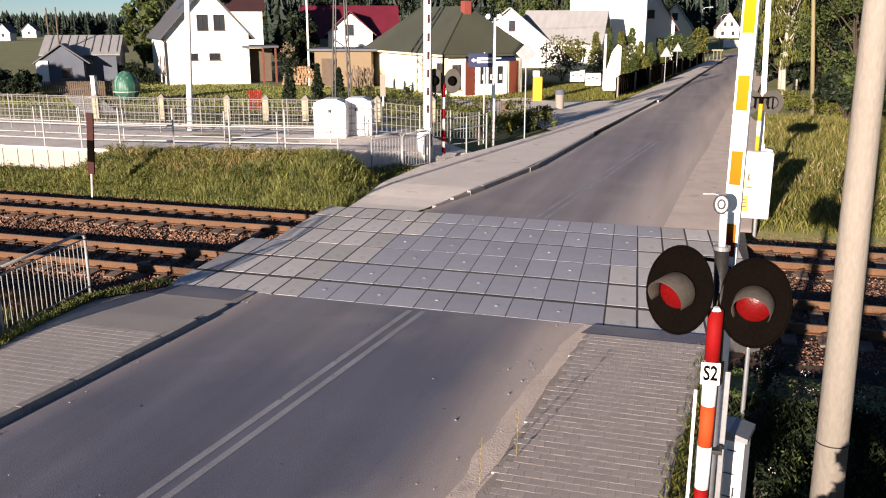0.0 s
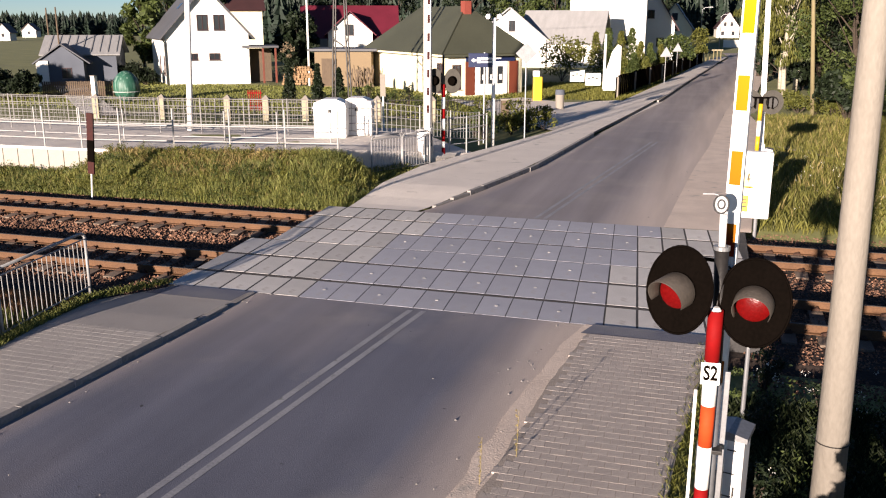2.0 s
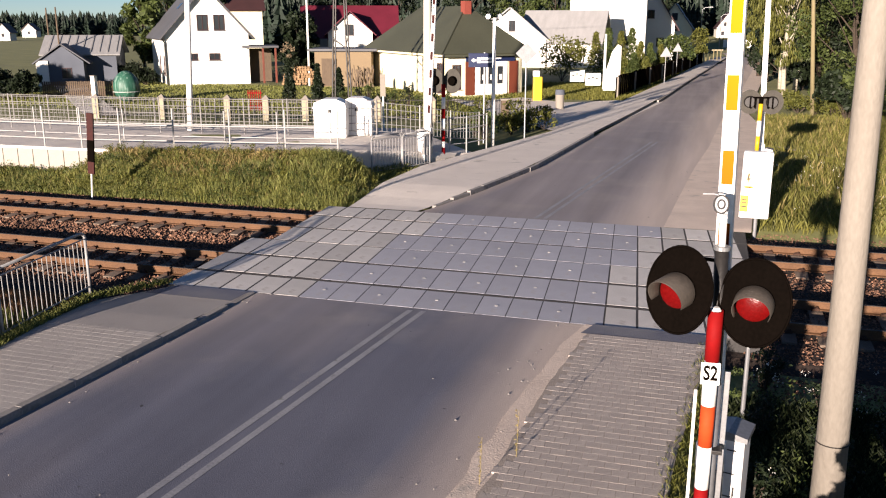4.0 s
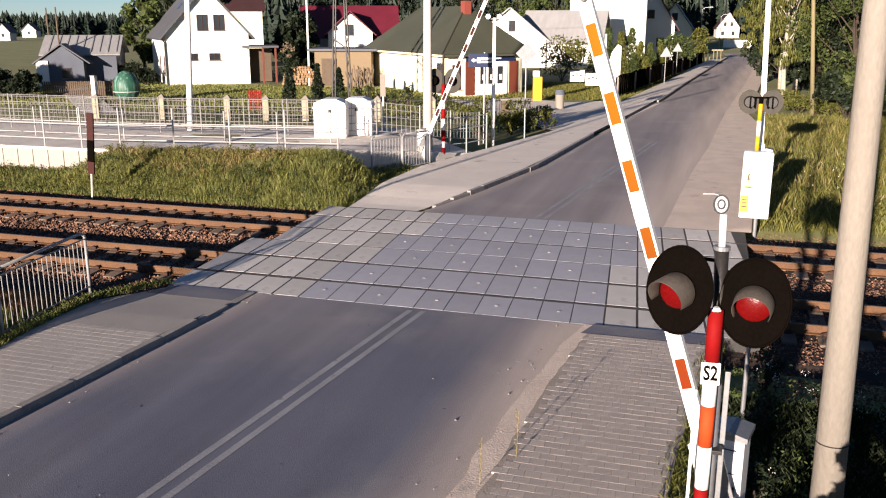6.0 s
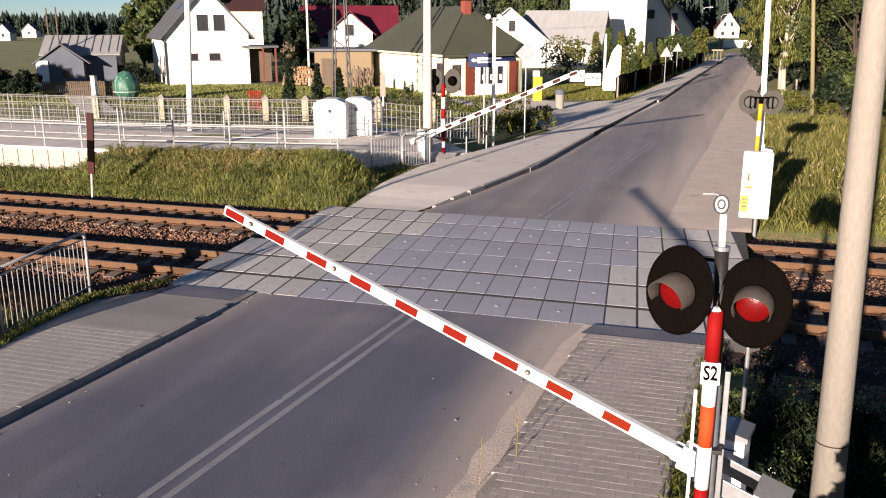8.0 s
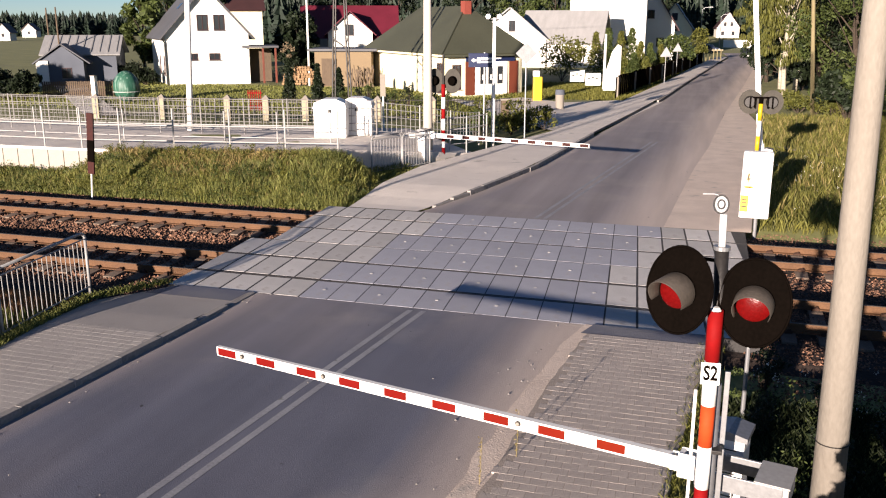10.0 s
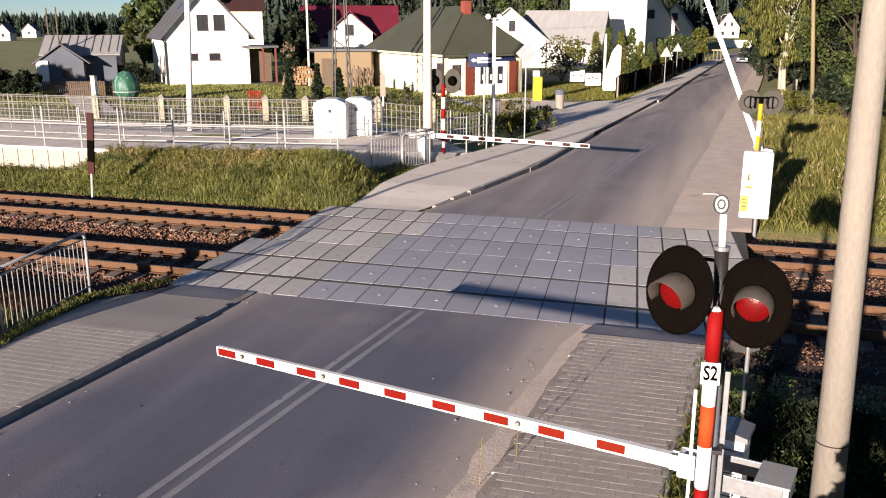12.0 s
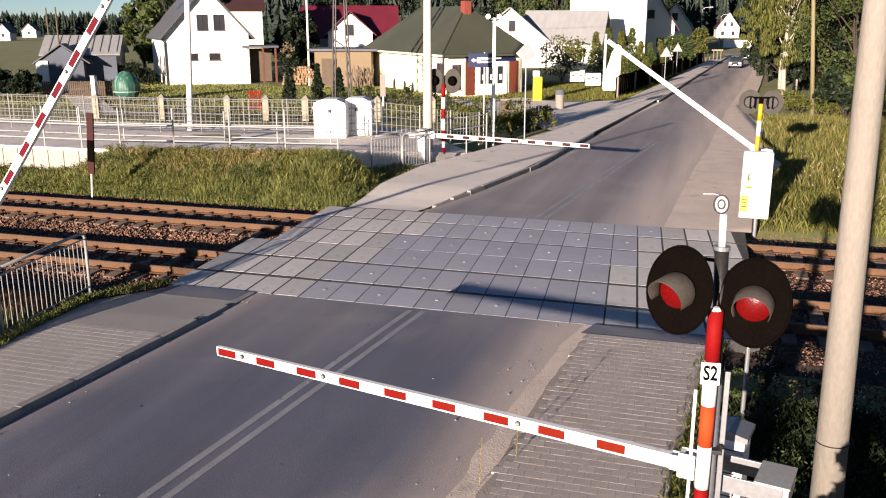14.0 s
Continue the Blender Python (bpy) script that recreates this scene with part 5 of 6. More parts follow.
def build_yard():
    # two white storage bins on the platform
    for m, w in ((pose(-14.27, 31.96, 0.90, 0, 0, 14), 1.15), (pose(-13.55, 32.93, 0.90, 0, 0, 14), 1.12)):
        g = thing("grit_bin", m, "tall white plastic grit bin with a domed lid", "bin", "grit bins")
        k = 1.12
        part("body", box(B(), (0, 0, 0.58), (w * k, 0.9, 1.16), bevel=0.06), PLASTIC_WHITE, g)
        bm = prism(B(), [(-w * k / 2 - 0.02, 1.14), (w * k / 2 + 0.02, 1.14), (w * k / 2 - 0.04, 1.36), (w * k * 0.22, 1.5), (-w * k * 0.22, 1.5), (-w * k / 2 + 0.04, 1.36)], -0.48, 0.48)
        part("lid", bm, PLASTIC_WHITE, g)
        part("latch", box(B(), (0, -0.49, 1.05), (0.1, 0.04, 0.14), bevel=0.01), DARK_GREY, g)
    # round bale under a tarpaulin
    t = thing("covered_bale", pose(-38.56, 52.05, 0.00, 0, 0, 20), "round stack covered with green tarpaulin", "tarpaulin")
    bm = B()
    bmesh.ops.create_uvsphere(bm, u_segments=26, v_segments=16, radius=1.0)
    for v in bm.verts:
        a = math.atan2(v.co.y, v.co.x)
        f = 1 + 0.05 * math.sin(a * 9) * (1 - v.co.z)
        v.co.x, v.co.y, v.co.z = v.co.x * 0.86 * f, v.co.y * 0.86 * f, max(-0.02, 0.95 + v.co.z * 1.15 if v.co.z > 0 else 0.95 + v.co.z * 0.95)
    part("cover", bm, TARP, t, smooth=True)
    part("rope", path_tube(B(), [(0.9 * math.cos(a), 0.9 * math.sin(a), 0.7) for a in np.linspace(0, 6.28, 20)], 0.015, 5), WHITE_PAINT, t)
    # firewood
    wood = thing("wood_pile", pose(-34.51, 71.08, 0.00, 0, 0, 25), "rounded pile of cut firewood", "wood pile")
    logm = mesh_of(tube(B(), (0, -0.25, 0), (0, 0.25, 0), 0.12, seg=8), mat("cut_wood", (0.30, 0.19, 0.10), (0.19, 0.115, 0.06), rough=0.9, big=4, fine=20, per_object=0.25), "log")
    for r in range(8):
        half = 1.55 * math.sqrt(max(0.05, 1 - (r / 8.2) ** 2))
        x = -half
        while x < half:
            o = new("log", logm)
            o.parent, o.matrix_basis = wood, pose(x + random.uniform(-0.03, 0.03), random.uniform(-0.15, 0.15), 0.1 + r * 0.2, 0, random.uniform(0, 90), random.uniform(-8, 8))
            x += 0.235
    # tall shrub with pale flowers beside the outbuilding
    fl = thing("flowering_shrub", pose(-35.56, 70.76, 0.00, 0, 0, 0), "tall dark shrub with pale flower heads near the woodpile", "bush")
    rng = np.random.default_rng(55)
    part("branchwork", tube(B(), (0, 0, -0.1), (0.2, 0, 3.2), 0.06, 0.02, seg=6), BARK, fl)
    leaves_part("foliage", fl, leaf_cloud(rng, [(0, 0, 1.2), (0.3, 0, 2.0), (-0.4, 0.2, 2.4), (0.4, 0, 3.0)], [0.8, 0.8, 0.7, 0.6], 1200, 0.12), LEAF_DARK)
    leaves_part("flower_head", fl, leaf_cloud(rng, [(0.2, -0.5, 3.4), (0.6, -0.4, 3.1), (-0.2, -0.5, 3.0), (0.3, -0.5, 2.5)], [0.4, 0.3, 0.3, 0.25], 260, 0.09), RENDER_TAN, "pale pinkish flowers")
    # boards and sticks leaning on the outbuilding
    lean = thing("leaning_boards", pose(-28.6, 70.2, 0.0, 0, 0, 15), "weathered boards and sticks leaning on the tan wall", "boards")
    for i in range(11):
        x = -0.9 + i * 0.2
        part("board", box(B(), (0, 0, 0.75), (0.08 + 0.05 * (i % 3), 0.03, 1.2 + 0.35 * (i % 4)), pose(x, 0.1 * (i % 2), 0, -12, 9 * ((i * 7) % 5 - 2), 0), bevel=0.006), WOOD, lean)
    q = thing("gatepost", pose(-43.2, 54.6, 0.0), "white square gatepost beside the garden path", "post")
    part("shaft", box(B(), (0, 0, 0.75), (0.34, 0.34, 1.5), bevel=0.02), RENDER_WHITE, q)
    part("cap", box(B(), (0, 0, 1.53), (0.42, 0.42, 0.07), bevel=0.02), CONCRETE, q)
    # low planting along the station wall
    for i in range(9):
        bush(pose(-24.0 + i * 1.05, 56.0 - 0.45 * i + 0.5 * (i % 2), -0.05), 0.45, 0.9 + 0.35 * (i % 3), 520 + i, "dark garden plant before the station wall", LEAF_DARK if i % 2 else LEAF, 420, 0.06)
    # wooden yard fence by the barn
    yf = thing("yard_fence", pose(-46.81, 53.51, 0.00, 0, 0, 32), "low weathered board fence along the yard path", "fence")
    brd = mesh_of(box(B(), (0, 0, 0.55), (0.11, 0.03, 1.1), bevel=0.006), WOOD, "board")
    for i in range(34):
        o = new("board", brd)
        o.parent, o.matrix_basis = yf, pose(i * 0.145, 0, random.uniform(-0.04, 0.03))
    for z in (0.25, 0.85):
        part("rail", box(B(), (2.4, 0.035, z), (4.9, 0.04, 0.09)), WOOD, yf)
    # old pole pair before the barn
    for m in (pose(-58.13, 67.90, 0.00), pose(-54.65, 64.99, 0.00)):
        q = thing("pole", m, "thin dark wooden pole before the barn", "pole")
        part("shaft", tube(B(), (0, 0, -0.2), (0, 0, 6.6), 0.09, 0.06, seg=8), WOOD, q)
    # lattice pylon (two legs with braces)
    p = thing("lattice_pylon", pose(-24.01, 55.53, 0.00, 0, 0, 10), "dark steel lattice pylon with crossing braces", "pylon")
    for x0, x1 in ((-0.55, -0.12), (0.6, 0.3)):
        for s in (-0.1, 0.1):
            part("leg", tube(B(), (x0 + s, 0, 0), (x1 + s * 0.6, 0, 11), 0.055, seg=6), DARK_GREY, p)
        for k in range(14):
            z = k * 0.75
            f0, f1 = z / 11, (z + 0.75) / 11
            sg = 1 if k % 2 else -1
            part("brace", tube(B(), (x0 + (x1 - x0) * f0 - 0.1 * sg, 0, z), (x0 + (x1 - x0) * f1 + 0.1 * sg, 0, z + 0.75), 0.03, seg=5), DARK_GREY, p)
    part("crossbar", tube(B(), (-0.4, 0, 4.2), (0.45, 0, 3.6), 0.05, seg=6), DARK_GREY, p)
    # posts and poles
    def pole(x, y, z, h, r, m, label, r2=None, lean=0.0, name="pole"):
        q = thing(name, pose(x, y, z, 0, lean, 0), label, "pole")
        part("shaft", tube(B(), (0, 0, -0.2), (0, 0, h), r, r2 or r * 0.75, seg=12), m, q, smooth=True)
        return q
    lp = pole(-20.73, 31.96, 0.90, 9.0, 0.13, PLASTIC_WHITE, "tall white lamp pole on the platform", 0.10, 3.2, "lamp_pole")
    lp = pole(-9.15, 38.00, 0.00, 5.5, 0.085, PLASTIC_WHITE, "white mast with a pair of round loudspeakers", 0.075, 0.0, "speaker_mast")
    for x in (-0.25, 0.25):
        sp = part("loudspeaker", tube(B(), (x, -0.18, 5.55), (x, 0.12, 5.62), 0.11, 0.06, seg=14), PLASTIC_WHITE, lp, "round white loudspeaker")
    part("arm", tube(B(), (-0.28, 0, 5.45), (0.28, 0, 5.45), 0.03, seg=8), GALV, lp)
    pole(-33.84, 71.28, 0.00, 9, 0.10, PLASTIC_WHITE, "slim pale street pole by the outbuilding")
    pole(5.93, 56.29, 0.00, 9, 0.13, POLE_TAN, "weathered wooden utility pole by the trees", 0.1, -5.0)
    q = thing("road_sign", pose(-8.07, 39.74, 0.00, 0, 0, 15), "back of a square sign turned on its corner", "road sign")
    part("post", tube(B(), (0, 0, -0.1), (0, 0, 4.2), 0.035, seg=10), GALV, q)
    part("plate", box(B(), (0, -0.04, 0), (0.68, 0.012, 0.68), Matrix.Translation((0, 0, 3.95)) @ pose(0, 0, 0, 0, 45, 0), bevel=0.003), GALV, q, "grey back of a diamond plate")
    q = thing("road_sign", pose(-13.92, 36.83, 0.50, 0, 0, 12), "narrow upright sign panel on a white post", "road sign")
    part("post", tube(B(), (0, 0, -0.3), (0, 0, 2.6), 0.04, seg=10), PLASTIC_WHITE, q)
    part("plate", box(B(), (0, -0.05, 2.1), (0.24, 0.02, 0.98), bevel=0.004), CONCRETE, q)
    for x, y in ((0, 0), (1, 0)):
        q = thing("road_sign", pose(*((-3.83, 78.86, 0.00) if x == 0 else (-3.43, 93.60, 0.00)), 0, 0, 10), "triangular warning sign seen from behind on a grey post", "road sign")
        part("post", tube(B(), (0, 0, -0.1), (0, 0, 3.2), 0.035, seg=8), GALV, q)
        part("plate", prism(B(), [(-0.5, 2.45), (0.5, 2.45), (0, 3.3)], -0.05, -0.035), GALV, q)
    q = thing("signal_post", pose(-18.84, 23.18, -0.10, 0, 5, 0), "dark red marker panel on a thin post beside the track", "track marker")
    part("post", tube(B(), (0, 0, -0.1), (0, 0, 0.8), 0.025, seg=8), PLASTIC_WHITE, q)
    part("panel", box(B(), (0, 0, 1.68), (0.24, 0.06, 1.95), bevel=0.008), RUST_BROWN, q)
    part("panel_band", box(B(), (0, -0.004, 1.45), (0.245, 0.06, 0.7), bevel=0.008), BLACK_PAINT, q, "black middle band")
    q = thing("marker_post", pose(0.76, 11.87, -0.10), "slim galvanised post with a white top by the weeds", "post")
    part("shaft", tube(B(), (0, 0, -0.1), (0, 0, 1.12), 0.03, seg=10), GALV, q)
    part("top", tube(B(), (0, 0, 1.12), (0, 0, 1.32), 0.032, seg=10), WHITE_PAINT, q, "white painted top")
    q = thing("flag_banner", pose(-7.00, 66.61, 0.00, 0, 0, 15), "white feather banner on a pole beside the road", "banner")
    part("sail", prism(B(), [(-0.65, 0.4), (0.45, 0.4), (0.6, 2.2), (0.55, 3.6), (0.3, 3.75), (-0.1, 3.2), (-0.5, 1.8)], -0.02, 0.02), RENDER_WHITE, q)
    part("pole", tube(B(), (0.55, 0, -0.1), (0.6, 0, 3.8), 0.03, seg=8), DARK_GREY, q)
    q = pole(-8.23, 72.10, 0.00, 4.4, 0.12, PLASTIC_WHITE, "white round post by the driveway")
    q = thing("yellow_container", pose(-11.67, 61.13, 0.00, 0, 0, 17), "yellow collection container with white top beside the shop", "container")
    part("body", box(B(), (0.1, 0, 0.8), (0.62, 0.6, 1.7), bevel=0.05), YELLOW_PAINT, q)
    part("top", box(B(), (0.0, 0.05, 1.85), (0.45, 0.5, 0.4), bevel=0.04), PLASTIC_WHITE, q)
    q = thing("litter_bin", pose(-9.04, 55.43, 0.00, 0, 0, 17), "grey concrete litter bin with dark lid", "litter bin")
    part("body", tube(B(), (0, 0, 0), (0, 0, 0.9), 0.26, 0.28, seg=16), CONCRETE, q)
    part("lid", tube(B(), (0, 0, 0.9), (0, 0, 1.2), 0.32, 0.28, seg=16), BLUEGREY, q)
    for px_ in (0, 1):
        q = thing("banner_panel", pose(*((-11.26, 78.10, 0.00) if px_ == 0 else (-9.31, 73.72, 0.00)), 0, 0, 14), "white printed banner panel on a garden fence", "banner", "banner panels")
        part("sheet", box(B(), (0, 0, 0.75), (1.25, 0.04, 1.0), bevel=0.01), RENDER_WHITE, q)
        for i in range(3):
            part("print_bar", box(B(), (-0.35 + 0.32 * i, -0.024, 0.8 + 0.12 * (i % 2)), (0.22, 0.006, 0.12)), DARK_GREY, q)
    # black slat fence along the footway
    fa, fb = Vector((-6.47, 64.67, 0.00)), Vector((-1.19, 121.61, 0.00))
    d = fb - fa
    f = thing("slat_fence", Matrix.Translation(fa), "black slatted garden fence with pale posts", "fence")
    n = 74
    slat = mesh_of(box(B(), (0, 0, 0.8), (0.06, 0.45, 1.5), bevel=0.01), BLACK_PAINT, "slat")
    ang = math.degrees(math.atan2(-d.x, d.y))
    for i in range(n):
        o = new("slat", slat)
        o.parent, o.matrix_basis = f, Matrix.Translation(d * (i / n) ** 1.0) @ pose(0, 0, random.uniform(-0.04, 0.08), 0, 0, ang)
    for i in range(9):
        part("fence_post", box(B(), d * (i / 8) + Vector((0.08, 0, 0.75)), (0.14, 0.14, 1.5), bevel=0.01), CONCRETE, f)
    # yellow gate at the end
    q = thing("garden_gate", pose(-0.5, 131.03, 0.00, 0, 0, 25) @ Matrix.Diagonal((0.78, 0.78, 0.85, 1)), "yellow painted picket gate between posts", "gate")
    for i in range(8):
        part("picket", box(B(), (-2.6 + i * 0.7, 0, 1.0), (0.16, 0.08, 1.9), bevel=0.02), POLE_TAN, q)
    part("rail", box(B(), (-0.1, 0.06, 1.8), (5.6, 0.08, 0.25), bevel=0.02), PILLAR_CREAM, q)
    for m, h in ((pose(-2.36, 173.68, 0.00), 7.6), (pose(1.10, 181.79, 0.00), 6.4)):
        q = thing("street_lamp", m, "grey street lamp with a short curved arm", "street lamp", "street lamps")
        part("post", tube(B(), (0, 0, -0.1), (0, 0, h), 0.09, 0.06, seg=8), GALV, q)
        part("arm", path_tube(B(), [(0, 0, h), (0.4, 0, h + 0.35), (1.2, 0, h + 0.45)], 0.05, 6), GALV, q)
        part("lamp_head", box(B(), (1.5, 0, h + 0.45), (0.7, 0.25, 0.14), bevel=0.03), GALV, q)
    # red gate section and sculpted black garden gate
    q = thing("red_gate", pose(-27.14, 49.19, 0.00, 0, 0, 14), "small red barred garden gate", "gate")
    for i in range(7):
        part("bar", box(B(), (-0.4 + i * 0.13, 0, 0.6), (0.05, 0.04, 1.25)), RED_PAINT, q)
    for z in (0.25, 1.05):
        part("rail", box(B(), (0, 0.03, z), (0.9, 0.04, 0.07)), RED_PAINT, q)
    q = thing("stone_gatepost", pose(-10.76, 47.41, 0.00, 0, 0, 20), "brick gatepost beside the shop path", "pillar")
    part("shaft", box(B(), (0, 0, 0.55), (0.42, 0.42, 1.2), bevel=0.02), WOOD, q)
    part("cap", box(B(), (0, 0, 1.2), (0.52, 0.52, 0.1), bevel=0.02), CONCRETE, q)
    # thin wires over the gardens
    for a, b in (((-60, 75, 9.8), (-15, 78, 10.4)), ((-20, 50, 8.3), (12, 62, 8.4)), ((-34, 72, 8.6), (-8, 66, 9.0))):
        w = solid("overhead_wire", path_tube(B(), [Vector(a).lerp(Vector(b), t) + Vector((0, 0, -2.0 * t * (1 - t))) for t in np.linspace(0, 1, 9)], 0.02, 5), GALV, "thin overhead wire sagging between poles", "wire")


def build_forecourt():
    def sheet(name, pts, z, m, label):
        bm = B()
        bm.faces.new([bm.verts.new((p[0], p[1], z)) for p in pts])
        solid(name, bm, m, label, "paving", "structure")
    sheet("forecourt", ((-10.59, 48.37, 0.00), (-6.63, 42.60, 0.00), (-5.38, 42.52, 0.00), (-3.05, 61.87, 0.00), (-6.19, 62.78, 0.00), (-9.41, 59.94, 0.00), (-13.03, 63.20, 0.00), (-15.62, 58.99, 0.00), (-18.90, 61.95, 0.00)), 0.012, PAVE, "pale paved forecourt before the station and driveway")
    sheet("garden_path", ((-55.60, 64.70, 0.00), (-51.88, 64.34, 0.00), (-33.00, 43.85, 0.00), (-35.07, 43.22, 0.00)), 0.02, PAVE, "grey paved path past the barn")
    sheet("field_path", ((2.92, 40.50, 0.00), (3.50, 39.60, 0.00), (6.50, 35.58, 0.00), (6.85, 37.68, 0.00), (3.64, 41.48, 0.00)), 0.05, SAND, "sandy footpath through the meadow")


build_houses()
build_yard()
build_forecourt()


# ---- planting ----
def bank_place(x0, x1, y0, y1, skip=None):
    def f(rng):
        x, y = rng.uniform(x0, x1), rng.uniform(y0, y1)
        if skip and skip(x, y):
            return None
        return x, y, ground_z(x, y)
    return f


def build_plants():
    off_bank = lambda x, y: y > front_line(x) - 0.05 or x > along(FAR_L, max(23.42, y)) - 0.15
    tall = lambda rng, x, y: rng.uniform(0.08, 0.28) * (1.3 if y < 25.1 else 0.55)
    scatter_blades("bank_grass", 62000, bank_place(-31, -9.9, 23.7, 29.5, off_bank), tall, GRASS, "rough green grass on the bank beside the tracks", 1, 0.006)
    dry_top = lambda x, y: off_bank(x, y) or noise.noise(Vector((x * 0.45, y * 0.8, 5))) < 0.9 - (y - 23.6) * 0.45 + smooth_step(-16, -11, x) * 0.6
    scatter_blades("bank_dry_grass", 60000, bank_place(-31, -10.5, 24.4, 29.0, dry_top), lambda rng, x, y: rng.uniform(0.06, 0.24), GRASS_BROWN, "brown dry grass on the upper bank", 2, 0.008, 0.8)
    scatter_blades("bank_straw", 9000, bank_place(-31, -10.5, 24.2, 29.0, off_bank), lambda rng, x, y: rng.uniform(0.1, 0.3), GRASS_DRY, "straw-coloured stalks on the bank", 22, 0.005, 0.6)
    # leafy herbs in clumps over the bank and the meadow
    for name, seed, count, x0, x1, y0, y1, leaf, out, tall_to in (
            ("bank_leaves", 15, 900, -31, -10, 23.8, 27.6, LEAF_Y, off_bank, 0.3), ("bank_dark_leaves", 16, 420, -31, -10, 23.8, 25.6, LEAF, off_bank, 0.25),
            ("meadow_leaves", 17, 420, 1.6, 14, 24.5, 50, LEAF_Y, lambda x, y: x < along(R_EDGE, y) + 2.4, 0.5),
            ("track_side_leaves", 18, 60, 0.6, 4.2, 8.6, 13.8, LEAF, lambda x, y: x < along(PAVER_R, y) + 0.3, 0.35)):
        rng = np.random.default_rng(seed)
        cs = [(x, y) for x, y in ((rng.uniform(x0, x1), rng.uniform(y0, y1)) for _ in range(count)) if not out(x, y)]
        data = leaf_cloud(rng, [(x, y, ground_z(x, y) + rng.uniform(0.05, tall_to)) for x, y in cs], [rng.uniform(0.08, 0.24) for _ in cs], 55 * len(cs), 0.028)
        raw(name, data[0], data[1], leaf, "leafy green herbs growing in clumps", "weeds")
    rng = np.random.default_rng(19)
    spots = [(rng.uniform(0.8, 3.6), rng.uniform(9.0, 13.6)) for _ in range(26)]
    data = leaf_cloud(rng, [(x, y, ground_z(x, y) + rng.uniform(0.3, 0.6)) for x, y in spots], [0.09] * 26, 330, 0.012)
    raw("weed_flowers", data[0], data[1], RENDER_WHITE, "small pale flower heads among the dark weeds", "flowers")
    rng = np.random.default_rng(20)
    spots = [(rng.uniform(2.2, 7), rng.uniform(25, 36)) for _ in range(60)]
    data = leaf_cloud(rng, [(x, y, ground_z(x, y) + rng.uniform(0.4, 0.75)) for x, y in spots], [0.10] * 60, 170, 0.02)
    raw("meadow_flowers", data[0], data[1], RENDER_WHITE, "small pale flower heads in the meadow grass", "flowers")
    edge_off = lambda x, y: (y > front_line(x) and x < -12.2) or x > along(FAR_L, max(23.42, y)) - 0.08
    scatter_blades("edge_grass", 18000, bank_place(-13.2, -9.9, 23.8, 31.0, edge_off), lambda rng, x, y: rng.uniform(0.12, 0.36) if x < -10.6 else rng.uniform(0.08, 0.24), GRASS, "tall green grass at the end of the bank", 12, 0.004, 0.5)
    rng0 = np.random.default_rng(31)
    tufts = [(rng0.uniform(-30, -11), rng0.uniform(24, 27.2)) for _ in range(330)]

    def in_tuft(rng):
        x, y = tufts[rng.integers(len(tufts))]
        x, y = x + rng.normal() * 0.12, y + rng.normal() * 0.12
        return None if off_bank(x, y) else (x, y, ground_z(x, y))

    scatter_blades("bank_tufts", 14000, in_tuft, lambda rng, x, y: rng.uniform(0.08, 0.26), GRASS, "coarse green tufts on the bank", 13, 0.005, 0.7)
    scatter_blades("bank_herbs", 5000, in_tuft, lambda rng, x, y: rng.uniform(0.1, 0.3), LEAF_Y, "yellow-green herbs among the tufts", 14, 0.006, 0.9)
    near_l = lambda x, y: x > along(NEAR_L, y) - 0.05 or y > 14.5
    scatter_blades("footway_grass", 26000, bank_place(-17, -10.6, 9.0, 13.9, lambda x, y: near_l(x, y) or (y > 11.4 and x < along(NEAR_L, y) - 0.75 - 0.25 * math.sin(y * 5))), lambda rng, x, y: rng.uniform(0.12, 0.42) * min(1.0, 0.25 + (along(NEAR_L, y) - x) / 0.9) * (1.0 if y < 12.4 else 0.4), GRASS, "long green grass behind the guard fence", 3, 0.007)
    scatter_blades("footway_dry_grass", 26000, bank_place(-18, -11.5, 10.8, 14.4, near_l), lambda rng, x, y: rng.uniform(0.08, 0.32) * min(1.0, 0.1 + (along(NEAR_L, y) - x) / 1.2) * (1.0 if y < 13.2 else 0.55), GRASS_RUST, "dry reddish grass behind the guard fence", 4, 0.006)
    lip = lambda rng: ((lambda y: (along(NEAR_L, y) + abs(rng.normal()) * -0.12 + 0.04, y, 0.08))(rng.uniform(9.0, 14.9)))
    scatter_blades("lip_grass", 3500, lip, lambda rng, x, y: rng.uniform(0.05, 0.16), GRASS, "short grass creeping over the footway edge", 23, 0.006, 0.9)
    on_path = lambda x, y: abs((x - 2.7) * 0.905 + (y - 39.6) * 0.425) < 0.5 and x < 7
    verge_r = lambda x, y: x < along(R_EDGE, y) + (2.3 if y > 30 else 1.7) + 0.3 * math.sin(y) or on_path(x, y)
    scatter_blades("verge_grass", 90000, bank_place(1.5, 18, 24.4, 54, verge_r), lambda rng, x, y: rng.uniform(0.12, 0.5), GRASS_VERGE, "tall yellow-green meadow grass on the far verge", 5, 0.008, 0.6)
    scatter_blades("verge_dry_grass", 9000, bank_place(1.5, 18, 25, 52, verge_r), lambda rng, x, y: rng.uniform(0.2, 0.65), GRASS_DRY, "tall yellow seeding grass on the far verge", 6, 0.006)
    weeds = lambda x, y: x < along(PAVER_R, y) + 0.2 + 0.1 * math.sin(y * 3)
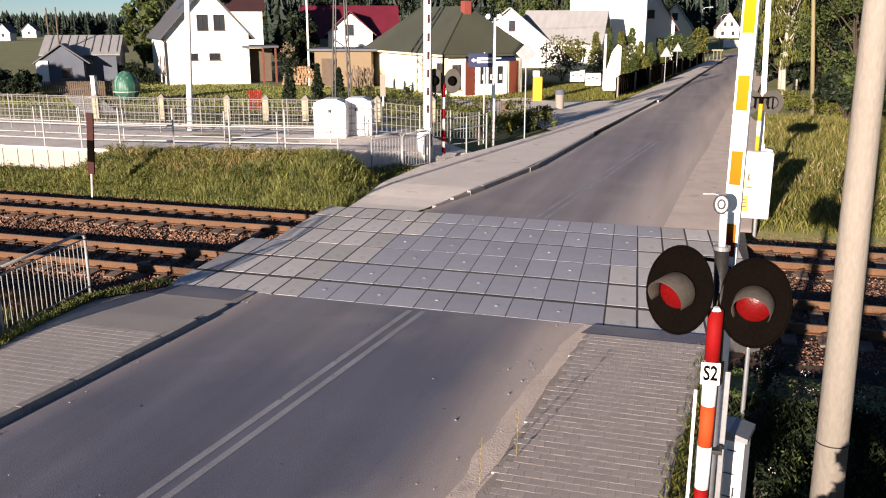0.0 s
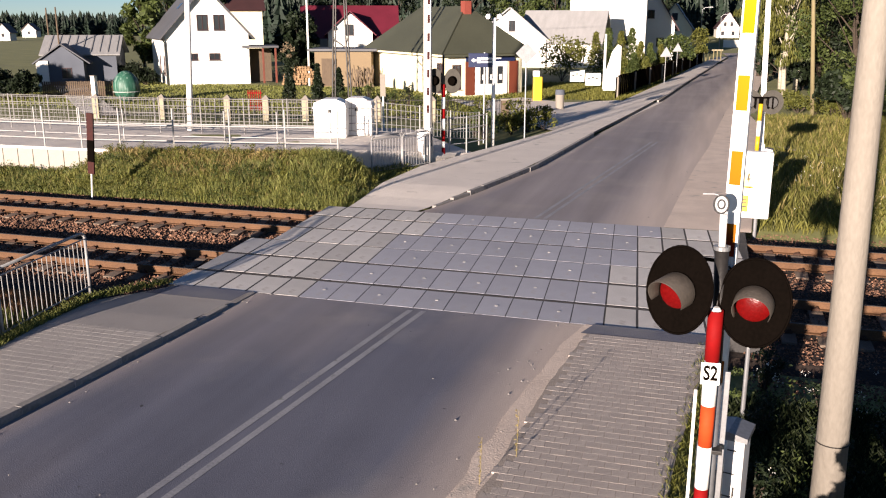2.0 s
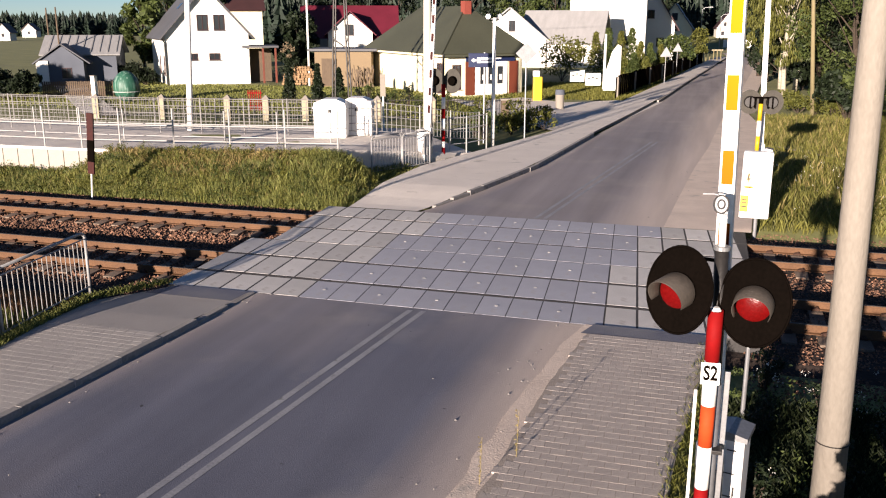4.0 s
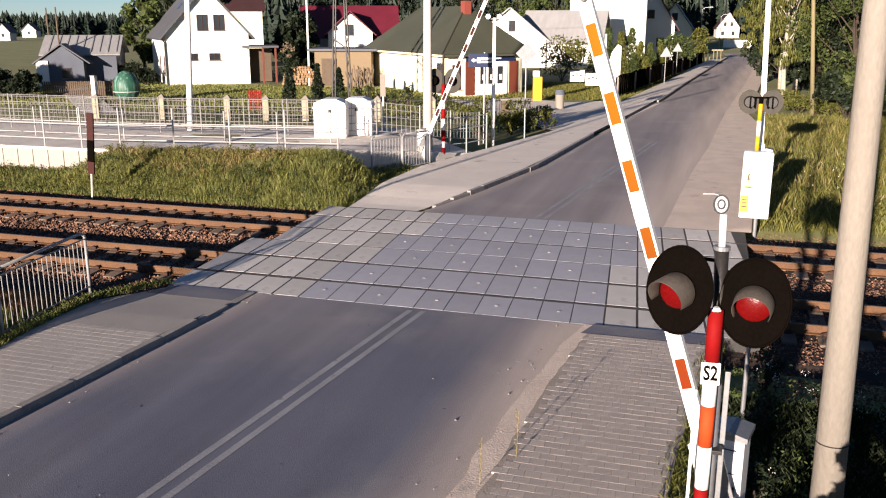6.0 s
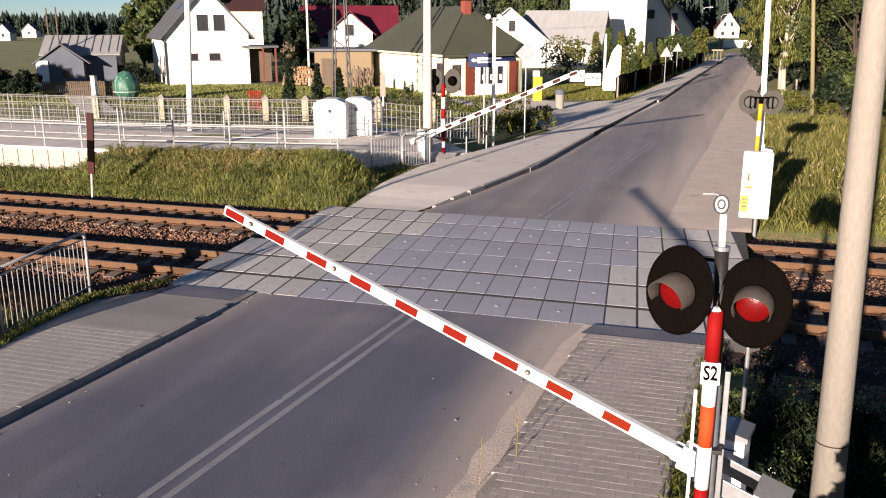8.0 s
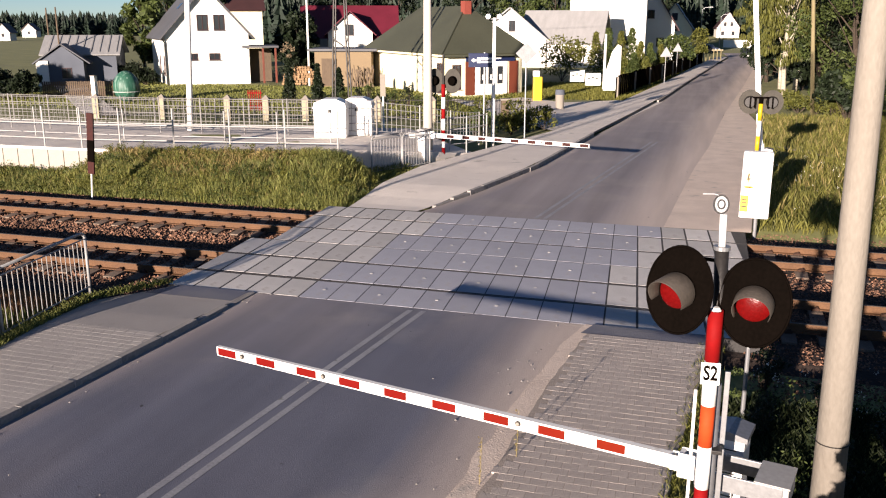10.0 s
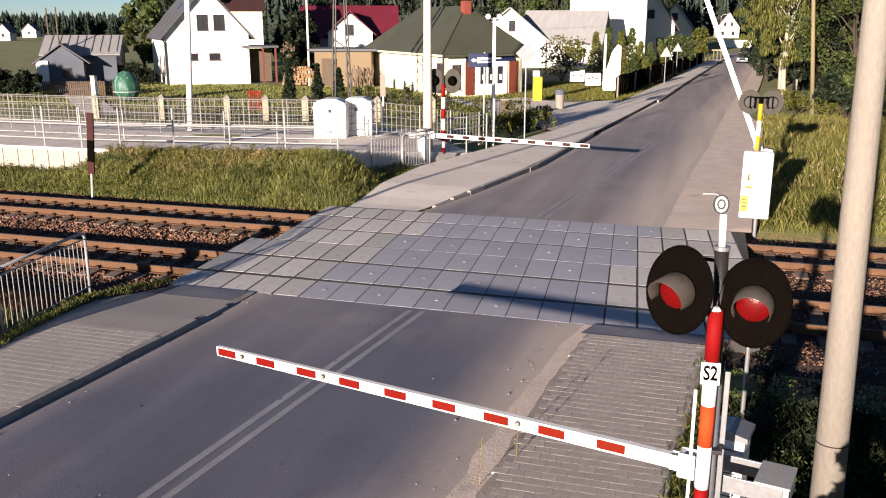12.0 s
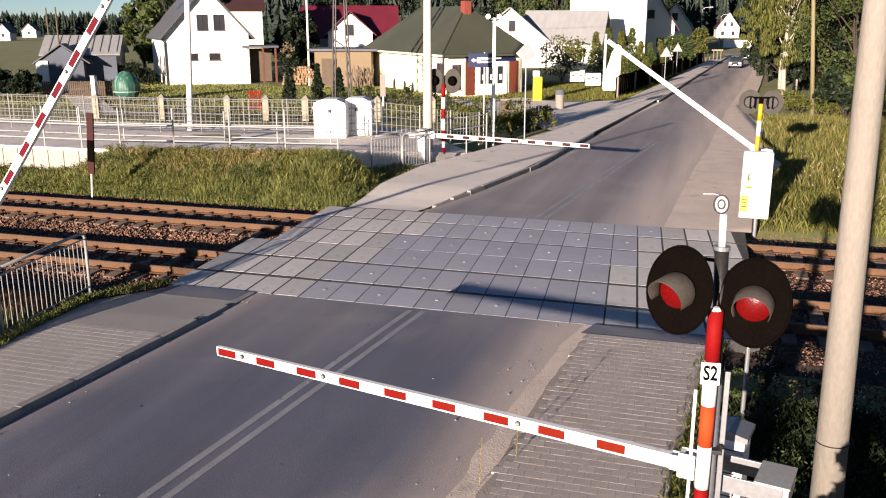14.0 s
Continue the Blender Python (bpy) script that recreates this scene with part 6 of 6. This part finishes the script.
    scatter_blades("track_weeds", 30000, bank_place(0.35, 4.5, 6.5, 12.6, weeds), lambda rng, x, y: rng.uniform(0.05, 0.24), GRASS_SHADED, "weeds below the signal and pole, shade put into their dark colour", 7, 0.0035, 0.9)
    edge = lambda rng: (lambda y: (along(PAVER_R, y) + 0.06 + rng.normal() * 0.09, y, -0.02))(rng.uniform(6, 14.6))
    scatter_blades("edge_weeds", 3000, edge, lambda rng, x, y: rng.uniform(0.03, 0.12), LEAF_Y, "low weeds along the edge of the paving", 8, 0.004, 0.9)
    scatter_blades("garden_grass", 40000, bank_place(-52, -14, 48, 70, lambda x, y: y - 48 > 22), lambda rng, x, y: rng.uniform(0.05, 0.2), GRASS, "mown garden grass before the houses", 9, 0.03)
    strip = lambda rng: (lambda y: (along(FAR_L, y) - rng.uniform(0.1, 2.4), y, -0.1))(rng.uniform(63.5, 128))
    scatter_blades("roadside_grass", 16000, strip, lambda rng, x, y: rng.uniform(0.12, 0.36), GRASS_VERGE, "sunlit yellow-green grass beside the far footway", 24, 0.02, 0.6)
    scatter_blades("driveway_lawn", 16000, bank_place(-15, -6.8, 63.5, 80, lambda x, y: x > along(FAR_L, y) - 2.3), lambda rng, x, y: rng.uniform(0.1, 0.3), GRASS_VERGE, "sunlit lawn beside the driveway", 25, 0.02, 0.6)
    # herbs among the weeds; near-black leaves carry the shade of this corner
    for i, (x, y) in enumerate(((1.0, 11.4), (1.7, 10.4), (1.9, 12.2), (2.6, 11.2), (1.1, 13.2), (3.2, 12.8), (0.8, 9.6))):
        bush(pose(x, y, -0.15), 0.38, 0.75, 40 + i, "leafy weed with pale flower heads, its green darkened for shade", LEAF_DARK, 700, 0.03, "weed_bush")
    # two dry stalks at the road edge
    for x, y, h in ((-2.27, 9.0, 0.62), (-1.99, 9.75, 0.66)):
        q = thing("dry_stalk", pose(x, y, 0.0), "dry yellow-green weed stalk growing at the asphalt edge", "weed")
        part("stem", tube(B(), (0, 0, -0.02), (0.02, 0.02, h), 0.005, 0.003, seg=6), GRASS_DRY, q)
        rng = np.random.default_rng(int(h * 100))
        leaves_part("seed_head", q, leaf_cloud(rng, [(0.0, 0, h * f) for f in np.linspace(0.1, 1.0, 10)], [0.022] * 10, 60, 0.014), GRASS_DRY)
    # shrubs by the station path
    for i, (x, y, r, h, leaf) in enumerate(((-10.9, 41.5, 0.8, 1.9, LEAF_Y), (-10.2, 40.6, 0.8, 1.4, LEAF), (-9.3, 42.4, 0.9, 1.2, LEAF_Y), (-8.7, 43.8, 1.0, 1.15, LEAF_Y), (-8.1, 45.0, 1.0, 1.2, LEAF_Y),
                                            (-9.4, 44.0, 0.9, 1.7, LEAF_Y))):
        bush(pose(x, y, -0.1), r, h, 60 + i, "loose shrub with yellow-green leaves beside the footway", leaf, 620, 0.085)
    for i, (x, y, h, r) in enumerate(((-28.2, 56.1, 3.1, 0.55), (-26.3, 56.7, 2.7, 0.5), (-24.9, 57.2, 2.4, 0.5), (-11.5, 92, 4.6, 1.1), (-10.3, 93, 5.0, 1.1), (-9.2, 94, 4.7, 1.1), (-8.2, 95, 5.0, 1.1),
                                      (-7.2, 95, 3.6, 0.9), (-6.3, 96, 3.4, 0.9), (-5.3, 98, 3.2, 0.9), (-9.8, 90, 2.4, 1.0), (-8.6, 91, 2.2, 1.0), (-7.5, 91, 2.4, 1.0), (-6.4, 92, 2.0, 1.0))):
        thuja(pose(x, y, -0.1), h, r, 80 + i, (LEAF, LEAF_Y)[i % 2] if i > 2 else LEAF_DARK)
    for i, (x, y, r, h) in enumerate(((-13.6, 84, 3.0, 4.2), (-4.0, 105, 2.2, 4.5), (-1.8, 128, 2.0, 5.0), (-46.8, 51.5, 1.2, 2.2), (-49.0, 52, 1.8, 2.2), (-52.5, 54, 2.2, 2.4), (-50.2, 68.5, 1.6, 1.8), (-48.0, 67.5, 1.4, 1.6), (-47.0, 70.5, 1.3, 1.9))):
        bush(pose(x, y, -0.1), r, h, 100 + i, "rounded garden shrub with dense green leaves", LEAF_Y if i in (0, 2) else LEAF if i < 3 else LEAF_DARK, 1700, 0.16)
    # trees round the houses
    for x, y, h, s, leaf in ((-54.2, 76.5, 8.5, 2.4, LEAF), (-51.5, 77.5, 6.0, 2.0, LEAF_DARK), (-67, 104, 15, 4.0, LEAF_DARK), (-71, 106, 16, 4.2, LEAF), (-60, 100, 17, 3.0, LEAF_DARK), (-38.5, 79, 6, 2.2, LEAF_DARK), (-41, 84, 5.2, 2.4, LEAF_DARK), (-45, 92, 5.0, 2.6, LEAF_DARK), (-56, 138, 16, 4.5, LEAF_DARK),
                             (-50, 140, 14, 4.5, LEAF_DARK), (-24, 140, 14, 4.5, LEAF), (-60, 140, 14, 4.5, LEAF_DARK), (-40, 150, 15, 5, LEAF_DARK), (-32, 150, 15, 5, LEAF), (-9, 172, 12, 5.0, LEAF_DARK)):
        tree(pose(x, y, -0.1), h, s, int(1000 + x * 7 + y), "broad leafy garden tree with dark green crown", leaf, n=2600, size=0.30, clumps=18)
    # invented trees beyond the edge of the view, added to shade the barn
    for x, y in ((-64, 40), (-61, 38), (-58, 41)):
        tree(pose(x, y, -0.1), 4.8, 2.6, int(700 - x), "unseen leafy tree added to shade the old barn", LEAF_DARK, n=3200, size=0.32, clumps=26, clear=0.06)
    # woods on the right
    k = 0
    rng = np.random.default_rng(77)
    for x, y, h in ((8.2, 58, 15), (11.5, 56, 14), (9.5, 63, 17), (13.5, 62, 16), (16, 57, 14), (7.6, 69, 16), (11, 72, 18), (18, 64, 17), (8.6, 80, 17), (13, 84, 18), (10.5, 95, 18), (12.5, 110, 18), (15.5, 130, 18), (18, 150, 18), (21, 58, 15), (24, 66, 17), (6.9, 112, 13), (7.9, 126, 14), (9.6, 146, 15), (11, 166, 15), (6.3, 100, 12), (6.2, 88, 12)):
        k += 1
        # trees beyond y = 60 take the near-black leaf for the wood's shade
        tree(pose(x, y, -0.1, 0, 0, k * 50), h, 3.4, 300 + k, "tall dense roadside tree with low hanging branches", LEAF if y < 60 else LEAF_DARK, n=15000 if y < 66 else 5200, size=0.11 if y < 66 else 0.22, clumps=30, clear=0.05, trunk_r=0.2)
    for x, y, h, s in ((4.95, 66.0, 14, 4.0), (5.0, 88.0, 14, 3.2), (4.6, 96.0, 13, 2.8), (5.6, 79.0, 14, 3.0), (6.3, 74, 15, 2.8), (7.2, 84, 16, 3.0), (8.2, 98, 16, 3.2)):
        k += 1
        tree(pose(x, y, -0.1, 0, 0, k * 70), h, s, 330 + k, "white-barked birch with long hanging yellow-green twigs" if y < 80 else "roadside tree with long hanging yellow-green twigs", LEAF_Y, BIRCH if y < 80 else BARK, trunk_r=0.19, clear=0.40, n=13000, size=0.11, clumps=24, droop=True)
    for i in range(26):
        x, y = 6.2 + rng.uniform(0, 13), rng.uniform(52, 62)
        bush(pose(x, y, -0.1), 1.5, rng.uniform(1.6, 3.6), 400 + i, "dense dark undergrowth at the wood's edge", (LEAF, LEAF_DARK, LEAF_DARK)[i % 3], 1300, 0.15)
    for i, (x, y) in enumerate(((5.3, 58), (6.1, 56.5), (4.9, 61), (6.9, 55))):
        bush(pose(x, y, -0.1), 0.9, 1.2, 480 + i, "low yellow-flowering shrub under the birch", LEAF_Y, 900, 0.08)
    for i in range(8):
        y = 78 + i * 9
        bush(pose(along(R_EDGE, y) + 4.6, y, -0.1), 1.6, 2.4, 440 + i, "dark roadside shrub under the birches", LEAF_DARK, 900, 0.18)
    # unseen shrubs just before the signal, added to shade the weeds and ballast beyond
    for i, (x, y, h) in enumerate(((0.75, 4.6, 1.2), (1.3, 5.0, 2.1), (1.9, 4.6, 2.2), (2.5, 5.2, 2.1), (1.0, 3.6, 1.3), (3.2, 5.6, 2.2), (4.0, 6.4, 2.2), (4.9, 6.4, 2.2), (2.9, 4.6, 2.1))):
        bush(pose(x, y, -0.1), 0.6, h, 470 + i, "unseen leafy shrub added before the signal to cast shade", LEAF, 2600, 0.07)


def build_forest():
    """Far woods: ragged conifers, each a stem of drooping tiers."""
    rng = np.random.default_rng(9)
    verts, faces = [], []

    def conifer(x, y, z, h, r):
        tiers = 13
        for t in range(tiers):
            zb = z + h * (0.08 + 0.9 * t / tiers)
            zt = zb + h * 0.15
            rr = r * (1 - t / tiers) ** 0.85 * rng.uniform(0.8, 1.2)
            k = len(verts)
            verts.append((x + rng.uniform(-0.1, 0.1), y, min(zt, z + h)))
            m = 12
            for i in range(m):
                a = 6.283 * i / m + rng.uniform(-0.2, 0.2)
                q = rr * (rng.uniform(0.7, 1.3) if i % 2 else rng.uniform(0.25, 0.55))
                verts.append((x + q * math.cos(a), y + q * math.sin(a), zb + rng.uniform(-0.4, 0.2) * (1 if i % 2 else -0.8)))
            for i in range(m):
                faces.append((k, k + 1 + i, k + 1 + (i + 1) % m))

    for _ in range(3000):
        a = radians(rng.uniform(-52, 16))
        d = rng.uniform(215, 360)
        x, y = d * math.sin(a), d * math.cos(a)
        if y < 185 or (abs(x - along(L_EDGE, min(y, 260)) - 4) < 9 and y < 250) or (abs(x - 3.4 * y / 245) < 7 and y < 258):
            continue
        if a < radians(-35):
            d = rng.uniform(390, 520)
            x, y = d * math.sin(a), d * math.cos(a)
            conifer(x, y, -1.0, rng.uniform(7.5, 11.5), rng.uniform(2.2, 3.4))
            continue
        conifer(x, y, ground_z(x, y) - 1, rng.uniform(10, 17), rng.uniform(2.0, 3.2))
    raw("conifer_forest", verts, faces, CONIFER, "dark conifer forest along the horizon", "forest")


def build_paving():
    """Concrete pavers of the near footway: two bonds of grey blocks."""
    bm = ribbon(B(), [-12, 0, 6, *np.arange(7, 14.5, 0.25), 14.5], lambda y: along(PAVER_L, y) + 0.02 + 0.06 * noise.noise(Vector((3, y * 2.1, 0))), lambda y: along(PAVER_R, y), lambda y: 0.031)
    base = solid("footway", bm, JOINT_SAND, "footway of worn grey concrete pavers", "pavement", "structure")
    bm = ribbon(B(), [14.5, 15.035], lambda y: along(R_EDGE, y) + 0.1, lambda y: 0.4, lambda y: 0.026)
    solid("asphalt_strip", bm, ASPHALT, "dark asphalt strip between pavers and slabs", "pavement", "structure")
    bm = ribbon(B(), [14.35, 15.035], lambda y: along(NEAR_L, y) + 0.05, lambda y: along(L_EDGE, y) - 0.15, lambda y: kerb_at(y) + 0.018)
    solid("asphalt_strip", bm, ASPHALT, "dark asphalt strip between footway and slabs", "pavement", "structure")
    shared = mesh_of(box(B(), (0, 0, 0), (0.192, 0.155, 0.05), bevel=0.0018), PAVER, "paver")
    joined, faces = [], []

    def lay(x, y, z, half=0.096):
        """One paver of the joined rest: a low block with chamfered upper edges."""
        k = len(joined)
        for f, h in ((1.0, 0.0), (1.0, 0.0315), (0.96, 0.033)):
            joined.extend((x + sx * half * f, y + sy * 0.0775 * f, z + h) for sx, sy in ((-1, -1), (1, -1), (1, 1), (-1, 1)))
        faces.append((k + 8, k + 9, k + 10, k + 11))
        for lo in (0, 4):
            faces.extend((k + lo + i, k + lo + (i + 1) % 4, k + lo + 4 + (i + 1) % 4, k + lo + 4 + i) for i in range(4))

    count, y, row = 0, 14.42, 0
    while y > 5.5:
        x = -3.4 + (0.1 if row % 2 else 0.0)
        while x < along(PAVER_R, y) - 0.08:
            if x > along(PAVER_L, y) + 0.10 + 0.07 * noise.noise(Vector((0, y * 2.3, 7))):
                dz = 0.0015 * noise.noise(Vector((x * 1.3, y * 1.3, 2))) + random.uniform(-0.0006, 0.0006)
                if 8.3 < y < 12.2 and count < 300:
                    o = new("paver", shared)
                    o.parent, o.matrix_basis = base, pose(x, y, 0.008 + dz, random.uniform(-0.2, 0.2), random.uniform(-0.2, 0.2), 0)
                    count += 1
                else:
                    lay(x, y, dz)
            x += 0.2
        y -= 0.163
        row += 1
    raw("pavers", joined, faces, PAVER_J, "worn grey concrete pavers of the footway", "", "stuff", base)
    # the footway across the road
    joined, faces = [], []
    y, row = 12.1, 0
    while y > 7.0:
        x = along(L_EDGE, y) - 0.27 + (0.05 if row % 2 else 0.0)
        while x > along(NEAR_L, y) + 0.1:
            lay(x, y, kerb_at(y) - 0.0195 + 0.001 * noise.noise(Vector((x, y, 4))), 0.0985)
            x -= 0.2
        y -= 0.163
        row += 1
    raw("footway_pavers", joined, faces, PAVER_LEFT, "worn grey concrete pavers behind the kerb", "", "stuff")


def build_litter():
    """Small stones and crumbs on the asphalt and slabs."""
    rng = np.random.default_rng(21)
    verts, faces = [], []
    for _ in range(80):
        y = rng.uniform(7.5, 15) if rng.random() < 0.75 else rng.uniform(24, 36)
        u = rng.choice((rng.uniform(0.0, 0.06), rng.uniform(0.92, 1.05), rng.uniform(0.9, 1.05), rng.uniform(0, 1)))
        x = along(L_EDGE, y) + u * (along(R_EDGE, y) - along(L_EDGE, y))
        r = rng.uniform(0.008, 0.022)
        k, a = len(verts), rng.uniform(0, 6)
        for j in range(4):
            verts.append((x + r * math.cos(a + 1.57 * j) * rng.uniform(0.7, 1.3), y + r * math.sin(a + 1.57 * j) * rng.uniform(0.7, 1.3), 0.006))
        verts.append((x, y, 0.006 + r))
        faces.extend([(k + j, k + (j + 1) % 4, k + 4) for j in range(4)])
    raw("loose_stones", verts, faces, KERB, "scattered small stones on the asphalt", "gravel")


build_litter()


def car(m, paint, label):
    """A small family car, its front towards local -y."""
    c = thing("car", m, label, "car", "approaching cars")
    side = [(-2.1, 0.28), (2.05, 0.28), (2.1, 0.75), (1.95, 0.95), (1.1, 1.0), (-1.1, 0.98), (-1.95, 0.8), (-2.12, 0.55)]
    part("body", prism(B(), side, -0.86, 0.86, pose(0, 0, 0, 0, 0, 90)), paint, c)
    part("cabin", prism(B(), [(-1.0, 0.97), (1.7, 0.97), (1.25, 1.47), (-0.25, 1.47)], -0.76, 0.76, pose(0, 0, 0, 0, 0, 90)), GLASS, c, "dark glazed cabin")
    part("roof", box(B(), (0, 0.5, 1.48), (1.45, 1.5, 0.05), bevel=0.02), paint, c)
    for x in (-0.62, 0.62):
        part("headlight", box(B(), (x, -2.06, 0.68), (0.36, 0.1, 0.16), bevel=0.03), PLASTIC_WHITE, c, "pale headlight")
    part("grille", box(B(), (0, -2.1, 0.5), (0.9, 0.06, 0.18), bevel=0.02), BLACK_PAINT, c)
    part("plate", box(B(), (0, -2.14, 0.42), (0.5, 0.02, 0.1)), PLASTIC_WHITE, c)
    wheels = []
    for x in (-0.78, 0.78):
        for y in (-1.3, 1.3):
            w = part("wheel", tube(B(), (-0.1, 0, 0), (0.1, 0, 0), 0.31, seg=20), BLACK_PAINT, c, "black tyre", pose(x, y, 0.31))
            part("rim", tube(B(), (-0.105, 0, 0), (0.105, 0, 0), 0.2, seg=12), GALV, w)
            wheels.append((w, x, y))
    return c, wheels


CAR_WHITE = mat("silver_car_paint", (0.13, 0.133, 0.145), (0.1, 0.103, 0.115), rough=0.3, metal=0.4, bump=0)
CAR_A, WHEELS_A = car(pose(5.0, 150, 0) @ Matrix.Diagonal((0.86, 0.86, 0.92, 1)), CAR_WHITE, "silver car driving towards the crossing")
CAR_B, WHEELS_B = car(pose(9.0, 185, 0) @ Matrix.Diagonal((0.86, 0.86, 0.92, 1)), CAR_WHITE, "pale car following along the road")

build_forest()
build_plants()
build_paving()


# ---- what moves ----
def motions():
    tables = ((NEAR_R, ((0, 90.2), (3.3, 90.2), (4.3, 87.5), (5.3, 80.2), (5.6, 77), (6.0, 71.5), (6.3, 65.5), (6.6, 58.5), (7.0, 46.5), (7.3, 37.3), (7.6, 28.0),
                        (7.9, 19.8), (8.2, 13.5), (8.6, 6.5), (9.0, 2.2), (9.4, 0.2), (9.8, 0), (14, 0))),
              (NEAR_LB, ((0, 88), (9.5, 88), (10.5, 84), (11.3, 78), (12.0, 72.5), (12.3, 70), (12.6, 68), (12.9, 65.7), (13.2, 62), (13.4, 59.7), (13.6, 56.5), (13.8, 53.2), (14, 50))),
              (FAR_LB, ((0, 89.2), (3.2, 89.2), (4.2, 85.5), (5.3, 75.7), (6.0, 64), (6.5, 55.7), (7.0, 45), (7.5, 34), (8.0, 23), (8.5, 12.5), (9.0, 5), (9.4, 1), (9.8, 0), (14, 0))),
              (FAR_R, ((0, 88), (8.8, 88), (9.6, 85.5), (10.3, 82), (10.8, 79.4), (11.2, 75.5), (11.6, 71), (12.0, 67), (12.4, 60.7), (12.8, 54.3), (13.2, 47.5), (13.6, 41), (14, 34))))
    for boom, ((pivot, heading, _), rows) in zip(BOOMS, tables):
        walk(boom, [(t, boom_pose(pivot, heading, a)) for t, a in rows])

    # two cars come round the bend and down the road
    for c, rows in ((CAR_A, ((0, -150, 235, 0), (5.5, -60, 205, 0), (8.0, -16, 190, 0), (9.2, 4.56, 154.84, 0.00), (10.3, 5.06, 142.85, 0.00), (10.8, 4.76, 138.42, 0.00), (11.3, 4.34, 132.25, 0.00), (11.8, 4.08, 128.43, 0.00),
                             (12.3, 3.83, 124.83, 0.00), (12.8, 3.53, 121.39, 0.00), (13.3, 3.24, 118.13, 0.00), (13.6, 3.07, 116.56, 0.00), (14.0, 2.81, 113.54, 0.00))),
                    (CAR_B, ((0, -190, 245, 0), (6.5, -80, 212, 0), (9.3, -22, 192, 0), (10.3, 3.56, 162.86, 0.00), (10.8, 4.34, 160.22, 0.00), (11.3, 4.81, 157.59, 0.00), (11.8, 5.06, 153.68, 0.00),
                             (12.3, 5.11, 149.91, 0.00), (12.8, 5.08, 146.29, 0.00), (13.3, 4.89, 142.80, 0.00), (14.0, 4.68, 138.39, 0.00)))):
        path = []
        for i, (t, x, y, _) in enumerate(rows):
            p, q = rows[max(0, i - 1)], rows[min(len(rows) - 1, i + 1)]
            turn = math.degrees(math.atan2(q[1] - p[1], p[2] - q[2]))
            path.append((t, pose(x, y, ground_z(x, y) + 0.105, 0, 0, turn)))
        walk(c, path)


motions()
